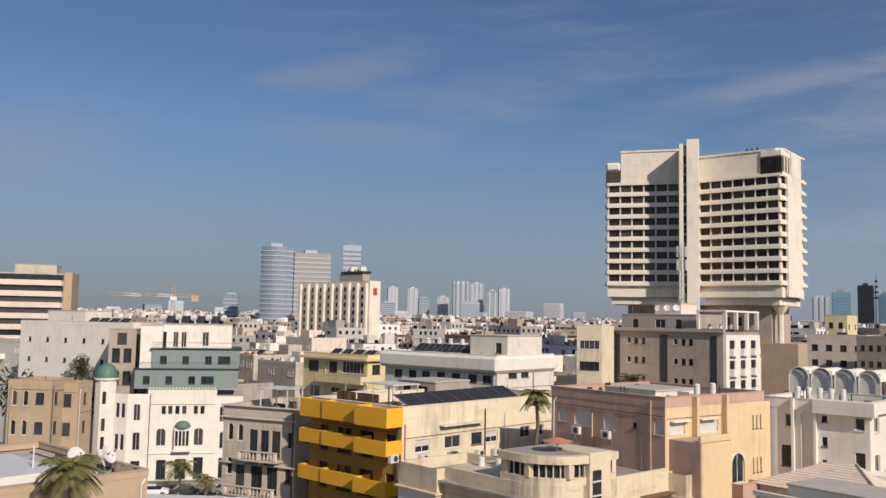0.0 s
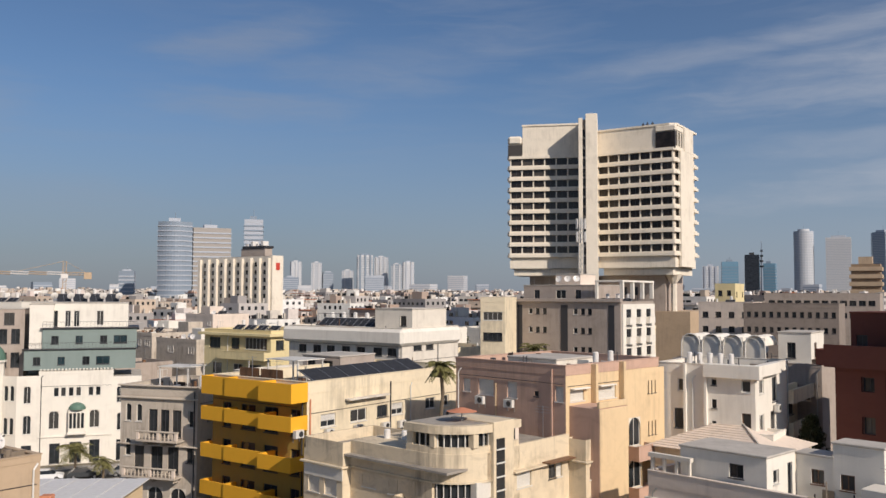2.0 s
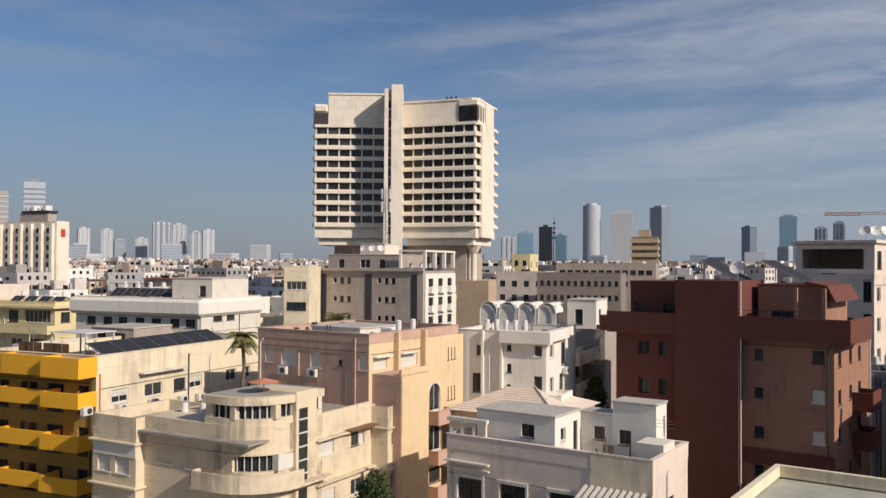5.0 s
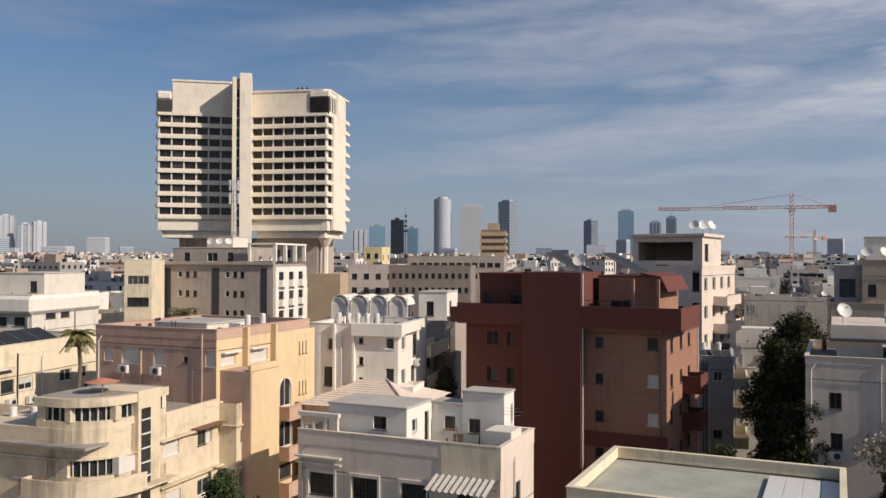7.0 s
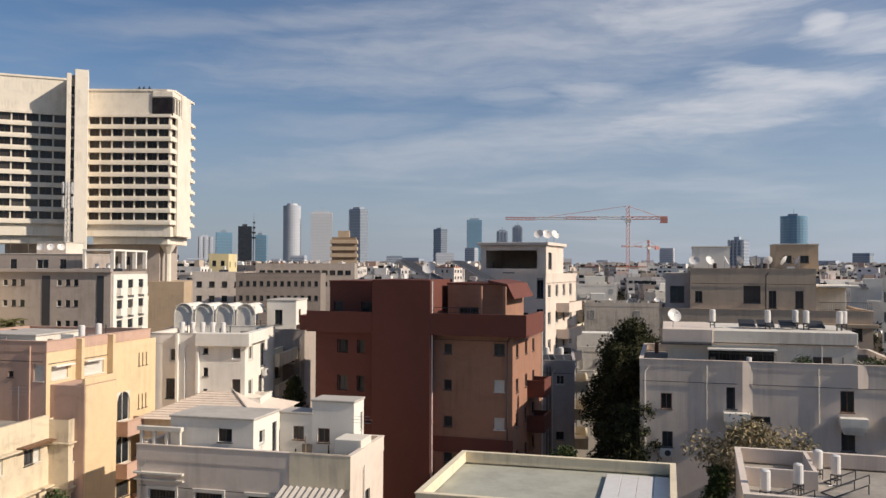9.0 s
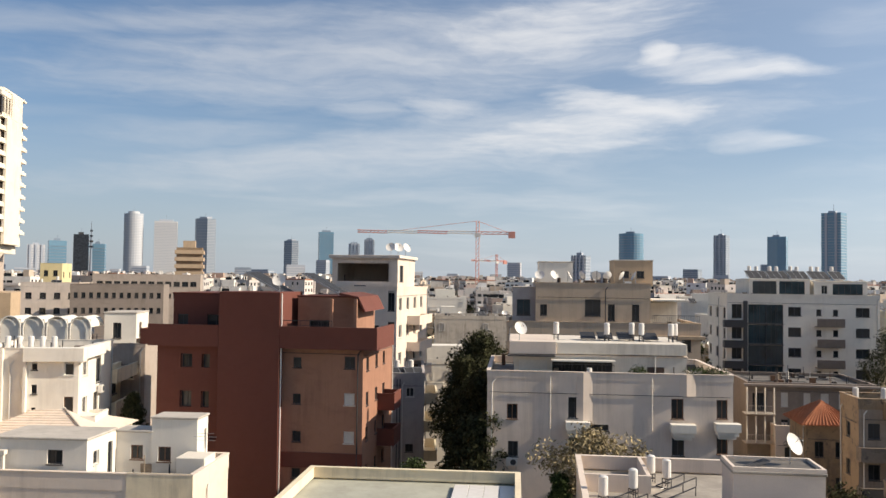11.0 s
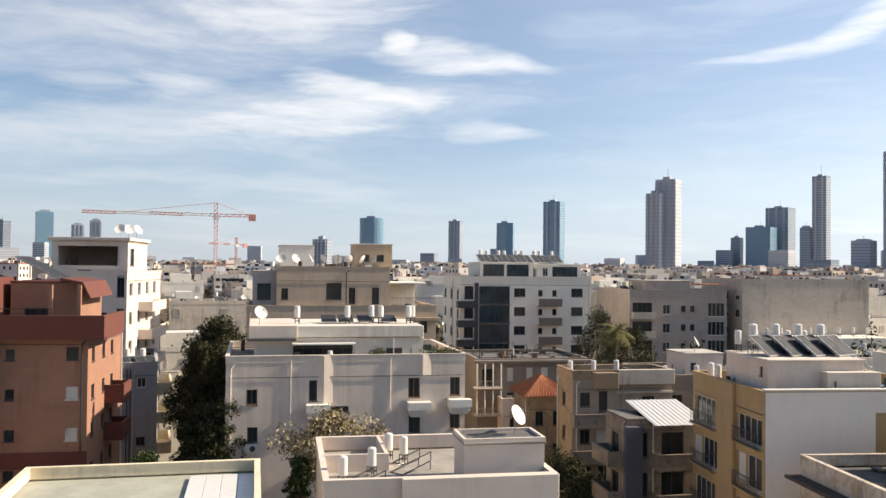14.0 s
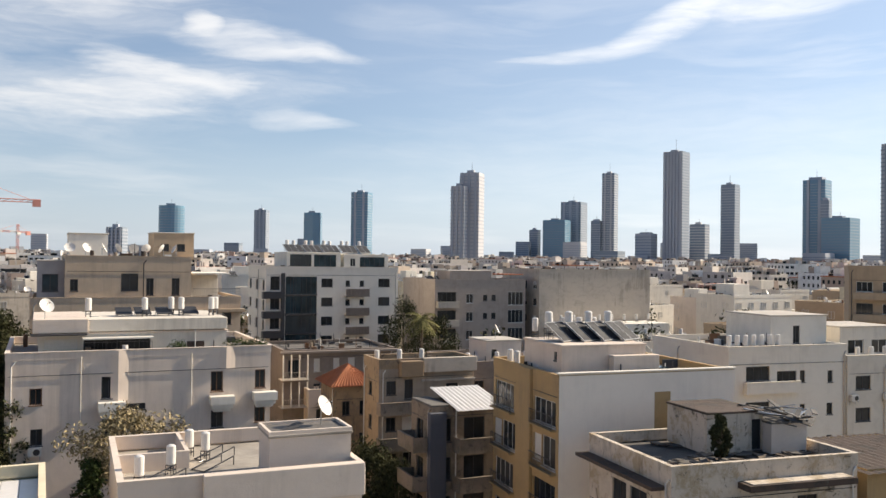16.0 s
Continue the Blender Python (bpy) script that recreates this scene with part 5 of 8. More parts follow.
def roof_room_house():
    w, d, z = 13.7, 6.2, 14.1
    b = block("terrace_house", "weathered white house with roof rooms and barred windows", -13.8, 53.5, 109, w, d, z, M["wallgrey"],
              front=[(0.9, 10.1, 1.7, 1.35, "dark"), (4.0, 10.1, 1.7, 1.35, "dark"), (7.4, 10.1, 1.8, 1.35, "dark"), (11.0, 9.2, 1.0, 2.1, "dark")], right=[(2.6, 10.2, 1.0, 1.3, "dark")], par=0.9, roof=M["roof"])
    m = side_matrix(F, w, d)
    for u, ww in ((0.9, 1.7), (4.0, 1.7), (7.4, 1.8)):
        s = Soup().box(u - 0.22, u + ww + 0.22, -0.12, -0.003, 11.5, 11.7).box(u - 0.22, u - 0.06, -0.1, -0.003, 9.9, 11.5).box(u + ww + 0.06, u + ww + 0.22, -0.1, -0.003, 9.9, 11.5).box(u - 0.22, u + ww + 0.22, -0.14, -0.003, 9.75, 9.9)
        put("window_surround", s.mesh("window_surround", M["white"]), b)
        g = Soup()
        for k in range(9):
            g.box(u + ww * k / 8 - 0.012, u + ww * k / 8 + 0.012, 0.02, 0.045, 10.1, 11.45)
        g.box(u, u + ww, 0.02, 0.045, 10.5, 10.53).box(u, u + ww, 0.02, 0.045, 11.0, 11.03)
        put("window_bars", g.mesh("window_bars", M["darkfr"]), b)
    ledge(b, m, -0.1, 3.2, 12.4, 0.3, 0.12, M["white"])
    ledge(b, m, -0.1, 3.2, 12.0, 0.2, 0.1, M["white"])
    slab(b, "recess_front", 10.0, 13.75, -0.05, 0.0, 12.2, 14.2, M["cream"], bevel=0)
    # corrugated lean-to
    s = Soup()
    for k in range(40):
        u0, u1 = 9.6 + 3.9 * k / 40, 9.6 + 3.9 * (k + 1) / 40
        z0, z1 = 0.05 * math.sin(k * 1.57), 0.05 * math.sin((k + 1) * 1.57)
        s.quad((u0, -0.06, 12.25 + z0), (u1, -0.06, 12.25 + z1), (u1, -1.7, 11.7 + z1), (u0, -1.7, 11.7 + z0))
    put("corrugated_canopy", s.mesh("corrugated_canopy", M["roofw"]), b, None, "white corrugated sheet canopy")
    for u in (9.8, 13.3):
        put("canopy_post", Soup().tube((u, -1.6, 0), (u, -1.6, 11.7), 0.05, k=6).mesh("canopy_post", M["frame"]), b)
    hut(b, 1.9, 7.4, 0.6, 4.2, 13.2, 15.75, M["bright"], M["roofw"], holes=[(F, 3.2, 14.4, 0.9, 0.8, "dark"), (R, 0.8, 14.2, 0.7, 0.8, "win"), (R, 2.6, 13.3, 0.6, 1.9, "dark")])
    hut(b, 7.4, 9.58, 4.3, 5.9, 13.2, 15.6, M["bright"], M["roofw"], "back_room", holes=[(F, 0.9, 14.0, 0.75, 0.85, "wood")])
    hut(b, 9.6, 12.4, 4.25, 6.1, 13.2, 16.45, M["bright"], M["roofw"], "stair_room", holes=[(R, 1.2, 14.6, 0.4, 1.1, "win"), (F, 0.4, 13.9, 0.8, 0.9, "wood")])
    slab(b, "parapet_block", 11.9, 13.6, 2.2, 4.1, 13.3, 14.6, M["white"])
    s = Soup()
    for k in range(4):
        s.box(0.1 + 0.85 * k, 0.28 + 0.85 * k, 0.1, 0.3, 14.1, 14.95)
    s.box(-0.05, 2.9, 0.05, 0.4, 14.95, 15.2)
    put("colonnade", s.mesh("colonnade", M["white"]), b)
    on(b, aerial, 13.0, 4.0, 13.2)
    # tiled hipped roof behind
    h = block("hipped_house", "low house with a pale hipped tile roof", -16.9, 66.6, 104, 9.0, 9, 13.6, M["cream"], front=rows(3, 1, 8, (10.4,), 1.1, 1.2, W1), par=0.06, flat=False)
    r = Soup()
    r.face([(-0.4, -0.4, 13.4), (9.4, -0.4, 13.4), (5.4, 4.5, 15.0), (3.4, 4.5, 15.0)]).face([(9.4, -0.4, 13.4), (9.4, 9.4, 13.4), (5.4, 4.5, 15.0)]).face([(9.4, 9.4, 13.4), (-0.4, 9.4, 13.4), (3.4, 4.5, 15.0), (5.4, 4.5, 15.0)]).face([(-0.4, 9.4, 13.4), (-0.4, -0.4, 13.4), (3.4, 4.5, 15.0)])
    put("hip_roof", r.mesh("hip_roof", M["wallgrey"]), h)
    for k in range(13):
        put("tile_course", Soup().box(-0.4 + 0.27 * k, 9.4 - 0.3 * k, -0.4 + 0.375 * k, -0.3 + 0.375 * k, 13.40 + 0.123 * k, 13.45 + 0.123 * k).mesh("tile_course", M["wallgrey"]), h)
    put("hip_ridge", Soup().tube((9.4, -0.4, 13.45), (5.4, 4.5, 15.05), 0.09, k=6).mesh("hip_ridge", M["roofw"]), h)


roof_room_house()

# ---- flat roof close by ----
nr = block("flat_house", "low cream house with a green-grey flat roof and white sheets", 2.4, 39.9, 110, 11.7, 9.4, 14.4, M["cream"], par=0.55, roof=M["roofg"],
           front=[(1.5, 11.6, 1.4, 1.2, "win"), (5.0, 11.6, 1.4, 1.2, "win"), (9.0, 11.6, 1.4, 1.2, "win")])
for k in range(4):
    slab(nr, "roof_sheet", 8.2 + 0.82 * k, 9.0 + 0.82 * k, 0.25, 8.3, 13.86, 13.93, M["tank"], "white insulated roof panel", bevel=0.015)
slab(nr, "drain_box", 7.6, 7.95, 0.3, 0.7, 13.76, 14.0, M["darkfr"])
slab(nr, "outer_ledge", -0.25, 11.95, -0.25, -0.035, 13.6, 13.75, M["cream"])

# ---- red brown tower house ----


def brown_house():
    w, d = 17.1, 12.0
    zb = 21.2
    front = [(2.0, 17.7, 1.0, 1.1, "dark"), (3.8, 17.7, 0.7, 1.1, "dark"), (2.0, 14.5, 1.0, 1.3, "dark"), (3.8, 14.5, 0.7, 1.3, "dark"), (2.0, 11.4, 1.0, 1.3, "dark"),
             (11.4, 17.9, 0.65, 0.8, "dark"), (15.6, 17.9, 0.85, 0.95, "dark"), (11.4, 15.0, 0.65, 0.8, "dark"), (15.6, 15.0, 0.85, 0.95, "shut"), (11.4, 12.0, 0.7, 0.85, "dark"), (15.6, 12.0, 0.85, 0.95, "shut"), (11.4, 9.1, 0.7, 0.8, "dark")]
    right = [(u, v, 0.9, 1.1, "dark") for v in (17.6, 14.8, 12.0, 9.0) for u in (1.2, 4.6, 7.6)]
    b = block("brown_house", "tall red-brown apartment house with a windowless stair slab", -4.1, 73.7, 113, w, d, 19.5, M["brick"], front=front, right=right, par=0.03, roof=M["roof"])
    wall(b, pose(-0.03, -0.26, 0), 5.42, 12.05, 19.44, [(h0[0], h0[1], h0[2], h0[3], "void") for h0 in front if h0[0] < 5], M["brown"], "wing_wall", 0.24)
    slab(b, "stair_slab", 5.4, 10.5, -0.9, 5.0, 0, 23.9, M["brown"], "windowless dark red stair tower")
    put("drainpipe", Soup().tube((10.6, -0.75, 0), (10.6, -0.75, 23.8), 0.06, k=6).mesh("drainpipe", M["frame"]), b)
    for u0, u1 in ((-0.6, 5.39), (10.51, 18.4)):
        s = Soup().box(u0, u1, -0.9, -0.65, 19.45, 21.2).box(u0, u1, -0.65, 0.3, 19.45, 19.6)
        put("terrace_band", s.mesh("terrace_band", M["brown"]), b)
    put("terrace_band", Soup().box(18.15, 18.4, -0.65, 6, 19.45, 21.2).box(17.1, 18.15, -0.65, 6, 19.45, 19.6).mesh("terrace_band", M["brown"]), b)
    slab(b, "base_band", 10.51, w + 0.05, -0.12, -0.003, 10.0, 11.2, M["brown"], bevel=0)
    slab(b, "base_band", -0.05, 5.39, -0.6, -0.003, 10.2, 12.0, M["brown"], bevel=0)
    hut(b, 11.0, 16.0, 2.2, 9, 19.5, 23.5, M["brick"], M["brown"], "penthouse", holes=[(F, 1.0, 19.7, 1.9, 1.9, "dark")])
    hut(b, 0.2, 5.4, 2.0, 9, 19.5, 23.6, M["brown"], M["brown"], "penthouse", holes=[(F, 0.4, 20.0, 0.9, 1.9, "dark"), (F, 3.0, 20.0, 1.5, 1.9, "dark")])
    s = Soup().face([(14.8, 1.0, 23.9), (16.4, 1.0, 23.6), (17.0, 1.0, 22.4), (17.0, 8.5, 22.4), (16.4, 8.5, 23.6), (14.8, 8.5, 23.9)]).face([(14.8, 1.0, 23.7), (16.3, 1.0, 23.4), (16.8, 1.0, 22.4), (17.0, 1.0, 22.4), (16.4, 1.0, 23.6), (14.8, 1.0, 23.9)])
    put("sloped_eave", s.mesh("sloped_eave", M["brown"]), b)
    for u in (14.2, 16.2):
        put("terrace_post", Soup().box(u, u + 0.25, 0.3, 0.6, 19.6, 23.4).mesh("terrace_post", M["brick"]), b)
    railing(b, pose(10.7, -0.7, 21.2), 4.0, 0.5, 0.35)
    r = side_matrix(R, w, d)
    for v in (14.0, 11.0):
        balcony(b, r, 5.5, 8.5, v, 1.5, 1.3, M["brown"])
    # rooftop collectors
    for x, y, n in ((8.0, 3.5, 3), (12.3, 5.5, 3)):
        p = tagged(new("solar_array"), "long grey solar collectors tilted on a steel frame", "solar panel", "panels on the brown house")
        p.matrix_basis = b.matrix_basis @ pose(x, y, 23.75)
        q = pose(0, 0, 0.8, 0, 28, 0)
        for k in range(n):
            put("panel", Soup().box(-2.0, 2.0, -1.0 + 1.25 * k, 0.2 + 1.25 * k, -0.04, 0.04, 0, q).mesh("panel", M["panel"]), p)
        put("panel_frame", Soup().tube((-1.6, -0.8, 0), (-1.6, -0.8, 1.6), 0.05, k=5).tube((1.5, -0.8, 0), (1.5, -0.8, 0.2), 0.05, k=5).tube((-1.6, 2.2, 0), (-1.6, 2.2, 1.6), 0.05, k=5).box(-2.0, 2.0, -1.05, -1.0, -0.06, 0.06, 0, q).mesh("panel_frame", M["metal"]), p)
    on(b, dish, 10.2, -0.2, 23.9, 0)
    # terrace shrub seat on the left edge
    balcony(b, side_matrix(L, w, d), 8.0, 11.8, 19.6, 1.8, 1.1, M["brown"])
    balcony(b, side_matrix(L, w, d), 8.0, 11.8, 10.6, 1.8, 1.1, M["brown"])


brown_house()

# ---- blue-grey house, tan block ----
bl = block("blue_house", "narrow blue-grey house with stained walls and open pipes", 15.6, 86.7, 103, 5.8, 14, 15.4, M["blue"],
           front=[(1.5, 13.0, 0.95, 0.95, "dark"), (3.9, 13.0, 0.85, 0.95, "win"), (1.5, 10.3, 0.85, 0.8, "dark"), (1.5, 7.4, 0.85, 0.8, "dark"), (3.9, 7.4, 0.8, 0.8, "dark")], right=rows(3, 1, 12, (12.0, 9.0), 1.2, 1.3, W1))
for u in (3.0, 3.3):
    put("drainpipe", Soup().tube((u, -0.07, 0), (u, -0.07, 14.8), 0.05, k=6).mesh("drainpipe", M["darkfr"]), bl)
for v in (12.3, 9.4, 6.4):
    balcony(bl, side_matrix(R, 5.8, 14), 1.0, 8.0, v, 1.4, 0.95, M["cream"])
for k in range(3):
    on(bl, solar, 1.4 + 1.5 * k, 3.0, 14.5, 20)
tb = block("tan_block", "tan stone apartment block with a wide shaded roof loggia", 12.5, 94.4, 116, 7.7, 16, 24.2, M["wallgrey"],
           front=[(5.0, 22.2, 0.75, 0.8, "dark"), (3.1, 22.2, 0.9, 1.1, "dark"), (5.0, 19.2, 0.75, 0.8, "dark"), (6.7, 21.6, 0.75, 2.2, "dark"), (6.7, 18.2, 0.75, 2.2, "dark"), (6.7, 15.0, 0.75, 2.2, "dark"), (2.0, 16.0, 1.2, 1.1, "win")],
           right=[(1.0 + 3.6 * i, v, 1.4, 1.4, "win") for i in range(4) for v in (21.6, 18.6, 15.6)], par=0.3)
hut(tb, 0.1, 7.6, 0.6, 9, 23.9, 27.2, M["wallgrey"], M["wallgrey"], "loggia", holes=[(F, 0.6, 24.8, 5.9, 2.0, "void"), (R, 1.0, 24.8, 1.6, 1.8, "dark")])
slab(tb, "loggia_roof", -0.2, 7.9, 0.2, 9.4, 27.36, 27.7, M["wallgrey"])
for v in (20.0, 17.0, 14.0):
    balcony(tb, side_matrix(R, 7.7, 16), 5.0, 12.0, v, 1.5, 0.9, M["wallgrey"])
for k in range(3):
    on(tb, dish, 6.2 + 0.6 * k, 3 + k, 27.7, 30 * k)

# ---- long grey-white house with flower balconies ----


def flower_house():
    w, d, z = 18.2, 13.0, 18.2
    front = [(1.5, 14.6, 0.8, 1.15, "wood"), (1.6, 11.8, 0.75, 1.15, "dark"), (6.1, 14.8, 1.0, 1.55, "dark"), (6.15, 12.0, 1.0, 1.6, "dark"), (7.7, 13.9, 1.4, 0.45, "dark"), (13.7, 14.9, 0.9, 1.5, "wood"), (13.75, 12.2, 0.9, 1.3, "dark"),
             (17.0, 15.0, 0.8, 1.4, "wood"), (17.0, 12.4, 0.8, 1.3, "wood"), (1.5, 8.9, 0.8, 1.1, "dark"), (6.1, 8.9, 1.0, 1.6, "dark")]
    b = block("flower_house", "grey-white apartment house with small flower balconies", 20.3, 61.8, 110, w, d, z, M["wallgrey"], front=front, left=rows(2, 2, 11, (14.5, 11.5), 0.9, 1.1, ("dark",)), par=0.5, roof=M["roof"])
    for u in (7.3, 14.9):
        put("wall_fold", Soup().prism([(u - 0.6, -0.004), (u - 0.1, -0.18), (u + 0.6, -0.004)], 14.6 if u < 8 else 16.6, 18.2).mesh("wall_fold", M["wallgrey"]), b)
    m = side_matrix(F, w, d)
    for u, v in ((6.0, 13.7), (13.7, 13.7), (16.9, 13.85)):
        s = Soup().box(u, u + 1.55, -0.75, -0.003, v, v + 0.3).box(u - 0.12, u + 1.67, -0.9, -0.003, v + 0.3, v + 0.9).box(u + 0.15, u + 1.4, -0.55, -0.003, v - 0.25, v)
        put("flower_balcony", s.mesh("flower_balcony", M["bright"]), b, None, "white stepped concrete planter balcony")
    for u, low in ((4.75, 12.8), (12.3, 14.0)):
        put("surface_pipe", Soup().tube((u, -0.05, low), (u, -0.05, 17.85), 0.035, k=5).mesh("surface_pipe", M["bright"]), b)
    place(cooler, b.matrix_basis @ pose(1.9, 0, 11.15))
    # upper storey set back
    hut(b, 2.0, 15.4, 3.0, 11.5, 17.6, 19.15, M["white"], M["wallgrey"], "upper_floor", holes=[(F, 3.0, 17.75, 4.7, 1.15, "dark"), (F, 0.4, 17.8, 2.2, 1.0, "shut")])
    slab(b, "upper_fascia", 1.6, 5.3, 2.6, 11.9, 19.3, 20.3, M["wallgrey"])
    slab(b, "upper_fascia", 5.31, 15.4, 2.75, 11.9, 19.35, 20.25, M["white"])
    put("awning", Soup().box(4.9, 9.8, 1.6, 2.95, 18.85, 18.95).mesh("awning", M["shutter"]), b)
    put("slatted_eave", Soup().box(1.5, 5.2, 1.9, 2.9, 19.16, 19.26).mesh("slatted_eave", M["darkfr"]), b)
    railing(b, pose(5.0, 1.9, 17.8), 4.7, 0.85, 0.3)
    for u, k in ((5.4, boiler), (9.5, boiler), (11.6, boiler), (12.3, boiler), (14.6, boiler), (15.0, boiler)):
        on(b, k, u, 5.0 + (u % 1.3), 20.25)
    on(b, dish, 2.4, 3.4, 20.3, 30)
    for u, wide, seed in ((11.4, 0.5, 2), (15.8, 1.1, 3), (17.2, 0.8, 4)):
        p = tagged(new("roof_plant"), "low green potted shrub on the roof parapet", "plant", "roof plants")
        p.matrix_basis = b.matrix_basis @ pose(u, 0.55, 17.6)
        put("planter", Soup().box(-wide, wide, -0.22, 0.22, 0, 0.45).mesh("planter", M["grimy"]), p)
        put("crown", crown_mesh(random.Random(seed), [(-wide * 0.6, 0, 0.7, 0.4), (0, 0, 0.8, 0.45), (wide * 0.6, 0, 0.65, 0.4)], 420, 0.09, M["leaf"]), p)
    for u in (8.0, 9.4, 11.0, 13.0):
        p = tagged(new("solar_array"), "flat dark solar collector lying low on the roof", "solar panel", "low collectors")
        p.matrix_basis = b.matrix_basis @ pose(u, 6.0, 20.3)
        put("panel", Soup().box(-0.6, 0.6, -0.9, 0.9, -0.03, 0.03, 0, pose(0, 0, 0.35, 14)).mesh("panel", M["panel"]), p)
        put("panel_stand", Soup().box(-0.55, -0.5, -0.7, -0.65, 0, 0.2).box(0.5, 0.55, -0.7, -0.65, 0, 0.2).box(-0.55, -0.5, 0.65, 0.7, 0, 0.5).box(0.5, 0.55, 0.65, 0.7, 0, 0.5).mesh("panel_stand", M["metal"]), p)
    return b


FLOWER = flower_house()

# ---- beige house behind ----
bg = block("beige_house", "plain beige apartment house with a white roof storey", 34.6, 88.5, 110, 12.5, 14, 24.9, M["beige"],
           front=[(0.5, 21.3, 0.75, 1.2, "dark"), (5.4, 21.3, 1.7, 1.8, "dark"), (7.9, 20.8, 0.75, 1.8, "dark"), (10.5, 20.8, 0.8, 1.8, "dark")], par=0.3, roof=M["roofw"])
bg2 = block("beige_annex", "beige lower wing with terraces and awnings", 31.5, 89.3, 110, 21.0, 0.2 + 12, 20.6, M["beige"], front=rows(3, 13.5, 20, (17.6, 14.6), 1.0, 1.3, ("dark",)), par=0.4)
hut(bg2, 0.6, 3.2, 1.5, 9, 20.2, 24.3, M["blue"], M["roofw"], holes=[(F, 0.5, 21.2, 1.5, 1.8, "gl")])
slab(bg2, "terrace_canopy", 15.9, 20.0, 1, 8, 23.0, 23.2, M["bright"])
slab(bg2, "terrace_room", 16.0, 19.2, 4, 9, 20.3, 22.9, M["white"])
railing(bg2, pose(15.9, 0.1, 20.6), 5.0, 0.9, 0.2)
slab(bg2, "cornice", 15.5, 21.4, -0.5, 0.0, 18.9, 19.3, M["tan"])
for k in range(8):
    on(bg, dish, 0.5 + 1.6 * k, 3.0 + (k * 1.7) % 3, 24.8, 40 * k)
hut(bg, 0.5, 4.5, 7, 13, 24.6, 27.3, M["bright"], M["roofw"])
hut(bg, 9.5, 14.0, 8, 13.5, 24.6, 27.6, M["tan"], M["roofw"], "stair_room", holes=[(F, 0.8, 25.6, 0.9, 0.8, "dark"), (F, 2.6, 25.6, 0.9, 0.8, "dark")])

# ---- roof with boilers close by ----


def boiler_roof():
    w, d, z = 11.2, 10.2, 15.0
    b = block("boiler_house", "pale rendered house with boilers on its parapet roof", 16.7, 36.4, 112, w, d, z, M["wallgrey"], par=0.7, roof=M["roof"], front=[(1.2, 11.6, 1.2, 1.1, "win"), (5.4, 11.6, 1.2, 1.1, "win")])
    slab(b, "parapet_step", 3.6, 11.25, -0.35, -0.04, 13.5, 15.06, M["wallgrey"])
    hut(b, 6.9, 11.0, 1.3, 3.9, 14.2, 16.2, M["wallgrey"], M["roof"], "stair_room")
    put("room_rim", Soup().box(6.85, 11.05, 1.25, 1.4, 16.34, 16.52).box(6.85, 11.05, 3.8, 3.95, 16.34, 16.52).box(6.85, 7.0, 1.4, 3.8, 16.34, 16.52).box(10.9, 11.05, 1.4, 3.8, 16.34, 16.52).mesh("room_rim", M["wallgrey"]), b)
    put("tar_layer", Soup().box(7.02, 10.88, 1.42, 3.78, 16.34, 16.38).mesh("tar_layer", M["tar"]), b)
    on(b, dish, 9.9, 3.0, 16.38, 45)
    put("inner_wall", Soup().box(0.25, 3.6, 5.0, 5.2, 14.2, 15.1).box(3.4, 3.6, 5.2, 9.9, 14.2, 15.1).mesh("inner_wall", M["wallgrey"]), b)
    for x, y in ((1.0, 2.2), (2.6, 4.0), (3.9, 7.6), (4.6, 6.6)):
        on(b, boiler, x, y, 14.2, x * 50)
    for x, y, t in ((2.4, 2.6, 0), (5.0, 4.4, 0), (5.4, 6.6, 0)):
        p = tagged(new("collector_frame"), "empty rusty collector frame on the roof", "metal frame", "roof frames")
        p.matrix_basis = b.matrix_basis @ pose(x, y, 14.2, 0, 0, 35)
        put("frame_side", Soup().tube((-1.0, 0, 0.04), (1.0, 0, 0.45), 0.035, k=5).tube((-1.0, 0.9, 0.04), (1.0, 0.9, 0.45), 0.035, k=5).mesh("frame_side", M["darkfr"]), p)
        put("frame_leg", Soup().tube((1.0, 0, 0), (1.0, 0, 0.45), 0.03, k=5).tube((1.0, 0.9, 0), (1.0, 0.9, 0.45), 0.03, k=5).tube((-1.0, 0, 0.04), (-1.0, 0.9, 0.04), 0.03, k=5).mesh("frame_leg", M["darkfr"]), p)
    p = tagged(new("cable_coil"), "tangle of dark pipes lying on the roof", "pipes")
    p.matrix_basis = b.matrix_basis @ pose(8.2, 2.6, 16.38)
    for k in range(4):
        put("pipe", Soup().tube((-0.9 + 0.2 * k, -1.0, 0.06), (0.6, 0.9 - 0.4 * k, 0.12 + 0.05 * k), 0.04, k=5).mesh("pipe", M["darkfr"]), p)


boiler_roof()

# ---- modern white block with a glass bay ----


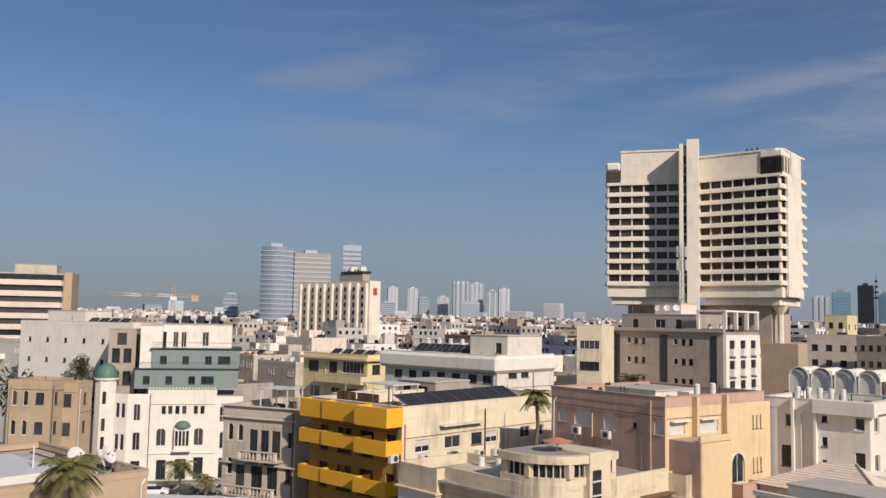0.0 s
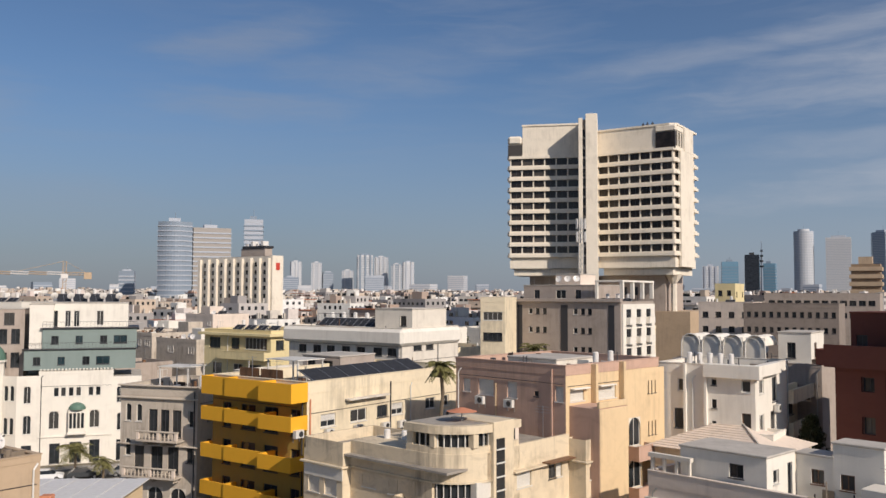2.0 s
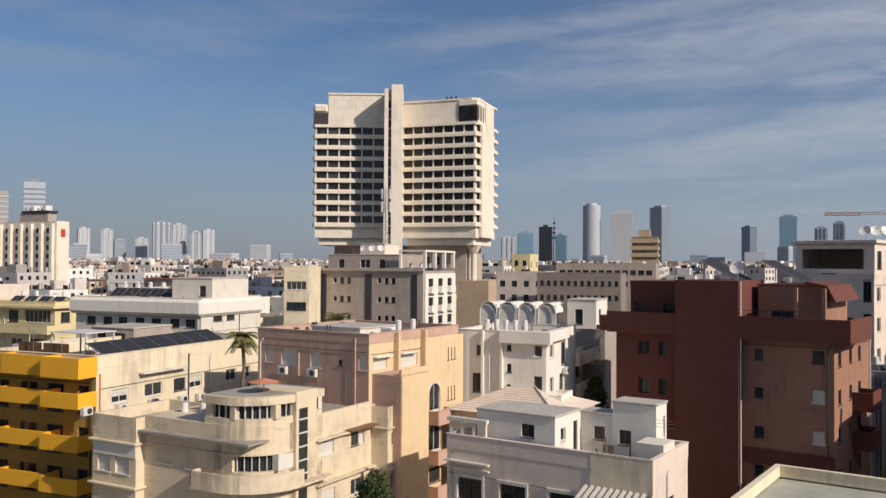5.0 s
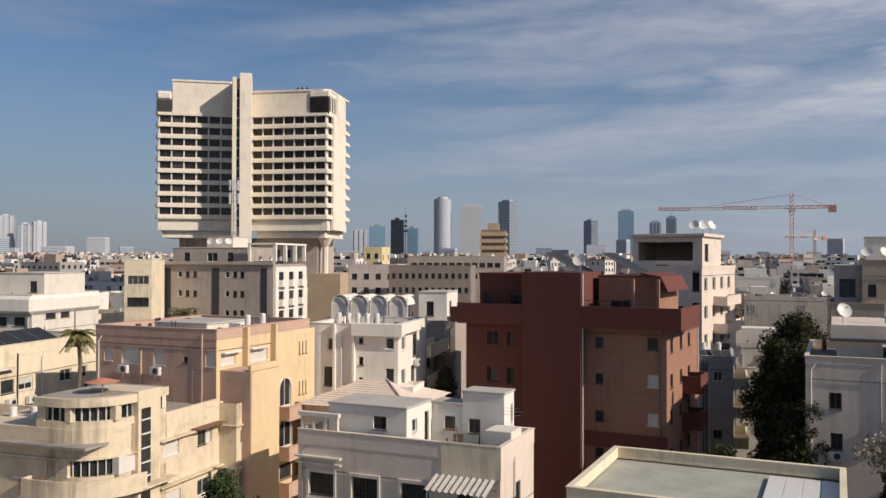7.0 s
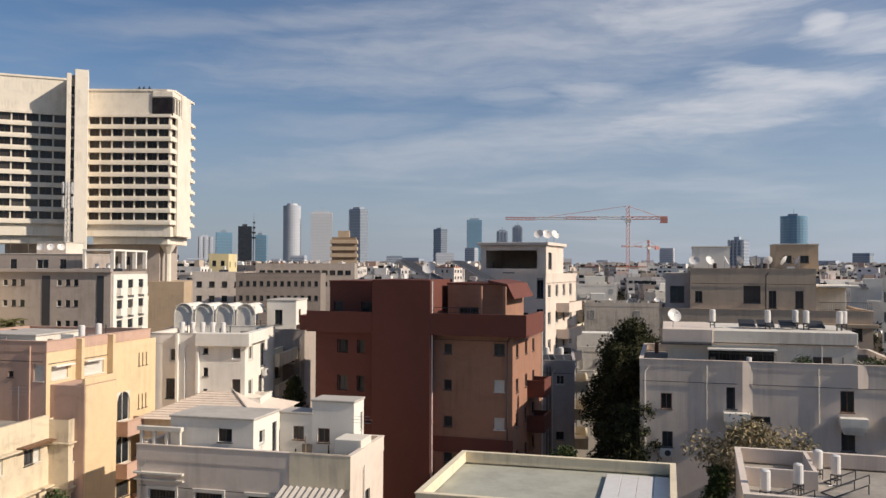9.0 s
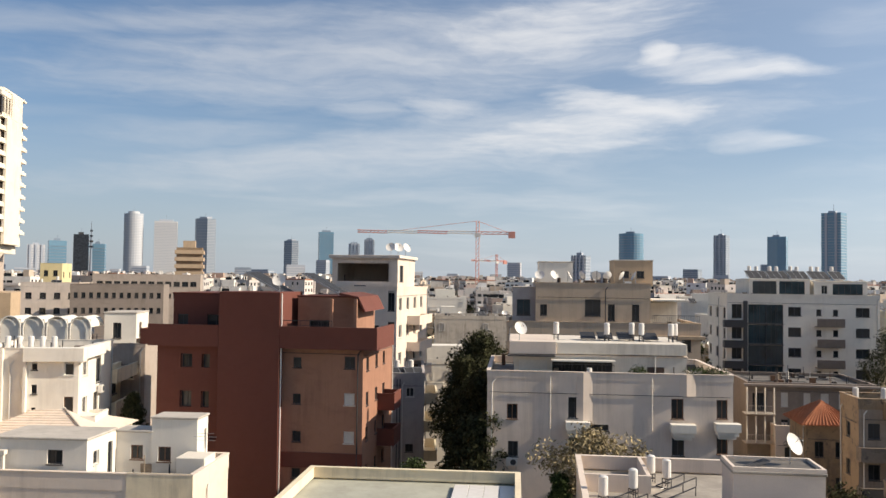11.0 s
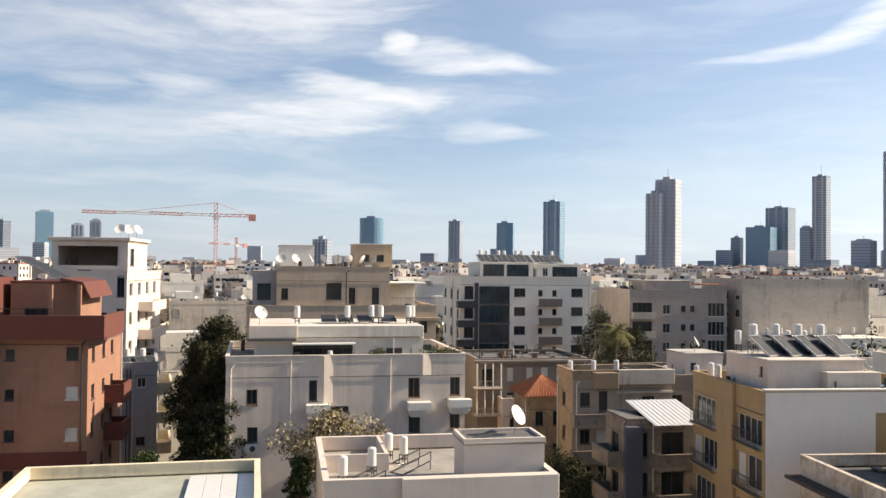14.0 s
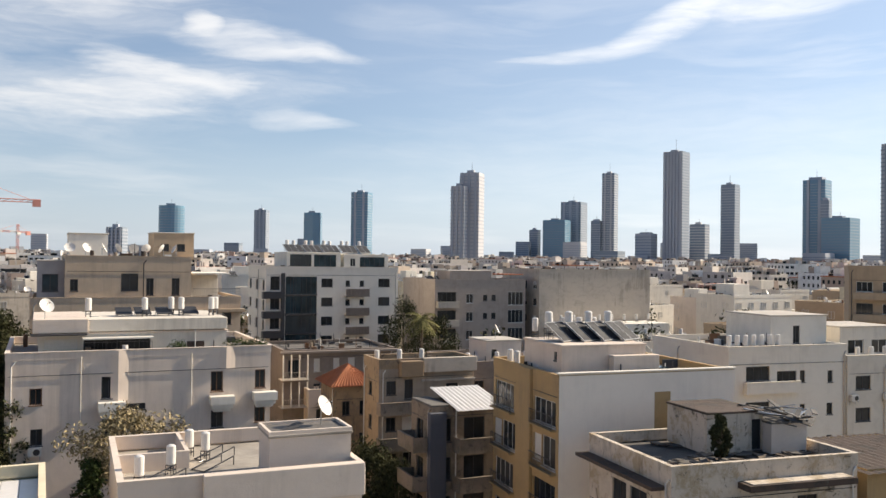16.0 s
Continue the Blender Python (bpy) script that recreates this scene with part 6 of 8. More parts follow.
def modern_block():
    w, d, z = 21.2, 14.0, 23.6
    front = []
    for v in (20.5, 17.55, 14.6, 11.65, 8.7, 5.7):
        front += [(8.6, v, 1.8, 1.3, "dark"), (12.5, v + 0.1, 0.7, 0.9, "dark"), (14.8, v + 0.1, 0.7, 0.9, "dark"), (17.9, v, 1.9, 1.3, "dark")]
        front += [(3.0, v - 1.15, 4.9, 2.75, "gl"), (0.7, v - 0.4, 1.4, 2.0, "dark")]
    b = block("modern_block", "modern white apartment block with a dark glass bay", 72.5, 109.3, 112, w, d, z, M["bright"], front=front, left=rows(3, 1, 13, (20, 17, 14, 11), 1.6, 1.5, ("dark",)), par=0.4, roof=M["roofw"])
    m = side_matrix(F, w, d)
    slab(b, "bay_frame", 2.3, 2.9, -0.25, -0.003, 3, 22.6, M["darkfr"])
    for v in (19.0, 16.05, 13.1, 10.15, 7.2):
        s = Soup().box(12.3, 16.1, -1.1, -1.0, v, v + 1.2).box(12.3, 16.1, -1.0, -0.003, v, v + 0.12)
        for k in range(16):
            s.box(12.3 + 0.245 * k, 12.38 + 0.245 * k, -1.16, -1.1, v, v + 1.25)
        put("balcony", s.mesh("balcony", M["dingy"]), b)
        balcony(b, m, -0.6, 2.3, v - 0.1, 1.3, 0.9, M["darkfr"])
        slab(b, "floor_band", 2.9, 8.0, -0.12, -0.003, v + 0.18, v + 0.36, M["darkfr"])
        for u in (4.2, 5.5, 6.8):
            slab(b, "mullion", u, u + 0.07, -0.05, -0.004, v + 0.4, v + 3.0, M["darkfr"], bevel=0)
    hut(b, 3.6, 12.2, 2, 11, 23.2, 25.7, M["bright"], M["bright"], "penthouse", holes=[(F, 0.5, 23.3, 3.4, 2.2, "gl"), (F, 4.3, 23.3, 3.6, 2.2, "gl")])
    hut(b, 12.8, 20.2, 2, 11, 23.2, 25.5, M["bright"], M["bright"], "penthouse", holes=[(F, 1.0, 23.7, 0.9, 1.3, "win"), (F, 2.6, 23.6, 4.2, 1.6, "gl")])
    for k in range(9):
        on(b, solar, 4.5 + 1.5 * k, 6 + (k % 2) * 2, 25.8, 15)


modern_block()

# ---- old house with a porch, red roof cottage, street fronts ----


def street_side():
    b = block("porch_house", "old grey house with shuttered windows and a columned porch", 60.4, 87.0, 112, 14.3, 12, 13.6, M["dingy"],
              front=[(3.8, 10.9, 0.8, 1.6, "shut"), (6.3, 10.9, 0.8, 1.6, "shut"), (8.2, 10.9, 0.9, 1.6, "shut"), (10.2, 10.9, 0.9, 1.6, "shut"), (12.2, 10.9, 0.8, 1.6, "shut"), (3.8, 7.6, 0.8, 1.8, "dark"), (6.3, 7.6, 1.0, 1.8, "dark"), (9.4, 7.6, 0.9, 1.8, "dark"), (12.0, 7.6, 0.9, 1.8, "win"), (0.6, 10.4, 1.6, 2.0, "dark")], par=0.25, roof=M["tar"])
    slab(b, "cornice", -0.5, 14.7, -0.7, -0.003, 13.2, 13.5, M["dingy"])
    for v in (6.8, 10.1):
        slab(b, "porch_floor", -0.6, 2.8, -1.8, -0.003, v, v + 0.15, M["stone"])
        for u in (-0.4, 0.6, 1.6, 2.6):
            put("column", Soup().tube((u, -1.65, v + 0.15), (u, -1.65, v + 3.1), 0.11, 0.09, 8).mesh("column", M["white"]), b)
        railing(b, pose(-0.5, -1.7, v + 0.15), 3.2, 0.9, 0.2, mat=M["stone"])
    wl = block("low_white_house", "white ground-floor house beside the car park", 62.0, 84.0, 112, 10, 2.5, 9.0, M["wallgrey"], front=rows(4, 1, 9, (5.0, 2.0), 1.0, 1.6, ("dark",)), par=0.3)
    b = block("red_roof_house", "ochre cottage with a terracotta tiled hip roof", 52.4, 66.7, 112, 4.2, 5, 12.4, M["ochrep"], front=[(0.8, 9.4, 0.8, 1.4, "dark"), (2.6, 9.4, 0.8, 1.4, "dark"), (0.8, 6.2, 0.8, 1.4, "dark"), (2.6, 6.2, 0.8, 1.4, "dark")], left=rows(2, 0.8, 4.2, (9.4, 6.2), 0.8, 1.4, ("dark",)), par=0.05, flat=False)
    r = Soup()
    A, B_, C, D_, P, Q = (-0.5, -0.5, 12.3), (4.7, -0.5, 12.3), (4.7, 5.5, 12.3), (-0.5, 5.5, 12.3), (2.1, 2.2, 14.2), (2.1, 2.8, 14.2)
    r.face([A, B_, P]).face([B_, C, Q, P]).face([C, D_, Q]).face([D_, A, P, Q])
    put("hip_roof", r.mesh("hip_roof", M["tile"]), b)
    for k in range(17):
        t = k / 16
        for e0, e1 in (((-0.5, -0.5 + 6 * t, 12.36), (2.1, 2.2 + 0.6 * t, 14.24)), ((4.7, -0.5 + 6 * t, 12.36), (2.1, 2.2 + 0.6 * t, 14.24)), ((-0.5 + 5.2 * t, -0.5, 12.36), (2.1, 2.2, 14.24))):
            put("tile_course", Soup().tube(e0, e1, 0.075, 0.03, k=5).mesh("tile_course", M["tile"]), b)
    b = block("ochre_flats", "shabby ochre apartment house with cracked bands and balconies", 49.2, 56.4, 112, 9.2, 4.2, 16.1, M["ochrep"],
              front=[(0.7, 13.0, 0.9, 1.2, "dark"), (2.4, 12.6, 0.8, 1.7, "dark"), (6.4, 12.8, 1.2, 1.0, "dark"), (0.7, 9.8, 0.9, 1.2, "dark"), (2.2, 9.4, 1.5, 1.6, "shut"), (6.4, 9.8, 1.2, 1.1, "dark"), (0.8, 6.6, 0.9, 1.2, "dark"), (2.3, 6.4, 1.3, 1.5, "win"), (6.4, 6.6, 1.2, 1.1, "dark")],
              left=[(1.4, v, 0.9, 1.2, "dark") for v in (12.8, 9.8, 6.6)], roof=M["tar"], face=M["aged"])
    m = side_matrix(F, 9.2, 12)
    slab(b, "plain_wall", 4.0, 9.25, -0.5, -0.003, 14.9, 16.2, M["stone"])
    slab(b, "bay_wall", 1.8, 3.9, -0.8, -0.003, 14.6, 16.0, M["rust"])
    for v in (11.5, 8.4, 5.4):
        balcony(b, m, -0.2, 3.9, v, 1.1, 0.95, M["grimy"])
        ledge(b, m, 4.0, 9.2, v + 2.6, 0.25, 0.15, M["stone"])
    for k in range(3):
        on(b, boiler, 0.8 + 2.2 * k, 3, 15.2)
    # house further along the street, with a white roof room
    b = block("roof_flats", "weathered beige house with a rooftop stair room", 59.5, 55.5, 112, 9, 10, 15.2, M["dingy"], front=rows(3, 0.8, 8.2, (12.2, 9.2), 1.0, 1.2, ("dark",)))
    hut(b, 3.5, 7.5, 3, 7, 14.4, 16.8, M["wallgrey"], holes=[(F, 0.6, 15.2, 0.6, 0.8, "dark")])
    on(b, dish, 5, 4, 16.95, 60)
    for k in range(3):
        on(b, boiler, 1 + 3.2 * k, 2, 14.4)
    # sheet-roofed balcony flats
    b = block("balcony_flats", "grimy grey flats with rounded balconies under a white sheet roof", 46.3, 46.9, 112, 5.6, 4.2, 13.6, M["grimy"],
              front=[(0.5, v, 1.2, 1.8, "dark") for v in (10.8, 7.8, 4.8)] + [(2.8, v, 1.8, 1.8, "dark") for v in (10.8, 7.8, 4.8)], left=[(1.2, v, 1.4, 1.7, "dark") for v in (10.6, 7.6, 4.6)], par=0.05, flat=False)
    s = Soup()
    for k in range(22):
        u = 1.6 + 4.4 * k / 22
        s.quad((u, -1.6, 13.4 + 0.06 * (k % 2)), (u + 0.2, -1.6, 13.4 + 0.06 * ((k + 1) % 2)), (u + 0.2, 4.2, 14.4 + 0.06 * ((k + 1) % 2)), (u, 4.2, 14.4 + 0.06 * (k % 2)))
    put("sheet_roof", s.mesh("sheet_roof", M["tank"]), b, None, "white corrugated sheet roof")
    slab(b, "back_roof", 0, 1.55, 0, 4.2, 13.5, 13.7, M["tar"])
    m, l = side_matrix(F, 5.6, 4.2), side_matrix(L, 5.6, 4.2)
    for v in (10.2, 7.2, 4.2):
        balcony(b, m, 1.8, 6.0, v, 1.5, 1.0, M["grimy"])
        balcony(b, l, 0.6, 4.0, v, 1.4, 1.0, M["grimy"])
        slab(b, "corner_pier", -0.25, 1.1, -0.5, 0.1, v - 0.2 if v > 5 else 0, v + 2.95, M["navy"])
    # garden wall along the street
    g = tagged(new("garden_wall"), "low pale garden wall along the narrow street", "wall")
    g.matrix_basis = pose(53.5, 55.5, 0, 0, 0, -22)
    for k in range(7):
        # the yard's shade is put into the panels as a darker render
        put("wall_panel", Soup().box(0, 0.2, -14 + 4 * k, -10.1 + 4 * k, 0, 1.9 - 0.1 * (k % 2)).box(-0.05, 0.25, -14 + 4 * k, -13.7 + 4 * k, 0, 2.1).mesh("wall_panel", M["dingy"]), g)


street_side()

# ---- yellow-beige flats with the blank white wall ----


def blank_wall_flats():
    w, d, z = 13.6, 10.9, 17.5
    left = [(0.4, 14.0, 3.4, 1.9, "win"), (4.4, 14.2, 1.4, 1.7, "win"), (7.2, 14.0, 3.3, 1.7, "win"), (0.2, 11.1, 1.4, 1.9, "shut"), (1.7, 11.1, 2.5, 2.0, "win"), (4.3, 11.3, 1.2, 1.7, "shut"), (7.2, 11.4, 1.2, 1.8, "shut"), (8.5, 11.2, 2.0, 2.1, "win"),
            (0.4, 8.2, 3.4, 1.9, "win"), (4.5, 8.5, 1.3, 1.7, "win"), (7.2, 8.2, 3.3, 2.0, "dark"), (0.4, 5.2, 3.4, 1.9, "win"), (7.2, 5.2, 3.3, 2.0, "dark")]
    b = block("blank_wall_flats", "ochre fronted flats with a large blank white side wall", 44.8, 33.6, 116, w, d, z, M["ochre"], left=left, par=0.6, roof=M["roof"])
    # white gable in front with the niche
    wall(b, pose(0.0, -0.05, 0), w + 0.1, 0, z + 0.1, [(7.2, 13.2, 1.3, 3.0, "void")], M["gable"], "gable_wall", 0.7)
    put("niche", Soup().box(7.2, 8.5, 0.65, 0.7, 13.2, 16.2, 0).mesh("niche", M["pink"]), b)
    put("niche_window", Soup().box(7.6, 8.1, 0.6, 0.645, 15.0, 15.6).mesh("niche_window", M["glass"]), b)
    slab(b, "niche_sill", 7.1, 8.6, -0.25, -0.055, 13.1, 13.2, M["stone"])
    slab(b, "wall_coping", -0.1, w + 0.2, -0.12, 0.3, z + 0.1, z + 0.2, M["bright"])
    l = side_matrix(L, w, d)
    for u0, ln in ((0.3, 3.7), (7.1, 3.5)):
        for v in (13.9, 11.0, 8.1, 5.1):
            railing(b, l @ pose(u0, -0.35, v), ln, 0.95, 0.16)
            ledge(b, l, u0, u0 + ln, v - 0.1, 0.45, 0.1, M["ochre"], "balcony_floor")
    slab(b, "pier", -0.25, -0.003, 3.9, 6.3, 0, 17.5, M["ochre"])
    hut(b, 1.0, 7.5, 1.6, 7.5, 16.8, 19.2, M["wallgrey"], M["wallgrey"], "roof_flat", holes=[(L, 4.8, 18.2, 0.4, 0.6, "dark"), (F, 4.7, 17.7, 1.2, 0.6, "win")])
    slab(b, "ledge_room", 4.6, 8.2, 0.9, 1.6, 16.8, 18.6, M["wallgrey"])
    put("roof_table", Soup().box(9.6, 10.4, 3, 3.8, 16.95, 17.4).mesh("roof_table", M["bluegl"]), b)
    for k in range(4):
        on(b, solar, 1.8 + 1.6 * k, 5.2, 19.35, 25)
    for k in range(5):
        on(b, boiler, 1.4 + 1.2 * k, 6.6, 19.35)
    for k in range(2):
        on(b, boiler, 0.7, 8.2 + 1.2 * k, 16.8)


blank_wall_flats()

# ---- crumbling house ----


def ruin_house():
    w, d, z = 12.4, 9.1, 14.1
    b = block("derelict_house", "derelict house with peeling walls and a burnt flat roof", 40.9, 23.2, 117, w, d, z, M["ruin"], par=0.6, roof=M["tar"],
              front=[(1.0, 10.4, 1.1, 1.4, "dark"), (5.8, 10.6, 1.6, 1.3, "dark"), (8.2, 10.6, 1.4, 1.4, "dark")], left=[(2.9, 10.5, 1.6, 1.6, "dark"), (4.9, 10.5, 1.8, 1.6, "dark")])
    ledge(b, side_matrix(L, w, d), -0.2, 8.6, 12.75, 0.9, 0.2, M["rotten"], "broken_canopy")
    ledge(b, side_matrix(F, w, d), 4.2, 11.4, 12.7, 1.1, 0.35, M["rotten"], "broken_canopy")
    slab(b, "canopy_top", 4.5, 11.2, -0.95, -0.003, 13.06, 13.1, M["ruin"], bevel=0)
    hut(b, 5.2, 9.2, 4.2, 8.4, 13.5, 15.9, M["ruin"], M["rotten"], "roof_room", holes=[(F, 3.2, 13.6, 0.7, 1.9, "dark")])
    hut(b, 9.2, 11.8, 3.4, 8.0, 13.5, 15.3, M["wallgrey"], M["tar"], "shed")
    rnd = random.Random(5)
    for k in range(26):
        q = pose(9.0 + rnd.random() * 4.2, 2.2 + rnd.random() * 4.5, 15.5 + rnd.random() * 0.5, rnd.uniform(-16, 16), rnd.uniform(-16, 16), rnd.uniform(0, 180))
        put("loose_board", Soup().box(-0.9, 0.9, -0.15, 0.15, -0.03, 0.03, 0, q).mesh("loose_board", M["tar"] if k % 5 else M["metal"]), b)
    debris = Soup()
    for k in range(90):
        q = pose(rnd.uniform(0.9, 11.6), rnd.uniform(0.9, 4.6) if k % 3 else rnd.uniform(0.9, 8.2), 13.46 + rnd.random() * 0.12, rnd.uniform(-8, 8), rnd.uniform(-8, 8), rnd.uniform(0, 180))
        e, t = rnd.uniform(0.2, 0.7), rnd.uniform(0.1, 0.35)
        debris.box(-e, e, -t, t, -0.03, 0.03, rnd.choice((0, 0, 1, 2)), q)
    tagged(put("burnt_debris", debris.mesh("burnt_debris", [M["tar"], M["rotten"], M["grimy"]]), b, None, "charred boards and torn roofing felt"), kind="stuff")
    put("fallen_pole", Soup().tube((8.0, 4.5, 16.1), (10.2, 3.6, 15.7), 0.07, k=6).mesh("fallen_pole", M["tank"]), b)
    # shed roof next door
    h = block("brown_shed", "low shed with a brown sheet roof", 52.5, 17.2, 117, 9, 8, 13.2, M["ochre"], front=rows(2, 1, 8, (10.2,), 1.2, 1.2, ("dark",)), par=0.05, flat=False)
    s = Soup()
    for k in range(30):
        u = -0.4 + 9.8 * k / 30
        s.quad((u, -0.6, 13.0 + 0.07 * (k % 2)), (u + 9.8 / 30, -0.6, 13.0 + 0.07 * ((k + 1) % 2)), (u + 9.8 / 30, 8.4, 13.1 + 0.07 * ((k + 1) % 2)), (u, 8.4, 13.1 + 0.07 * (k % 2)))
    put("sheet_roof", s.mesh("sheet_roof", M["rotten"]), h)


ruin_house()

# ---- white flats behind, and the big pair ----


def right_group():
    b = block("white_flats", "white flat-roofed apartment house with loggias", 71.8, 35.2, 116, 13.4, 12, 17.5, M["bright"],
              front=[(1.9, 14.4, 2.6, 1.3, "dark"), (5.3, 14.2, 2.2, 1.0, "dark"), (7.9, 14.1, 0.6, 1.1, "dark"), (11.1, 14.0, 0.6, 1.1, "dark"), (1.9, 11.2, 2.6, 1.3, "dark"), (7.9, 11.0, 0.6, 1.1, "dark"), (11.0, 11.0, 0.7, 1.1, "dark"), (7.9, 8.0, 0.6, 1.1, "dark"), (11.0, 8.0, 0.7, 1.1, "dark")],
              left=rows(3, 1, 11, (14, 11), 1.2, 1.2, W1), par=0.5, roof=M["roofw"])
    for v in (13.4, 10.3):
        balcony(b, side_matrix(F, 13.4, 12), 1.6, 7.6, v, 0.5, 0.9, M["bright"])
    hut(b, 6.7, 13.3, 2.5, 9, 17.0, 20.0, M["bright"], M["roofw"], holes=[(F, 2.6, 17.4, 0.8, 1.7, "dark")])
    for k in range(7):
        on(b, boiler, 0.8 + 0.9 * k, 1.0, 17.0)
    b = block("pale_flats", "pale apartment house with shutters and an ochre ground floor", 83.6, 29.2, 116, 12, 12, 16.4, M["white"], front=rows(3, 1, 11, (13.2, 10.2), 1.8, 1.3, ("half", "dark", "win")) + rows(3, 1, 11, (6.8,), 1.6, 1.6, ("wood",)), roof=M["roofw"])
    hut(b, 2, 9, 3, 9, 15.6, 18.8, M["white"], holes=[(F, 1, 16.2, 2, 1.4, "win"), (F, 4, 16.2, 2, 1.4, "win")])
    for k in range(3):
        place(cooler, b.matrix_basis @ pose(0.6 + 4 * k, 0, 12.2))
    for k in range(6):
        on(b, boiler, 1 + 1.7 * k, 1.5, 15.6)
    b = block("lilac_house", "pale lilac house crowded with rooftop boilers", 72.5, 49.0, 116, 16, 12, 15.5, M["white"], front=rows(6, 1, 15, (12.4, 9.4), 0.9, 1.5, ("dark", "win")), roof=M["roofw"])
    for k in range(10):
        on(b, (solar, boiler)[k % 2], 1.5 + 1.45 * k, 3 + (k % 3) * 2.4, 14.7, 20)
    b = block("big_flats", "big cream apartment house with a plain windowless gable", 117.8, 92.8, 112, 23.5, 14, 23.5, M["stone"], par=0.4, left=rows(4, 1, 13, (20, 17, 14), 1.4, 1.4, W1))
    slab(b, "white_shed", 2.0, 22.5, -7, -0.5, 0, 14.2, M["bright"])
    for k in range(8):
        on(b, boiler, 2 + 2.6 * k, -4, 14.2)
    front = []
    for v in (18.0, 14.9, 11.8, 8.7):
        front += [(0.5, v - 0.4, 3.4, 1.9, "dark"), (5.8, v - 0.4, 1.3, 1.6, "win"), (9.0, v, 0.8, 1.0, "dark"), (10.6, v, 0.8, 1.0, "dark"), (13.8, v - 0.8, 3.0, 2.3, "win")]
    b = block("grey_flats", "grey apartment house with wide windows and loggias", 100.4, 101.2, 112, 17.2, 15, 21.6, M["grey"], front=front, par=0.8)
    for v in (17.0, 13.9, 10.8):
        balcony(b, side_matrix(F, 17.2, 15), 0.2, 4.1, v, 1.0, 0.9, M["stone"])
    hut(b, 4, 12, 3, 10, 20.8, 23.0, M["grey"])
    slab(b, "red_canopy", 13.2, 17.0, 0.5, 5, 22.4, 22.6, M["tile"])
    for k in range(6):
        on(b, solar, 2 + 2.2 * k, 9, 20.8, 20)


right_group()

# ---- left edge: low roofs and tan flats ----


def left_group():
    b = block("low_tan_house", "low tan house with a white membrane roof", -41.4, 21.2, 8, 9.2, 14, 16.5, M["tan"], front=[(3.2, 14.3, 0.7, 0.5, "dark"), (1.2, 13.6, 0.9, 1.0, "dark"), (6.0, 13.6, 0.9, 1.0, "dark")], right=[(1.5, 13.4, 0.9, 1.1, "dark"), (4.5, 13.4, 0.9, 1.1, "dark")], par=0.35, roof=M["roofw"])
    on(b, dish, 7.2, 2.0, 16.1, 60)
    on(b, dish, 8.2, 3.0, 16.1, 30)
    on(b, dish, 6.6, 3.4, 16.1, 10)
    slab(b, "roof_sheet", 0.6, 5.4, 1.6, 9, 16.1, 16.7, M["tank"])
    h = block("sheet_house", "low house with a white ribbed sheet roof", -42.9, 28.5, 60, 6.6, 7, 13.55, M["salmon"], par=0.05, flat=False, front=rows(2, 1, 6, (11.0,), 1.1, 1.1, W1))
    for k in range(10):
        slab(h, "roof_sheet", -0.3 + 0.72 * k, 0.40 + 0.72 * k, -0.4, 7.4, 13.6 + 0.02 * (k % 2), 13.68 + 0.02 * (k % 2), M["tank"], bevel=0.01)
    slab(h, "chimney", 3.2, 3.8, 0.4, 1.0, 13.64, 14.25, M["orange"])
    b = block("tan_flats", "tan apartment house with arched loggias", -116.4, 64.4, 60, 6.2, 6, 15.7, M["tan"], front=[(0.6, v, 0.7, 2.0, "arch") for v in (12.2, 8.2, 4.2)] + [(2.2, v, 0.7, 2.0, "arch") for v in (12.2, 8.2, 4.2)] + [(4.0, v, 1.2, 1.6, "dark") for v in (12.4, 8.4, 4.4)], right=rows(3, 1, 9, (12.3, 8.3), 0.9, 1.7, ("dark",)))
    b = block("tan_flats", "tan apartment house with arched loggias", -113.8, 69.8, 60, 3.4, 4, 15.2, M["tan"], front=[(1.2, v, 1.2, 1.8, "dark") for v in (11.8, 7.8, 4.0)], right=rows(1, 1, 3, (12.0, 8.0), 0.9, 1.7, ("dark",)))
    b = block("white_school", "long white house with two rows of small windows", -146.2, 82.5, 80, 26, 12, 23.6, M["bright"], front=rows(6, 2, 24, (20.0, 16.6, 13.2), 0.7, 0.8, ("dark",)), par=0.6, roof=M["roofw"])
    hut(b, 3, 12, 3, 9, 23.0, 25.4, M["white"])
    for k in range(4):
        on(b, solar, 13 + 2.4 * k, 5, 23.0)


left_group()


# ---- further blocks in the middle distance ----
mb = block("yellow_villa", "small lemon yellow house above the roofs", -35.4, 196.7, 95, 4.4, 8, 27.6, M["lemon"], front=[(0.7, 24.9, 0.9, 1.2, "dark"), (2.6, 24.9, 0.9, 1.2, "dark"), (0.7, 21.9, 0.9, 1.2, "dark"), (2.6, 21.9, 0.9, 1.2, "dark")], right=rows(2, 1, 7, (24.6, 21.6), 1.0, 1.2, ("dark",)))
mb = block("pale_terrace", "pale flat-roofed house with a roof terrace", -36.5, 184.0, 95, 11.0, 8, 23.6, M["wallgrey"], front=rows(4, 0.8, 10, (20.4, 17.4), 1.2, 1.2, ("dark",)))
on(mb, boiler, 3, 3, 22.8)
on(mb, solar, 6, 3, 22.8)
mb = block("long_brown_block", "long brown concrete block with rows of small arches", -25.1, 168.0, 92, 16.3, 12, 23.5, M["dingy"], front=rows(12, 0.6, 15.8, (21.0, 18.2), 0.7, 1.0, ("dark",)), roof=M["roof"])
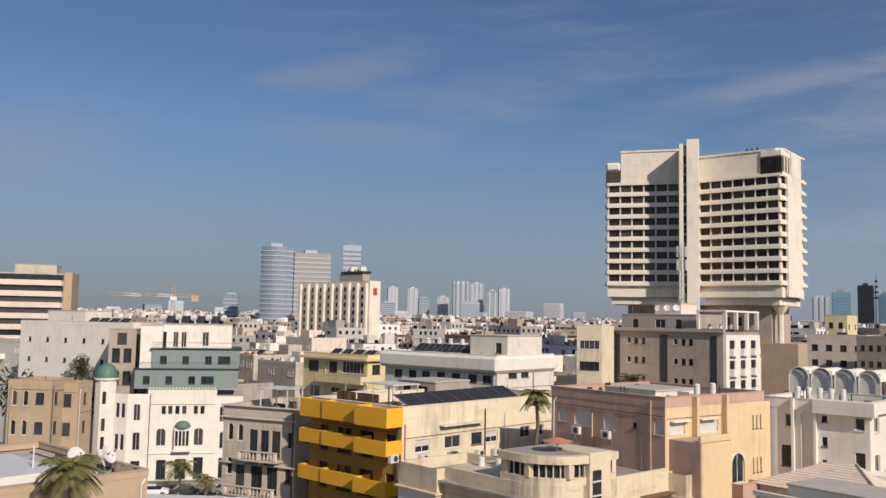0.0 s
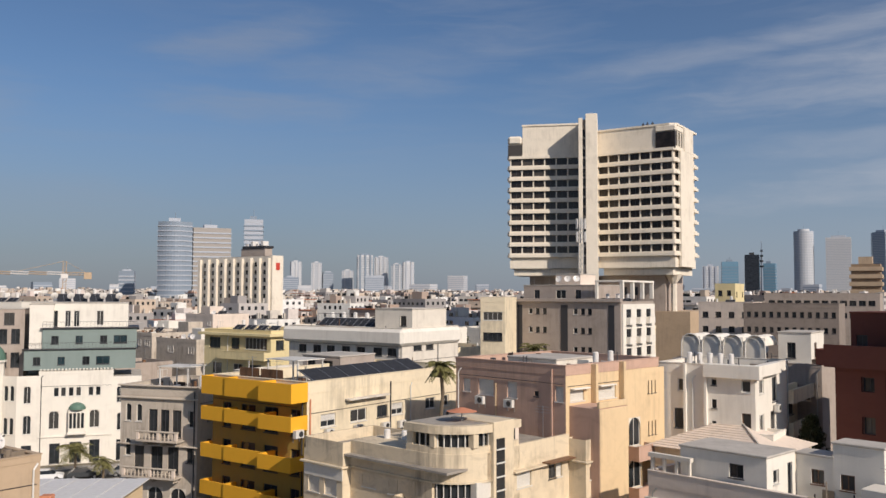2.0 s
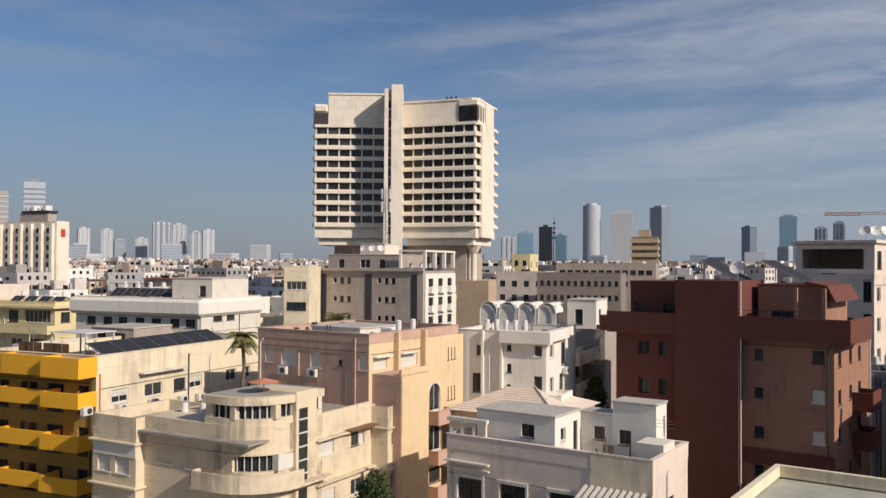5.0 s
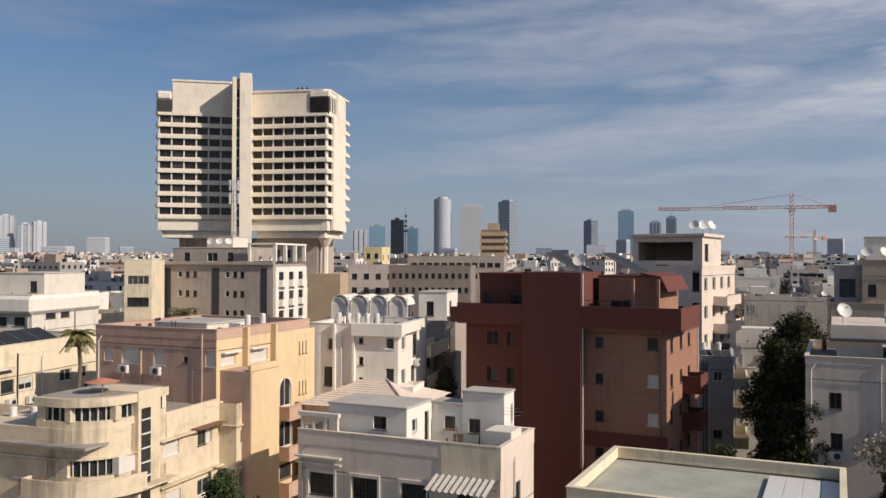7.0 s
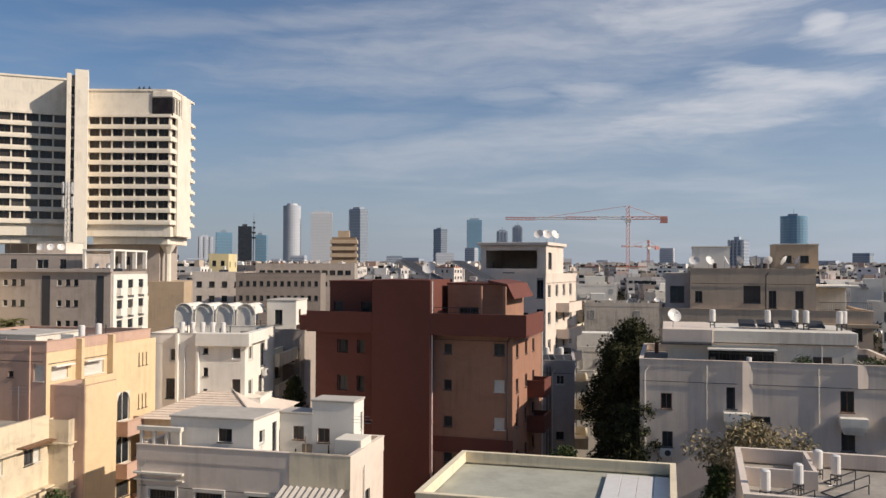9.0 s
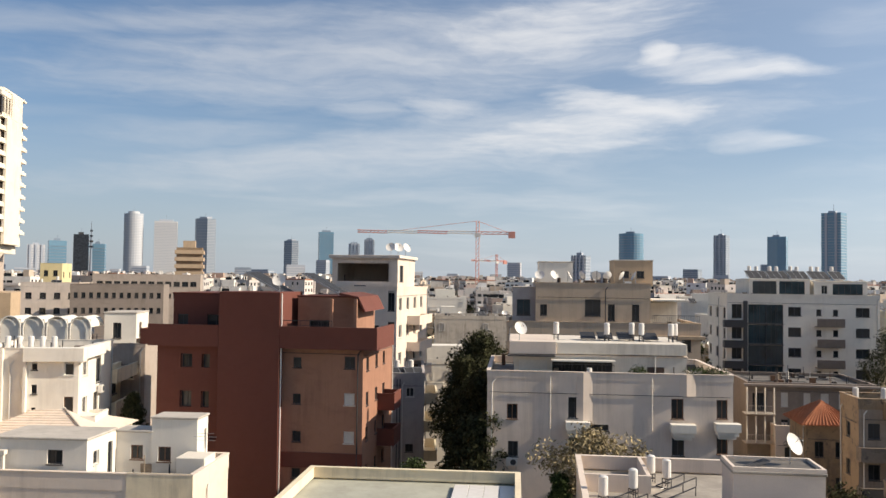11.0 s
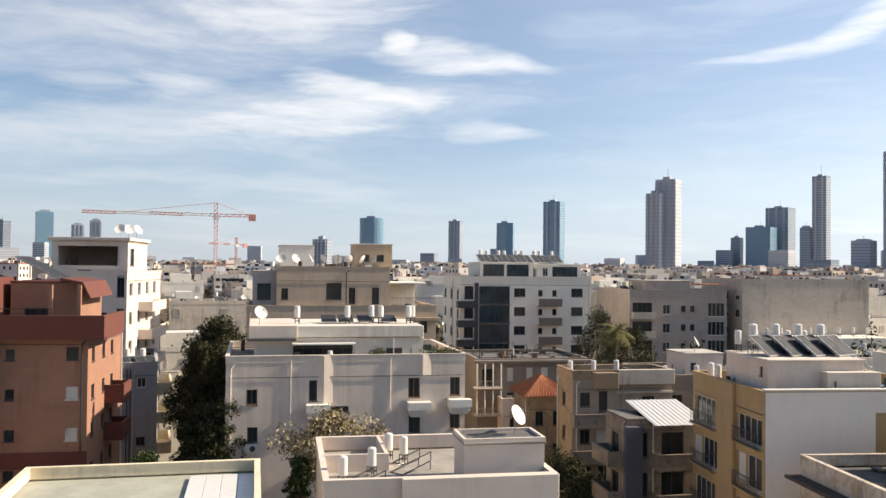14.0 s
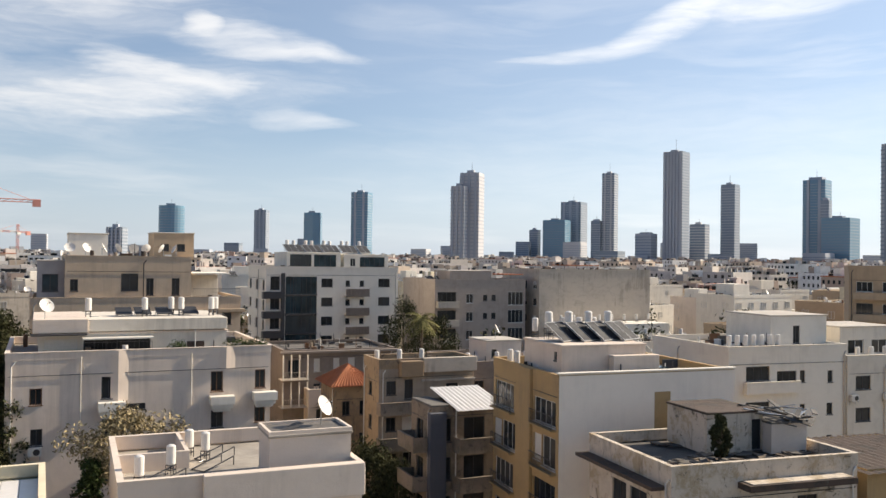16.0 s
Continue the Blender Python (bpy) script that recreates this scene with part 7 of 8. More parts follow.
mb = block("long_grey_block", "long grey flat-roofed block with ribbon windows", -29.0, 228.0, 92, 26, 14, 25.6, M["grey"], front=rows(12, 1, 25, (22.6, 19.6), 1.5, 1.2, ("dark",)), roof=M["roofw"])
for k in range(7):
    on(mb, boiler, 2 + 3.4 * k, 5, 24.8)
mb = block("tan_corner_flats", "tan flats with long shaded window bands", -57.4, 121.0, 80, 3.9, 8, 24.6, M["cream"], front=[(0.4, 21.0, 3.1, 1.3, "win"), (0.4, 17.8, 3.1, 1.3, "dark")])
mb = block("terrace_flats", "tan terraced flats with balcony rows at the edge", 132.0, 46.0, 158, 18, 14, 24.8, M["tan"], front=rows(5, 1, 17, (21.0, 17.8, 14.6, 11.4), 2.2, 1.5, ("dark", "win")), par=0.5)
for v in (20.0, 16.8, 13.6):
    balcony(mb, side_matrix(F, 18, 14), 0.5, 17.5, v, 1.0, 0.9, M["tan"])

# ---- hotel tower ----


def hotel():
    b = new("hotel_tower")
    b.matrix_basis = pose(-70.6, 222.4, 0, 0, 0, 90 - 95)
    tagged(b, "tall cream concrete hotel with ribbon windows and a lift shaft", "hotel")
    TAKEN.append((-92, 205, 88, 46, 40))
    left = b.matrix_basis.inverted() @ pose(-93.7, 216.0, 0, 0, 0, 90 - 73)
    right = pose(0, 0, 0)
    base, pitch, n = 36.4, 3.03, 9
    pane = Soup().box(0, 2.75, 0.02, 0.10, 0, 1.85).mesh("pane", M["tinted"])
    frame_m = Soup().box(1.34, 1.41, -0.02, 0.02, 0, 1.85).box(0, 2.75, -0.02, 0.02, 0, 0.05).mesh("window_frame", M["darkfr"])
    for m, w, d, top, count in ((left, 19.8, 18, 72.0, 6), (right, 21.4, 18, 69.6, 7)):
        wing = put("wing", Soup().box(0.3, w - 0.3, 0.5, d, 32.2, 63.4).mesh("wing", M["hotel"]), b, m)
        for j in range(n + 1):
            z = base + pitch * j - 1.18
            s = Soup().prism([(-0.5, 0.1), (0.1, -0.6), (w - 0.1, -0.6), (w + 0.5, 0.1), (w + 0.5, 14), (w + 0.8, 14.2), (w + 0.8, d), (-0.5, d)], z, z + 0.75)
            s.prism([(-0.35, 0.25), (0.15, -0.25), (w - 0.15, -0.25), (w + 0.35, 0.25), (w + 0.35, d), (-0.35, d)], z + 0.75, z + 1.17)
            put("floor_band", s.mesh("floor_band", M["hotel"]), b, m)
        step = (w - 1.0) / count
        for j in range(n):
            z = base + pitch * j
            for i in range(count):
                win = put("window", frame_m, b, m @ pose(0.6 + step * i, 0.22, z))
                put("pane", pane, win)
            for i in range(count + 1):
                put("pier", Soup().box(0.25 + step * i, 0.58 + step * i, -0.1, 0.5, z - 0.02, z + 1.87).mesh("pier", M["hotel"]), b, m)
            if m is right:
                for i in range(2):
                    win = put("window", frame_m, b, m @ pose(w - 0.25, 1.2 + 8.2 * i, z, 0, 0, 90))
                    put("pane", pane, win)
        # blank top storey with its cornice
        slab(b, "blank_storey", 3.7 if m is left else 0.2, w - (0.2 if m is left else 4.9), -0.1, d, 62.9, top - 0.5, M["hotel"]).matrix_local = m
        s = Soup().prism([(3.6 if m is left else 0, -0.35), (w - 1.2, -0.35), (w + 0.5, 0.9), (w + 0.5, d), (3.6 if m is left else 0, d)], top - 0.5, top)
        put("cornice", s.mesh("cornice", M["hotel"]), b, m)
        slab(b, "roof_deck", 3.8 if m is left else 0.5, w - 0.5, 0.6, d - 0.5, top - 0.6, top - 0.3, M["roof"]).matrix_local = m
        s = Soup().prism([(0.2, 0.2), (w - 0.2, 0.2), (w - 0.2, d), (0.2, d)], 32.2, 34.4).prism([(1.2, 1.4), (w - 1.2, 1.4), (w - 1.2, d), (1.2, d)], 30.3, 32.2)
        put("soffit", s.mesh("soffit", M["hotel"]), b, m)
        for i in (() if m is left else (2,)):
            s = Soup().tube((2.5 + (w - 5) * i / 2, 6, 20.8), (2.5 + (w - 5) * i / 2, 6, 28), 0.8, 0.8, 8).tube((2.5 + (w - 5) * i / 2, 6, 28), (2.5 + (w - 5) * i / 2, 6, 30.5), 0.8, 2.4, 8)
            put("flared_column", s.mesh("flared_column", M["hotel"]), b, m)
    # dark corner lookouts under the eaves
    slab(b, "corner_glass", 16.5, 21.7, -0.45, 6.0, 62.9, 67.4, M["tinted"], bevel=0)
    slab(b, "corner_head", 16.4, 21.95, -0.5, 6.1, 67.4, 69.12, M["hotel"], bevel=0.3)
    for y in (1.0, 3.2, 5.2):
        slab(b, "corner_fin", 21.65, 21.98, y, y + 0.5, 62.9, 67.4, M["hotel"])
    slab(b, "side_wall", 21.42, 22.1, 2.8, 14.0, 32.4, 62.9, M["hotel"])
    slab(b, "side_fin_wall", 21.42, 22.1, 6.2, 14.0, 62.92, 69.1, M["hotel"])
    g = slab(b, "corner_glass", -0.3, 3.65, -0.3, 6.0, 62.9, 66.4, M["tinted"], bevel=0)
    g.matrix_local = left
    g = slab(b, "corner_head", -0.4, 3.68, -0.4, 6.1, 66.4, 68.9, M["hotel"], bevel=0.6)
    g.matrix_local = left
    # lift shaft between the wings
    shaft = b.matrix_basis.inverted() @ pose(-73.0, 214.0, 0, 0, 0, 90 - 73)
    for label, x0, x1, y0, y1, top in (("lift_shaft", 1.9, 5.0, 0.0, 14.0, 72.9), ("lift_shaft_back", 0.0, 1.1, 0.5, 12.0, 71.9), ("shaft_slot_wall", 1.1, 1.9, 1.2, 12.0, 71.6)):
        # slot wall is a darker grey than the cream shaft around it
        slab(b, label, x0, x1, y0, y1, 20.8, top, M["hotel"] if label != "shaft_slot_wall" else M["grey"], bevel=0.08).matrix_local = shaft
    for j in range(14):
        put("shaft_window", Soup().box(1.1, 1.9, 1.10, 1.195, 33 + 2.6 * j, 35.0 + 2.6 * j).mesh("shaft_window", M["tinted"]), b, shaft)
    for x in (12.0, 13.2, 14.6):
        put("roof_aerial", Soup().tube((x, 3, 69.2), (x, 3, 71.0), 0.15, k=5).box(x - 0.3, x + 0.3, 2.8, 3.2, 70.2, 70.6).mesh("roof_aerial", M["darkfr"]), b)
    # podium
    slab(b, "podium", -24, 24, 3, 30, 0, 20.8, M["tan"])
    slab(b, "podium_room", -23, 17, 5, 20, 20.8, 30.3, M["grey"])
    for k in range(5):
        put("podium_window", Soup().box(-5 + 3.1 * k, -3 + 3.1 * k, 4.9, 4.995, 25.0, 27.2).mesh("podium_window", M["darkgl"]), b)


hotel()

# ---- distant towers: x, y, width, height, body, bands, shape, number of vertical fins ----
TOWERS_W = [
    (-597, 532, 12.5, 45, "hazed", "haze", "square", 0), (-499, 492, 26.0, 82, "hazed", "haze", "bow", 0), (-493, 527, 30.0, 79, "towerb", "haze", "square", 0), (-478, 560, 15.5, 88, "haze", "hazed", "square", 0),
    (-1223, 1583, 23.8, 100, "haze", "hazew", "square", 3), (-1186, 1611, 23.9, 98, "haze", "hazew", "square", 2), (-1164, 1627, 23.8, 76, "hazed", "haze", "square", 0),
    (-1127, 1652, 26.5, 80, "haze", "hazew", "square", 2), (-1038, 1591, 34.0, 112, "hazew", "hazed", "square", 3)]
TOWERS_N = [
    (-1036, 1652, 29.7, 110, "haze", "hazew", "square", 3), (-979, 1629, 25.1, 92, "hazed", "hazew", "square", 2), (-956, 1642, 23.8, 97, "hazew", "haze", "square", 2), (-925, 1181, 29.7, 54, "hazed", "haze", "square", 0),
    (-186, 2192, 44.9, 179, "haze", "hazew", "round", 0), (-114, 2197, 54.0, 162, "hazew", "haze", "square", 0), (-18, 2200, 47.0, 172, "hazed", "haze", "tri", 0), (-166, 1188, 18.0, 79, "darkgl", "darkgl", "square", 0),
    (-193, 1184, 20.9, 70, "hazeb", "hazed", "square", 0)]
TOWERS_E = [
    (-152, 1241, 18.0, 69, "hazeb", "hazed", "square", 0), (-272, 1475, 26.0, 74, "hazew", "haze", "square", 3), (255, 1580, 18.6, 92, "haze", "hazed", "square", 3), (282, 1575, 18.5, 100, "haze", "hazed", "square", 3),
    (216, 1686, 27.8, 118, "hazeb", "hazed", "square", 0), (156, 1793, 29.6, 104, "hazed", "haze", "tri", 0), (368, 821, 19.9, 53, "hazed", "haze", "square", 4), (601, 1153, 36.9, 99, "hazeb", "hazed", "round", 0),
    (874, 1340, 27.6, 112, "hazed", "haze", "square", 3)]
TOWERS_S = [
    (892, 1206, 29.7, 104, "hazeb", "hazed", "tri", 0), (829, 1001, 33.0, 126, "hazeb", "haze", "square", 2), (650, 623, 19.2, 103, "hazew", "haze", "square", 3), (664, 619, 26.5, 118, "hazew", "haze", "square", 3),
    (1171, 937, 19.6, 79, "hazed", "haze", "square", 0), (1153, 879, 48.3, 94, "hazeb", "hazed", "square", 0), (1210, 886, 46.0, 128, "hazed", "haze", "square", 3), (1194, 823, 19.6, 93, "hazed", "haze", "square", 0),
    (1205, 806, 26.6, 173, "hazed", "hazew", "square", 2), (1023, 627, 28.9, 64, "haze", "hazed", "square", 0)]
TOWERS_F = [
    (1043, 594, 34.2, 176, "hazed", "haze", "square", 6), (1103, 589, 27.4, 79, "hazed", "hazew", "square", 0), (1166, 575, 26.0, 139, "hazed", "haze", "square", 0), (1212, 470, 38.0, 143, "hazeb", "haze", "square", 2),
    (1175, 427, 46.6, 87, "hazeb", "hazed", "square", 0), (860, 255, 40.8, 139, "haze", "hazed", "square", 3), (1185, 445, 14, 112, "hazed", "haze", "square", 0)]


def ring_of(shape, w):
    if shape == "round":
        return [(w / 2 * math.cos(i * math.pi / 12), w / 2 + w / 2 * math.sin(i * math.pi / 12)) for i in range(24)]
    if shape == "bow":
        return [(w * (i / 12 - 0.5), 0.45 * w * (1 - math.cos((i / 12 - 0.5) * 2.1)) / 1.0) for i in range(13)] + [(w * 0.5, w * 0.9), (-w * 0.5, w * 0.9)]
    if shape == "tri":
        return [(-w / 2, 0.3 * w), (0.05 * w, 0), (w / 2, 0.12 * w), (w / 2, w), (-w / 2, w)]
    return [(-w / 2, 0), (w / 2, 0), (w / 2, w * 0.9), (-w / 2, w * 0.9)]


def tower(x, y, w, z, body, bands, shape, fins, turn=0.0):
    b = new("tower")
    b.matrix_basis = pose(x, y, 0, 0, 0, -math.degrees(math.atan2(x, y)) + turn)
    look_of = {"hazeb": "blue glass", "hazed": "grey glass", "hazew": "white clad", "haze": "haze-paled concrete", "darkgl": "dark glass", "towerb": "brown banded"}[body]
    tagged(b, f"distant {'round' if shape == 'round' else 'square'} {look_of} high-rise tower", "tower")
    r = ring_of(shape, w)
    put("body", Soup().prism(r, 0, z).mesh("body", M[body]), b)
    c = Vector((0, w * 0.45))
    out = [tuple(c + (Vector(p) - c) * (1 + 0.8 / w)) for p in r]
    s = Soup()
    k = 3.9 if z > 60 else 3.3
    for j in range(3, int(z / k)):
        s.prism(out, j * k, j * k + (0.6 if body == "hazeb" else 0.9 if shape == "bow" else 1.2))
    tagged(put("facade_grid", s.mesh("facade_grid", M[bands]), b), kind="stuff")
    for i in range(fins):
        u = -w / 2 + w * (i + 0.5) / fins
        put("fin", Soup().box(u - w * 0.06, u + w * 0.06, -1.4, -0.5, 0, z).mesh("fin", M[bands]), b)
    if fins < 0:
        return
    if int(x) % 3 == 0:
        put("crown", Soup().prism([tuple(c + (Vector(p) - c) * 0.6) for p in r], z, z + 0.03 * z).mesh("crown", M[bands]), b)
    else:
        put("plant_room", Soup().box(-w * 0.2, w * 0.15, w * 0.2, w * 0.5, z, z + 3).mesh("plant_room", M[bands]), b)
    put("roof_mast", Soup().tube((0, w * 0.4, z), (0, w * 0.4, z * 1.10), 0.35, 0.2, 5).mesh("roof_mast", M["hazed"]), b)


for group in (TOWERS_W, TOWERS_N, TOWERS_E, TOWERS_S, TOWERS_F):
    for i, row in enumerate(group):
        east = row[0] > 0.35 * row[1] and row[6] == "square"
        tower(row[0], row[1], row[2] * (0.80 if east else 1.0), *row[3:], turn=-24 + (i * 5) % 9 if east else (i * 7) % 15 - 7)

# slim mast on the skyline
rm = tagged(new("radio_mast"), "slim distant communications mast with a tapered lattice top", "mast")
rm.matrix_basis = pose(-154, 1191, 0)
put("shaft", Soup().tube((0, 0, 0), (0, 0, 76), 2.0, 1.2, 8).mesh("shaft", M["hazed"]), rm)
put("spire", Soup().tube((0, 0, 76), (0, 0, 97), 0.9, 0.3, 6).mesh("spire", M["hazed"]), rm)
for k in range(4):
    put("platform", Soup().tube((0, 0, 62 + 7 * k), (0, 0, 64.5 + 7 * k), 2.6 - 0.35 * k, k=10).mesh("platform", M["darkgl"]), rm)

# low towers of the outer quarters in haze-paled colours, small along the skyline
far_towers = random.Random(23)
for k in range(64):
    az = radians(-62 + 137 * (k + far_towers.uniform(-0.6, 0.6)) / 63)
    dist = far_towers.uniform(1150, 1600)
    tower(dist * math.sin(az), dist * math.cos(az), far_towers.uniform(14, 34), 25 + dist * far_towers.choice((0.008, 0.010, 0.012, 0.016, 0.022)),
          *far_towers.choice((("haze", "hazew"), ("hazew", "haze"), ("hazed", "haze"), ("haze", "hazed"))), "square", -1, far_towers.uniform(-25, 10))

# striped brown office and the stepped block at the left edge
ob = block("striped_office", "brown concrete office block with wide floor bands", -18, 450, 92, 12.5, 12, 40, M["rust"], par=0.3)
for j in range(9):
    slab(ob, "floor_band", -0.8, 13.3, -1.0, 12.6, 8 + 3.6 * j, 9.9 + 3.6 * j, M["tan"])
hut(ob, 3, 9, 3, 9, 39.8, 43.5, M["tan"])
so = block("stepped_office", "large concrete office block with ribbon windows and roof terraces", -236, 124, 40, 18.5, 16, 36, M["stone"], par=0.5)
for j in range(7):
    slab(so, "floor_band", -0.8, 18, -1.0, 15, 14 + 3.1 * j, 15.5 + 3.1 * j, M["wallgrey"])
    put("ribbon_window", Soup().box(0.5, 18.4, -0.15, -0.01, 15.5 + 3.1 * j, 17.1 + 3.1 * j).mesh("ribbon_window", M["glass"]), so)
hut(so, 5, 16, 3, 12, 35.6, 38.5, M["stone"])
slab(so, "end_wall", 18.5, 20.5, 1, 15, 0, 36.5, M["tan"])


def crane(x, y, z, arm, back, turn, label, red="craneR"):
    """A hammerhead tower crane."""
    b = tagged(new("tower_crane"), label, "crane")
    b.matrix_basis = pose(x, y, 0, 0, 0, turn)

    def lattice(a, c, half, bays):
        s = Soup()
        a, c = Vector(a), Vector(c)
        d = (c - a).normalized()
        p = Vector((0, 1, 0)) if abs(d.z) < 0.5 else Vector((1, 0, 0))
        q = d.cross(p)
        for u, v in ((1, 1), (1, -1), (-1, 1), (-1, -1)):
            s.tube(a + p * half * u + q * half * v, c + p * half * u + q * half * v, 0.2, k=4)
        for k in range(bays):
            e0, e1 = a.lerp(c, k / bays), a.lerp(c, (k + 1) / bays)
            for u in (1, -1):
                s.tube(e0 + p * half * u - q * half, e1 + p * half * u + q * half, 0.12, k=4)
                s.tube(e0 - p * half + q * half * u, e1 + p * half + q * half * u, 0.12, k=4)
        return s
    put("mast", lattice((0, 0, 0), (0, 0, z + 7), 0.9, 24).mesh("mast", M[red]), b)
    for k in range(4):
        put("jib", lattice((-arm * k / 4, 0, z), (-arm * (k + 1) / 4, 0, z + 0.4), 0.7, 8).mesh("jib", M[red] if k % 2 else M["craneW"]), b)
    put("counter_jib", lattice((0, 0, z), (back, 0, z), 0.7, 6).mesh("counter_jib", M[red]), b)
    put("counterweight", Soup().box(back - 4, back, -1, 1, z - 3, z + 0.5).mesh("counterweight", M[red]), b)
    put("cab", Soup().box(-1.8, 1.8, -2.4, -0.8, z - 2.6, z - 0.2).mesh("cab", M["craneW"]), b)
    put("tie_rod", Soup().tube((0, 0, z + 7), (-arm * 0.7, 0, z + 0.6), 0.12, k=4).tube((0, 0, z + 7), (back * 0.8, 0, z + 0.6), 0.12, k=4).mesh("tie_rod", M[red]), b)


crane(149.7, 477, 53.2, 71, 22, -17.4, "red and white tower crane over distant roofs")
crane(288, 850, 46, 30, 12, 10, "small distant red tower crane")
crane(-409, 321, 36, 36, 14, 52, "ochre tower crane over distant roofs", "tan")

# ---- plants ----


def tree(x, y, h, r, mat, label, seed, leaves=2600, size=0.28, tall=1.0, z=0.0, low=0.38):
    rnd = random.Random(seed)
    b = tagged(new("tree"), label, "tree")
    b.matrix_basis = pose(x, y, z)
    put("trunk", Soup().tube((0, 0, 0), (0.1, 0.1, h * (low + 0.07)), 0.014 * h + 0.06, 0.010 * h + 0.04, 8).mesh("trunk", M["bark"]), b)
    blobs = []
    for k in range(46):
        a, e = k * 2.4, (k + 0.5) / 46
        rr = r * (0.2 + 0.75 * math.sin(math.pi * min(0.97, e + 0.08))) * rnd.uniform(0.45, 1.25)
        p = Vector((rr * math.cos(a), rr * math.sin(a), h * (low + (0.94 - low) * e * tall)))
        blobs.append((*p, r * rnd.uniform(0.12, 0.34)))
        if k % 3 == 0:
            put("limb", Soup().tube((0.05, 0.05, h * (low - 0.02)), p, 0.007 * h, 0.02, 5).mesh("limb", M["bark"]), b)
    put("crown", crown_mesh(rnd, blobs, leaves, size, mat), b)
    return b


def palm(x, y, z, h, r, label, seed=1, fronds=26, skirt=0.0):
    rnd = random.Random(seed)
    b = tagged(new("palm_tree"), label, "palm", "palms")
    b.matrix_basis = pose(x, y, z)
    s = Soup()
    for k in range(10):
        s.tube((0.02 * k * (k % 2), 0, h * k / 10), (0.02 * (k + 1) * ((k + 1) % 2), 0, h * (k + 1) / 10), 0.20 - 0.006 * k, 0.17 - 0.006 * k, 8)
    put("trunk", s.mesh("trunk", M["bark"]), b)
    if skirt:
        put("dead_leaf_skirt", Soup().tube((0, 0, h - skirt), (0, 0, h), 0.5, 0.35, 10).mesh("dead_leaf_skirt", M["bark"]), b)
    for k in range(fronds):
        a, lift = k * 2.399, rnd.uniform(-0.5, 1.15)
        pts = []
        for i in range(7):
            t = i / 6
            rad = r * t * math.cos(lift * (1 - 0.5 * t))
            pts.append(Vector((rad * math.cos(a), rad * math.sin(a), h + r * (math.sin(lift) * t - 0.62 * t * t))))
        f, side = Soup(), Vector((-math.sin(a), math.cos(a), 0))
        for i in range(6):
            f.tube(pts[i], pts[i + 1], 0.03, 0.02, 4)
            for u in (0.0, 0.2, 0.4, 0.6, 0.8):
                p = pts[i].lerp(pts[i + 1], u)
                ln = r * 0.30 * (1.1 - abs((i + u) / 6 - 0.4))
                d = (pts[i + 1] - pts[i]).normalized()
                for sg in (1, -1):
                    tip = p + (side * sg + d * 0.7 + Vector((0, 0, -0.35))) * ln
                    f.face([p, p + d * 0.035 + (tip - p) * 0.4, tip, p - d * 0.03 + (tip - p) * 0.4])
        put("frond", f.mesh("frond", M["leafp"]), b)


def ray_place(az, el, dist):
    """A spot dist metres away in that compass way and height angle."""
    a = radians(az)
    return dist * math.sin(a), dist * math.cos(a), 25 + dist * math.tan(radians(el))


x, y, z = ray_place(-28.04, -4.75, 62)
palm(x, y, 0, z, 1.2, "slim tall palm with a small ragged crown", 3, 30, 0.8)
x, y, z = ray_place(-57.4, -9.2, 46)
palm(x, y, 0, z, 1.55, "broad green palm with drooping fronds", 4, 44)
x, y, z = ray_place(-21.8, -3.6, 120)
palm(x, y, 0, z, 2.4, "bushy palm crown between flat roofs", 5, 34)
x, y, z = ray_place(-51.0, -9.4, 128)
palm(x, y, 0, z, 2.6, "dusty street palm before a white palace", 6, 30)
x, y, z = ray_place(-49.4, -10.2, 124)
palm(x, y, 0, z, 1.6, "small street palm beside parked cars", 7, 24)
x, y, z = ray_place(43.9, -4.0, 118)
palm(x, y, 0, z, 2.6, "tall palm rising among dark trees", 8, 30)
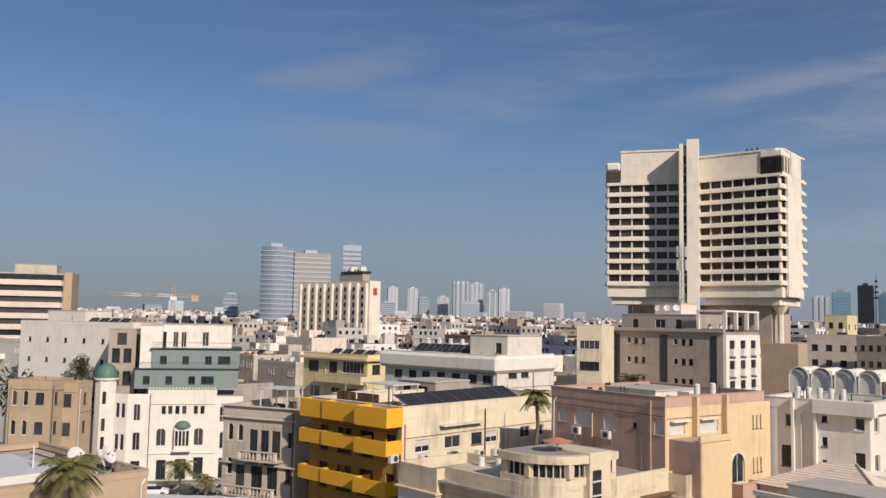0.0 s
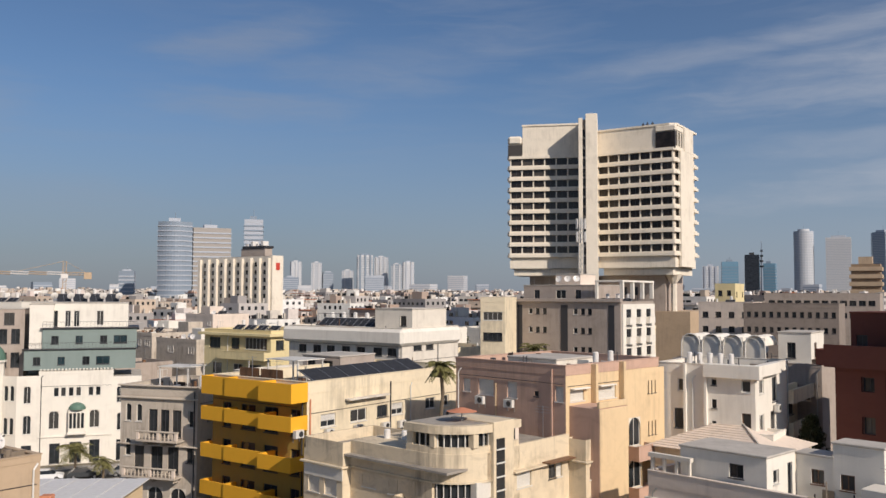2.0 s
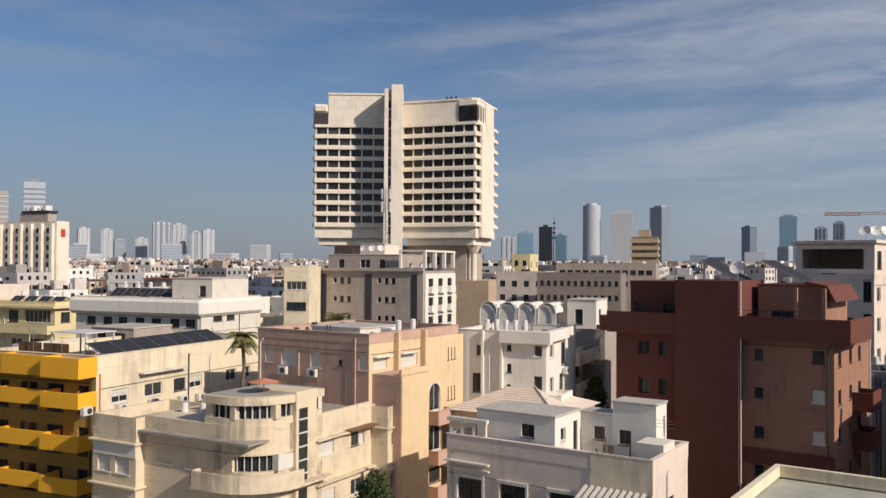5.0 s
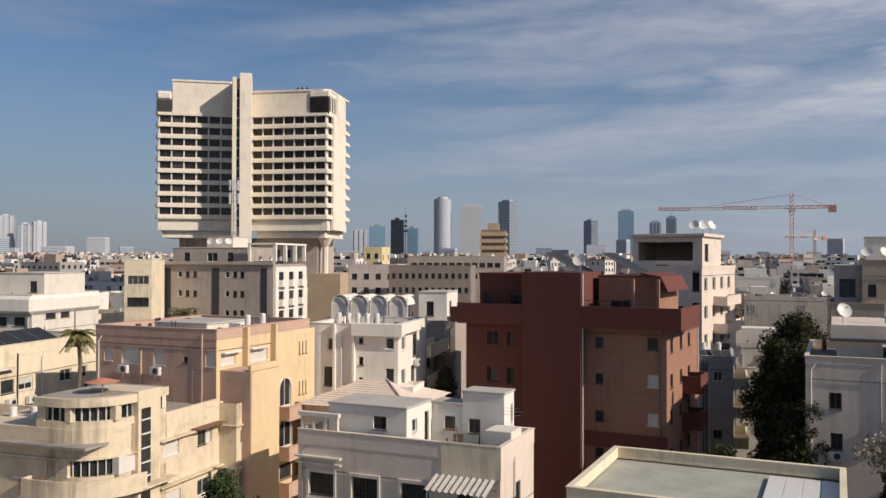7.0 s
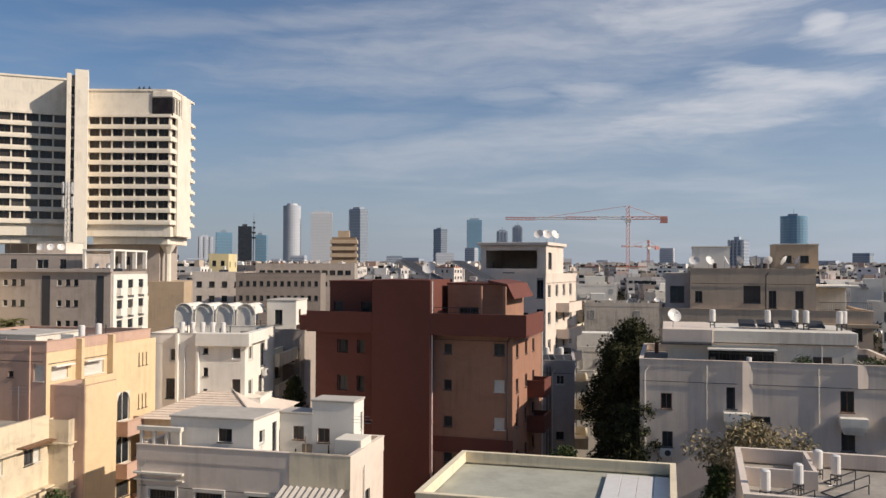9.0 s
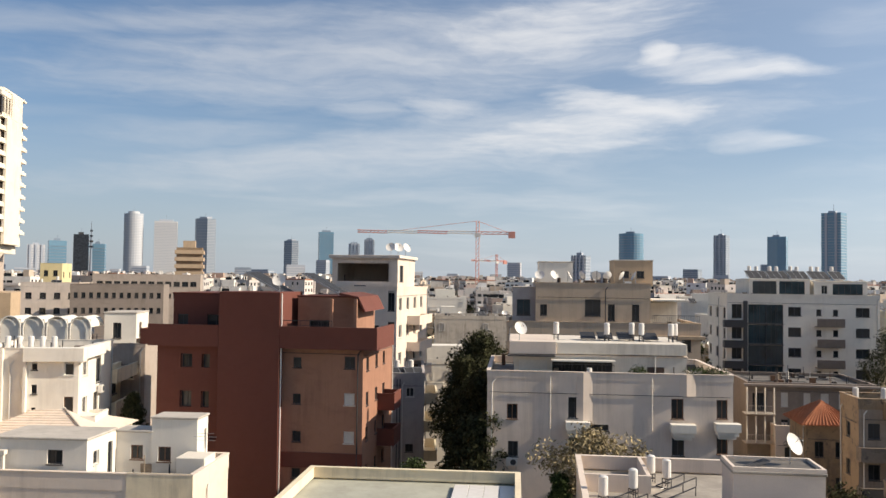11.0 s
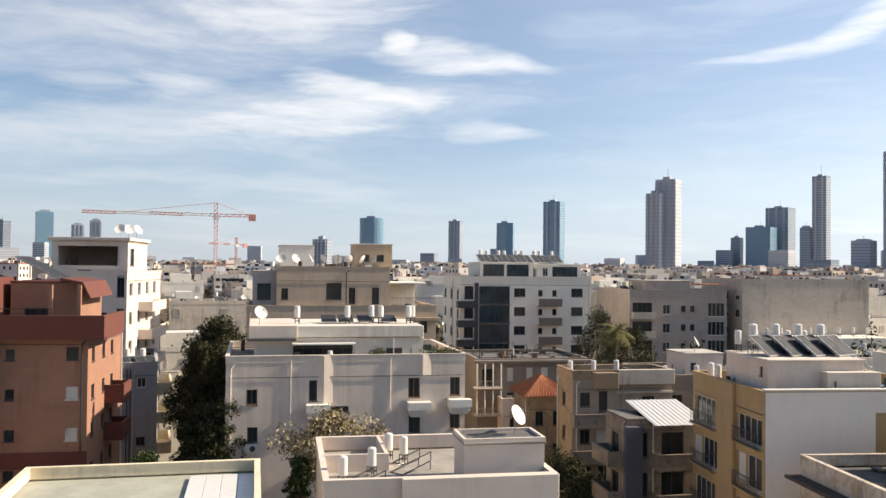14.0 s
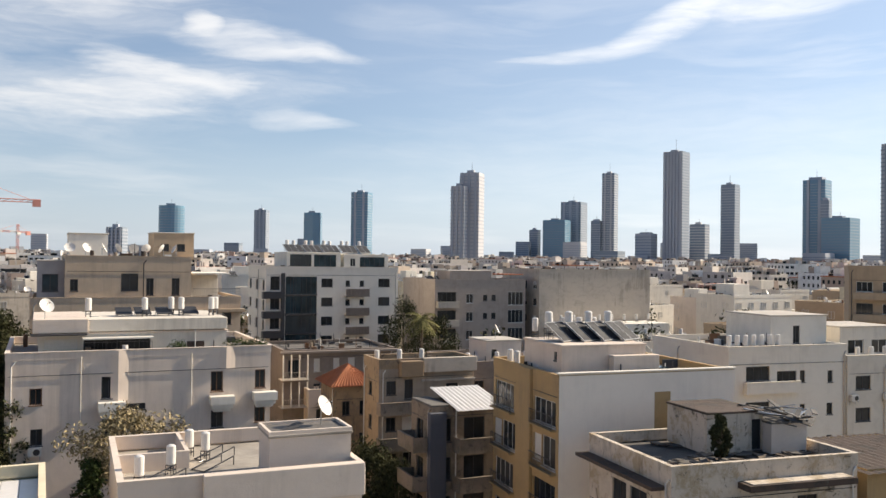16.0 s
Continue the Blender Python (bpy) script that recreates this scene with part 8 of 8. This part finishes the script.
for az, el, dist, h, r, mt, label, n in (
        (17.5, -4.0, 86, 0, 4.2, "leafd", "tall dark green tree filling a gap between houses", 13000), (16.6, -5.2, 84, 0, 2.4, "leafd", "dark leafy tree between apartment houses", 7000), (18.6, -5.0, 88, 0, 3.2, "leafd", "dark leafy tree between apartment houses", 7000), (17.9, -6.4, 78, 0, 3.0, "leafd", "dark leafy tree between apartment houses", 12000), (17.0, -9.5, 70, 0, 2.6, "leafd", "dark shrubby tree in a shaded yard", 5000),
        (18.0, -9.0, 66, 0, 2.6, "leafd", "dark shrubby tree in a shaded yard", 5000), (13.2, -12.0, 62, 0, 2.0, "leaf", "green garden tree below a brown house", 3500),
        (25.2, -10.5, 55, 0, 3.5, "leafo", "dusty olive tree with sparse branches", 2300), (23.0, -12.6, 53, 0, 1.5, "leaf", "green shrub at the foot of a house", 3600),
        (42.8, -3.2, 128, 0, 4.0, "leafd", "dark tree between apartment blocks", 5000), (45.0, -4.0, 122, 0, 3.4, "leafd", "dark tree between apartment blocks", 4200),
        (38.6, -8.2, 104, 0, 2.2, "leafd", "small dark tree in a car park", 2400), (36.8, -8.6, 112, 0, 2.0, "leafd", "small dark tree in a car park", 2000),
        (40.4, -13.2, 72, 0, 3.0, "leafd", "dark hedge tree beside a street", 5200), (42.4, -13.8, 70, 0, 2.4, "leafd", "dark hedge tree beside a street", 4200),
        (-4.7, -7.4, 76, 11.0, 1.2, "leafd", "bushy green plant on a shaded terrace", 2000), (-19.5, -13.9, 47, 0, 1.7, "leaf", "round green treetop between houses", 4200), (-17.3, -15.0, 46, 0, 1.0, "leaf", "small green treetop between houses", 1600),
        (2.3, -15.6, 48, 0, 1.0, "leaf", "green garden shrub by a white wall", 1500), (-57.2, -2.9, 150, 0, 3.6, "leafd", "wide dark green treetop behind roofs", 4000), (9.6, -13.8, 60, 0, 1.4, "leaf", "green shrub in a narrow yard", 2000), (63.4, -9.9, 52.0, 13.5, 0.58, "leafd", "small fig bush growing on a derelict roof", 1200)):
    x, y, z = ray_place(az, el, dist)
    tree(x, y, z - h + (0.4 * r if not h else 0.3), r, M[mt], label, int(dist * 10 + az * 7), n * 2, 0.13 if r < 2.6 else 0.16, 1.0, h, 0.72 if mt == "leafo" else 0.12 if h else 0.38)

# ---- parked cars ----


def car(x, y, turn, paint, label):
    b = tagged(new("car"), label, "car", "parked cars")
    b.matrix_basis = pose(x, y, 0.02, 0, 0, turn)
    prof = [(-2.1, 0.35), (-2.15, 0.75), (-1.95, 0.95), (-1.2, 1.0), (1.15, 0.98), (1.95, 0.85), (2.1, 0.6), (2.08, 0.35)]
    s = Soup()
    for sg in (-0.85, 0.85):
        s.face([(u, sg, v) for u, v in prof])
    for (u0, v0), (u1, v1) in zip(prof, prof[1:] + prof[:1]):
        s.quad((u0, -0.85, v0), (u1, -0.85, v1), (u1, 0.85, v1), (u0, 0.85, v0))
    put("body", s.mesh("body", M[paint]), b)
    top = [(-1.7, 0.97), (-1.2, 1.42), (0.35, 1.45), (1.1, 0.97)]
    s = Soup()
    for sg in (-1, 1):
        s.face([(u, sg * (0.80 if v < 1.2 else 0.62), v) for u, v in top])
    for (u0, v0), (u1, v1) in zip(top, top[1:]):
        a, c = (0.80 if v0 < 1.2 else 0.62), (0.80 if v1 < 1.2 else 0.62)
        s.quad((u0, -a, v0), (u1, -c, v1), (u1, c, v1), (u0, a, v0))
    put("cabin_glass", s.mesh("cabin_glass", M["glass"]), b)
    put("roof_panel", Soup().box(-1.2, 0.35, -0.62, 0.62, 1.45, 1.48).mesh("roof_panel", M[paint]), b)
    for u in (-1.3, 1.3):
        for sg in (-0.82, 0.82):
            wheel = put("wheel", Soup().tube((u, sg - 0.1, 0.32), (u, sg + 0.1, 0.32), 0.32, k=14).mesh("wheel", M["rubber"]), b)
            put("rim", Soup().tube((u, sg - 0.11, 0.32), (u, sg + 0.11, 0.32), 0.19, k=10).mesh("rim", M["metal"]), wheel)
    for sg in (-0.6, 0.6):
        put("headlight", Soup().box(2.05, 2.12, sg - 0.18, sg + 0.18, 0.62, 0.76).mesh("headlight", M["tank"]), b)


for x, y, t, p in ((60.6, 70.6, 68, "carg"), (76.5, 112.5, 20, "cars"), (79.5, 114.0, 22, "carw"), (74.0, 111.0, 20, "carg"), (82.5, 113.0, 24, "carg"), (80.5, 108.5, 160, "cars"),
                   (-100.6, 77.0, 48, "carw"), (-97.5, 80.5, 48, "carg"), (-104.5, 72.0, 50, "cars"), (-94.0, 84.5, 46, "cars")):
    car(x, y, t, p, {"carg": "dark parked car on the asphalt street", "cars": "silver parked car on the asphalt", "carw": "white parked car on the asphalt street"}[p])

# ---- rows of houses behind ----


def free(x, y, r):
    for tx, ty, ta, w, d in TAKEN:
        dx, dy = x - tx, y - ty
        u, v = dx * math.sin(radians(ta)) + dy * math.cos(radians(ta)), -dx * math.cos(radians(ta)) + dy * math.sin(radians(ta))
        if -r < u < w + r and -r < v < d + r:
            return False
    return True


def fill():
    rnd = random.Random(11)
    mats = ["white", "bright", "cream", "tan", "wallgrey", "bright", "bright", "stone", "tan", "white", "grey", "bright"]
    wins = [Soup().box(0, w, -0.02, 0.08, 0, 0.06).box(0, w, -0.02, 0.08, h - 0.06, h).box(0, 0.06, -0.02, 0.08, 0, h).box(w - 0.06, w, -0.02, 0.08, 0, h).box(w / 2 - 0.03, w / 2 + 0.03, 0, 0.08, 0, h).box(0.03, w - 0.03, 0.09, 0.1, 0.03, h - 0.03, 1)
            .mesh("window", [M["frame"], M["glass"]]) for w, h in ((1.3, 1.3), (1.0, 1.5), (2.0, 1.4))]
    size = ((1.3, 1.3), (1.0, 1.5), (2.0, 1.4))
    far = {}
    near_count = 0
    cell = 23.0
    n = int(1700 / cell)
    for i in range(-n, n + 1):
        for j in range(-4, n + 1):
            a = radians(104)
            gx, gy = i * cell + rnd.uniform(-2.5, 2.5), j * cell + rnd.uniform(-2.5, 2.5)
            x, y = gx * math.sin(a) - gy * math.cos(a), gx * math.cos(a) + gy * math.sin(a)
            dist, az = math.hypot(x, y), math.degrees(math.atan2(x, y))
            w, d = rnd.uniform(10, 19), rnd.uniform(9, 16)
            z = rnd.choice((10, 13, 13, 16, 16, 17, 19, 19, 20, 22)) + rnd.uniform(-0.8, 0.8)
            roll = rnd.random()
            if not (-66 < az < 80) or dist < 106 or dist > 1650 or not free(x + 5, y + 5, 11):
                continue
            if dist < 155 and (28 < az < 50 or az < -40):
                continue
            if dist < 150:
                z = min(z, 14.5)
            elif dist < 330:
                z = min(z, 25 - dist * 0.022 + rnd.uniform(-2, 1.5))
            else:
                z = min(z + 1.5 + (dist - 330) * 0.007, 25 + dist * rnd.choice((0.003, 0.006, 0.009)))
            # streets stay open here and there
            if (i % 5 == 0 and dist > 200) and roll < 0.6:
                continue
            if dist < 270:
                near_count += 1
                mat = M[rnd.choice(mats)]
                b = new("house")
                b.matrix_basis = pose(x, y, 0, 0, 0, 90 - 104 + rnd.choice((0, 0, 0, -12, 9)))
                tagged(b, rnd.choice(("flat-roofed rendered apartment house in a dense quarter", "pale flat-roofed house among crowded roofs", "weathered apartment house with a flat roof")), "house")
                put("wall", Soup().box(0, w, 0, d, 0, z - 0.7).mesh("wall", mat), b)
                s = Soup().box(-0.05, w + 0.05, -0.05, 0.2, z - 0.7, z).box(-0.05, w + 0.05, d - 0.2, d + 0.05, z - 0.7, z).box(-0.05, 0.2, 0.2, d - 0.2, z - 0.7, z).box(w - 0.2, w + 0.05, 0.2, d - 0.2, z - 0.7, z)
                put("parapet", s.mesh("parapet", mat), b)
                put("roof", Soup().box(0.2, w - 0.2, 0.2, d - 0.2, z - 0.7, z - 0.66).mesh("roof", rnd.choice((M["roof"], M["roofw"], M["tar"], M["tar"], M["roofg"]))), b)
                q = rnd.randrange(3)
                ww, hh = size[q]
                m = int(w / 3.2)
                side = side_matrix(R if az < 12 else L, w, d)
                for r2 in range(3 if z > 15 else 2):
                    v = z - 2.9 - 3.05 * r2
                    for k in range(m):
                        if rnd.random() < 0.70:
                            put("window", wins[q], b, pose(0.8 + k * (w - 1.6 - ww) / max(1, m - 1), -0.06, v))
                    for k in range(2):
                        put("window", wins[q], b, side @ pose(1.5 + k * (d - 4.5), -0.06, v))
                if rnd.random() < 0.75:
                    hw, hd = rnd.uniform(3, 6), rnd.uniform(3, 5)
                    hx, hy = rnd.uniform(0.6, w - hw - 0.6), rnd.uniform(0.6, d - hd - 0.6)
                    slab(b, "roof_room", hx, hx + hw, hy, hy + hd, z - 0.7, z + rnd.uniform(1.3, 2.3), rnd.choice((mat, M["bright"])))
                mess = Soup()
                clutter(mess, random.Random(int(x * 7 + y)), w, d, z - 0.66, 34)
                tagged(put("roof_clutter", mess.mesh("roof_clutter", CLUTTER), b), kind="stuff")
                if rnd.random() < 0.5:
                    balcony(b, pose(0, 0, 0), 0.8, 4.2, z - 4.0, 1.1, 0.9, mat)
                for k in range(rnd.randrange(1, 5)):
                    on(b, rnd.choice((solar, boiler, solar, dish, aerial)), rnd.uniform(1, w - 1), rnd.uniform(1, d - 1), z - 0.66, rnd.uniform(0, 40))
            else:
                key = "far" if dist > 620 else "mid"
                s = far.setdefault(key, Soup())
                t = pose(x, y, 0, 0, 0, 90 - 104 + rnd.choice((0, 0, 14, -20)))
                s.box(0, w, 0, d, 0, z, 0, t)
                s.box(0.3, w - 0.3, 0.3, d - 0.3, z, z + 0.05, rnd.choice((1, 1, 2, 4, 4, 1, 5)), t)
                if rnd.random() < 0.10:
                    s.box(-0.3, w + 0.3, -0.3, d + 0.3, z + 0.05, z + 0.4, 5, t)
                for _ in range(rnd.randrange(1, 3)):
                    hw = rnd.uniform(2, 6)
                    hx, hy = rnd.uniform(0, w - hw), rnd.uniform(0, d - 4)
                    s.box(hx, hx + hw, hy, hy + 4, z + 0.05, z + rnd.uniform(1.4, 3.2), 0, t)
                for _ in range(rnd.randrange(3, 9)):
                    hx, hy = rnd.uniform(0.5, w - 1), rnd.uniform(0.5, d - 1)
                    s.box(hx, hx + 0.6, hy, hy + 0.6, z + 0.05, z + 1.8, 2, t)
                    if rnd.random() < 0.6:
                        s.box(hx - 1, hx + 1, hy - 1.2, hy - 1.1, z + 0.05, z + 1.2, 3, t)
                if dist < 1100:
                    m = int(w / 2.6)
                    wide, high, chance = rnd.uniform(0.7, 2.2), rnd.uniform(0.8, 1.6), rnd.choice((0.9, 0.7, 0.5, 0.2))
                    for r2 in range(3):
                        v = z - 2.5 - 3.1 * r2
                        if rnd.random() < 0.25:
                            s.box(0.4, w * rnd.uniform(0.3, 0.9), -1.1, 0, v - 0.9, v + 0.1, 0, t)
                        for k in range(m):
                            if rnd.random() < chance:
                                u = 0.5 + k * 2.6 + rnd.uniform(0, 0.4)
                                s.box(u, u + wide, -0.06, 0.02, v, v + high, 3, t)
                        for k in range(int(d / 3)):
                            if az < 12:
                                s.box(w - 0.02, w + 0.06, 1 + k * 3, 2.2 + k * 3, v, v + 1.4, 3, t)
                            else:
                                s.box(-0.06, 0.02, 1 + k * 3, 2.2 + k * 3, v, v + 1.4, 3, t)

    def palette(g):
        r = g.node("ShaderNodeNewGeometry").outputs["Random Per Island"]
        ramp = g.node("ShaderNodeValToRGB", {0: r})
        ramp.color_ramp.interpolation = "CONSTANT"
        cols = [(0.597, 0.549, 0.486), (0.721, 0.711, 0.678), (0.433, 0.355, 0.282), (0.618, 0.581, 0.531), (0.309, 0.291, 0.282), (0.536, 0.431, 0.339), (0.762, 0.753, 0.734), (0.474, 0.441, 0.418), (0.618, 0.56, 0.52), (0.371, 0.28, 0.226), (0.68, 0.646, 0.599)]
        els = ramp.color_ramp.elements
        while len(els) < len(cols):
            els.new(len(els) / len(cols))
        for k, c in enumerate(cols):
            els[k].position, els[k].color = k / len(cols), (*c, 1)
        pos = g.node("ShaderNodeNewGeometry").outputs["Position"]
        n2 = g.noise(pos, 0.5, 4)
        return surface(g, g.mix(g.span(n2, 0.4, 0.75, 0, 0.4), ramp.outputs[0], (0.33, 0.29, 0.27)), 0.9)
    pal = material("crowded_house_walls", palette)
    for key, s in far.items():
        tagged(put("distant_houses", s.mesh("distant_houses", [pal, M["roof"], M["roofw"], M["glass"], M["tar"], M["tile"]])), "crowd of pale flat-roofed houses stretching to the skyline", "houses", kind="stuff")
    # treetops between the far roofs
    blobs = []
    for _ in range(800):
        dist, az = 130 + 900 * rnd.random() ** 1.3, radians(rnd.uniform(-64, 78))
        x, y = dist * math.sin(az), dist * math.cos(az)
        if free(x, y, 5) and not (-1.06 < az < -0.68 and dist < 250):
            top = min(14, 25 - dist * 0.02) if dist < 400 else 16 + dist * 0.002
            r = rnd.uniform(2, 4.5)
            for k in range(3):
                blobs.append((x + rnd.uniform(-r, r), y + rnd.uniform(-r, r), top - rnd.uniform(0, 4), r * rnd.uniform(0.5, 0.9)))
    tagged(put("distant_trees", crown_mesh(rnd, blobs, 130000, 0.5, M["leafd"], "distant_trees")), "scattered dark treetops between the far houses", "trees", kind="stuff")


fill()
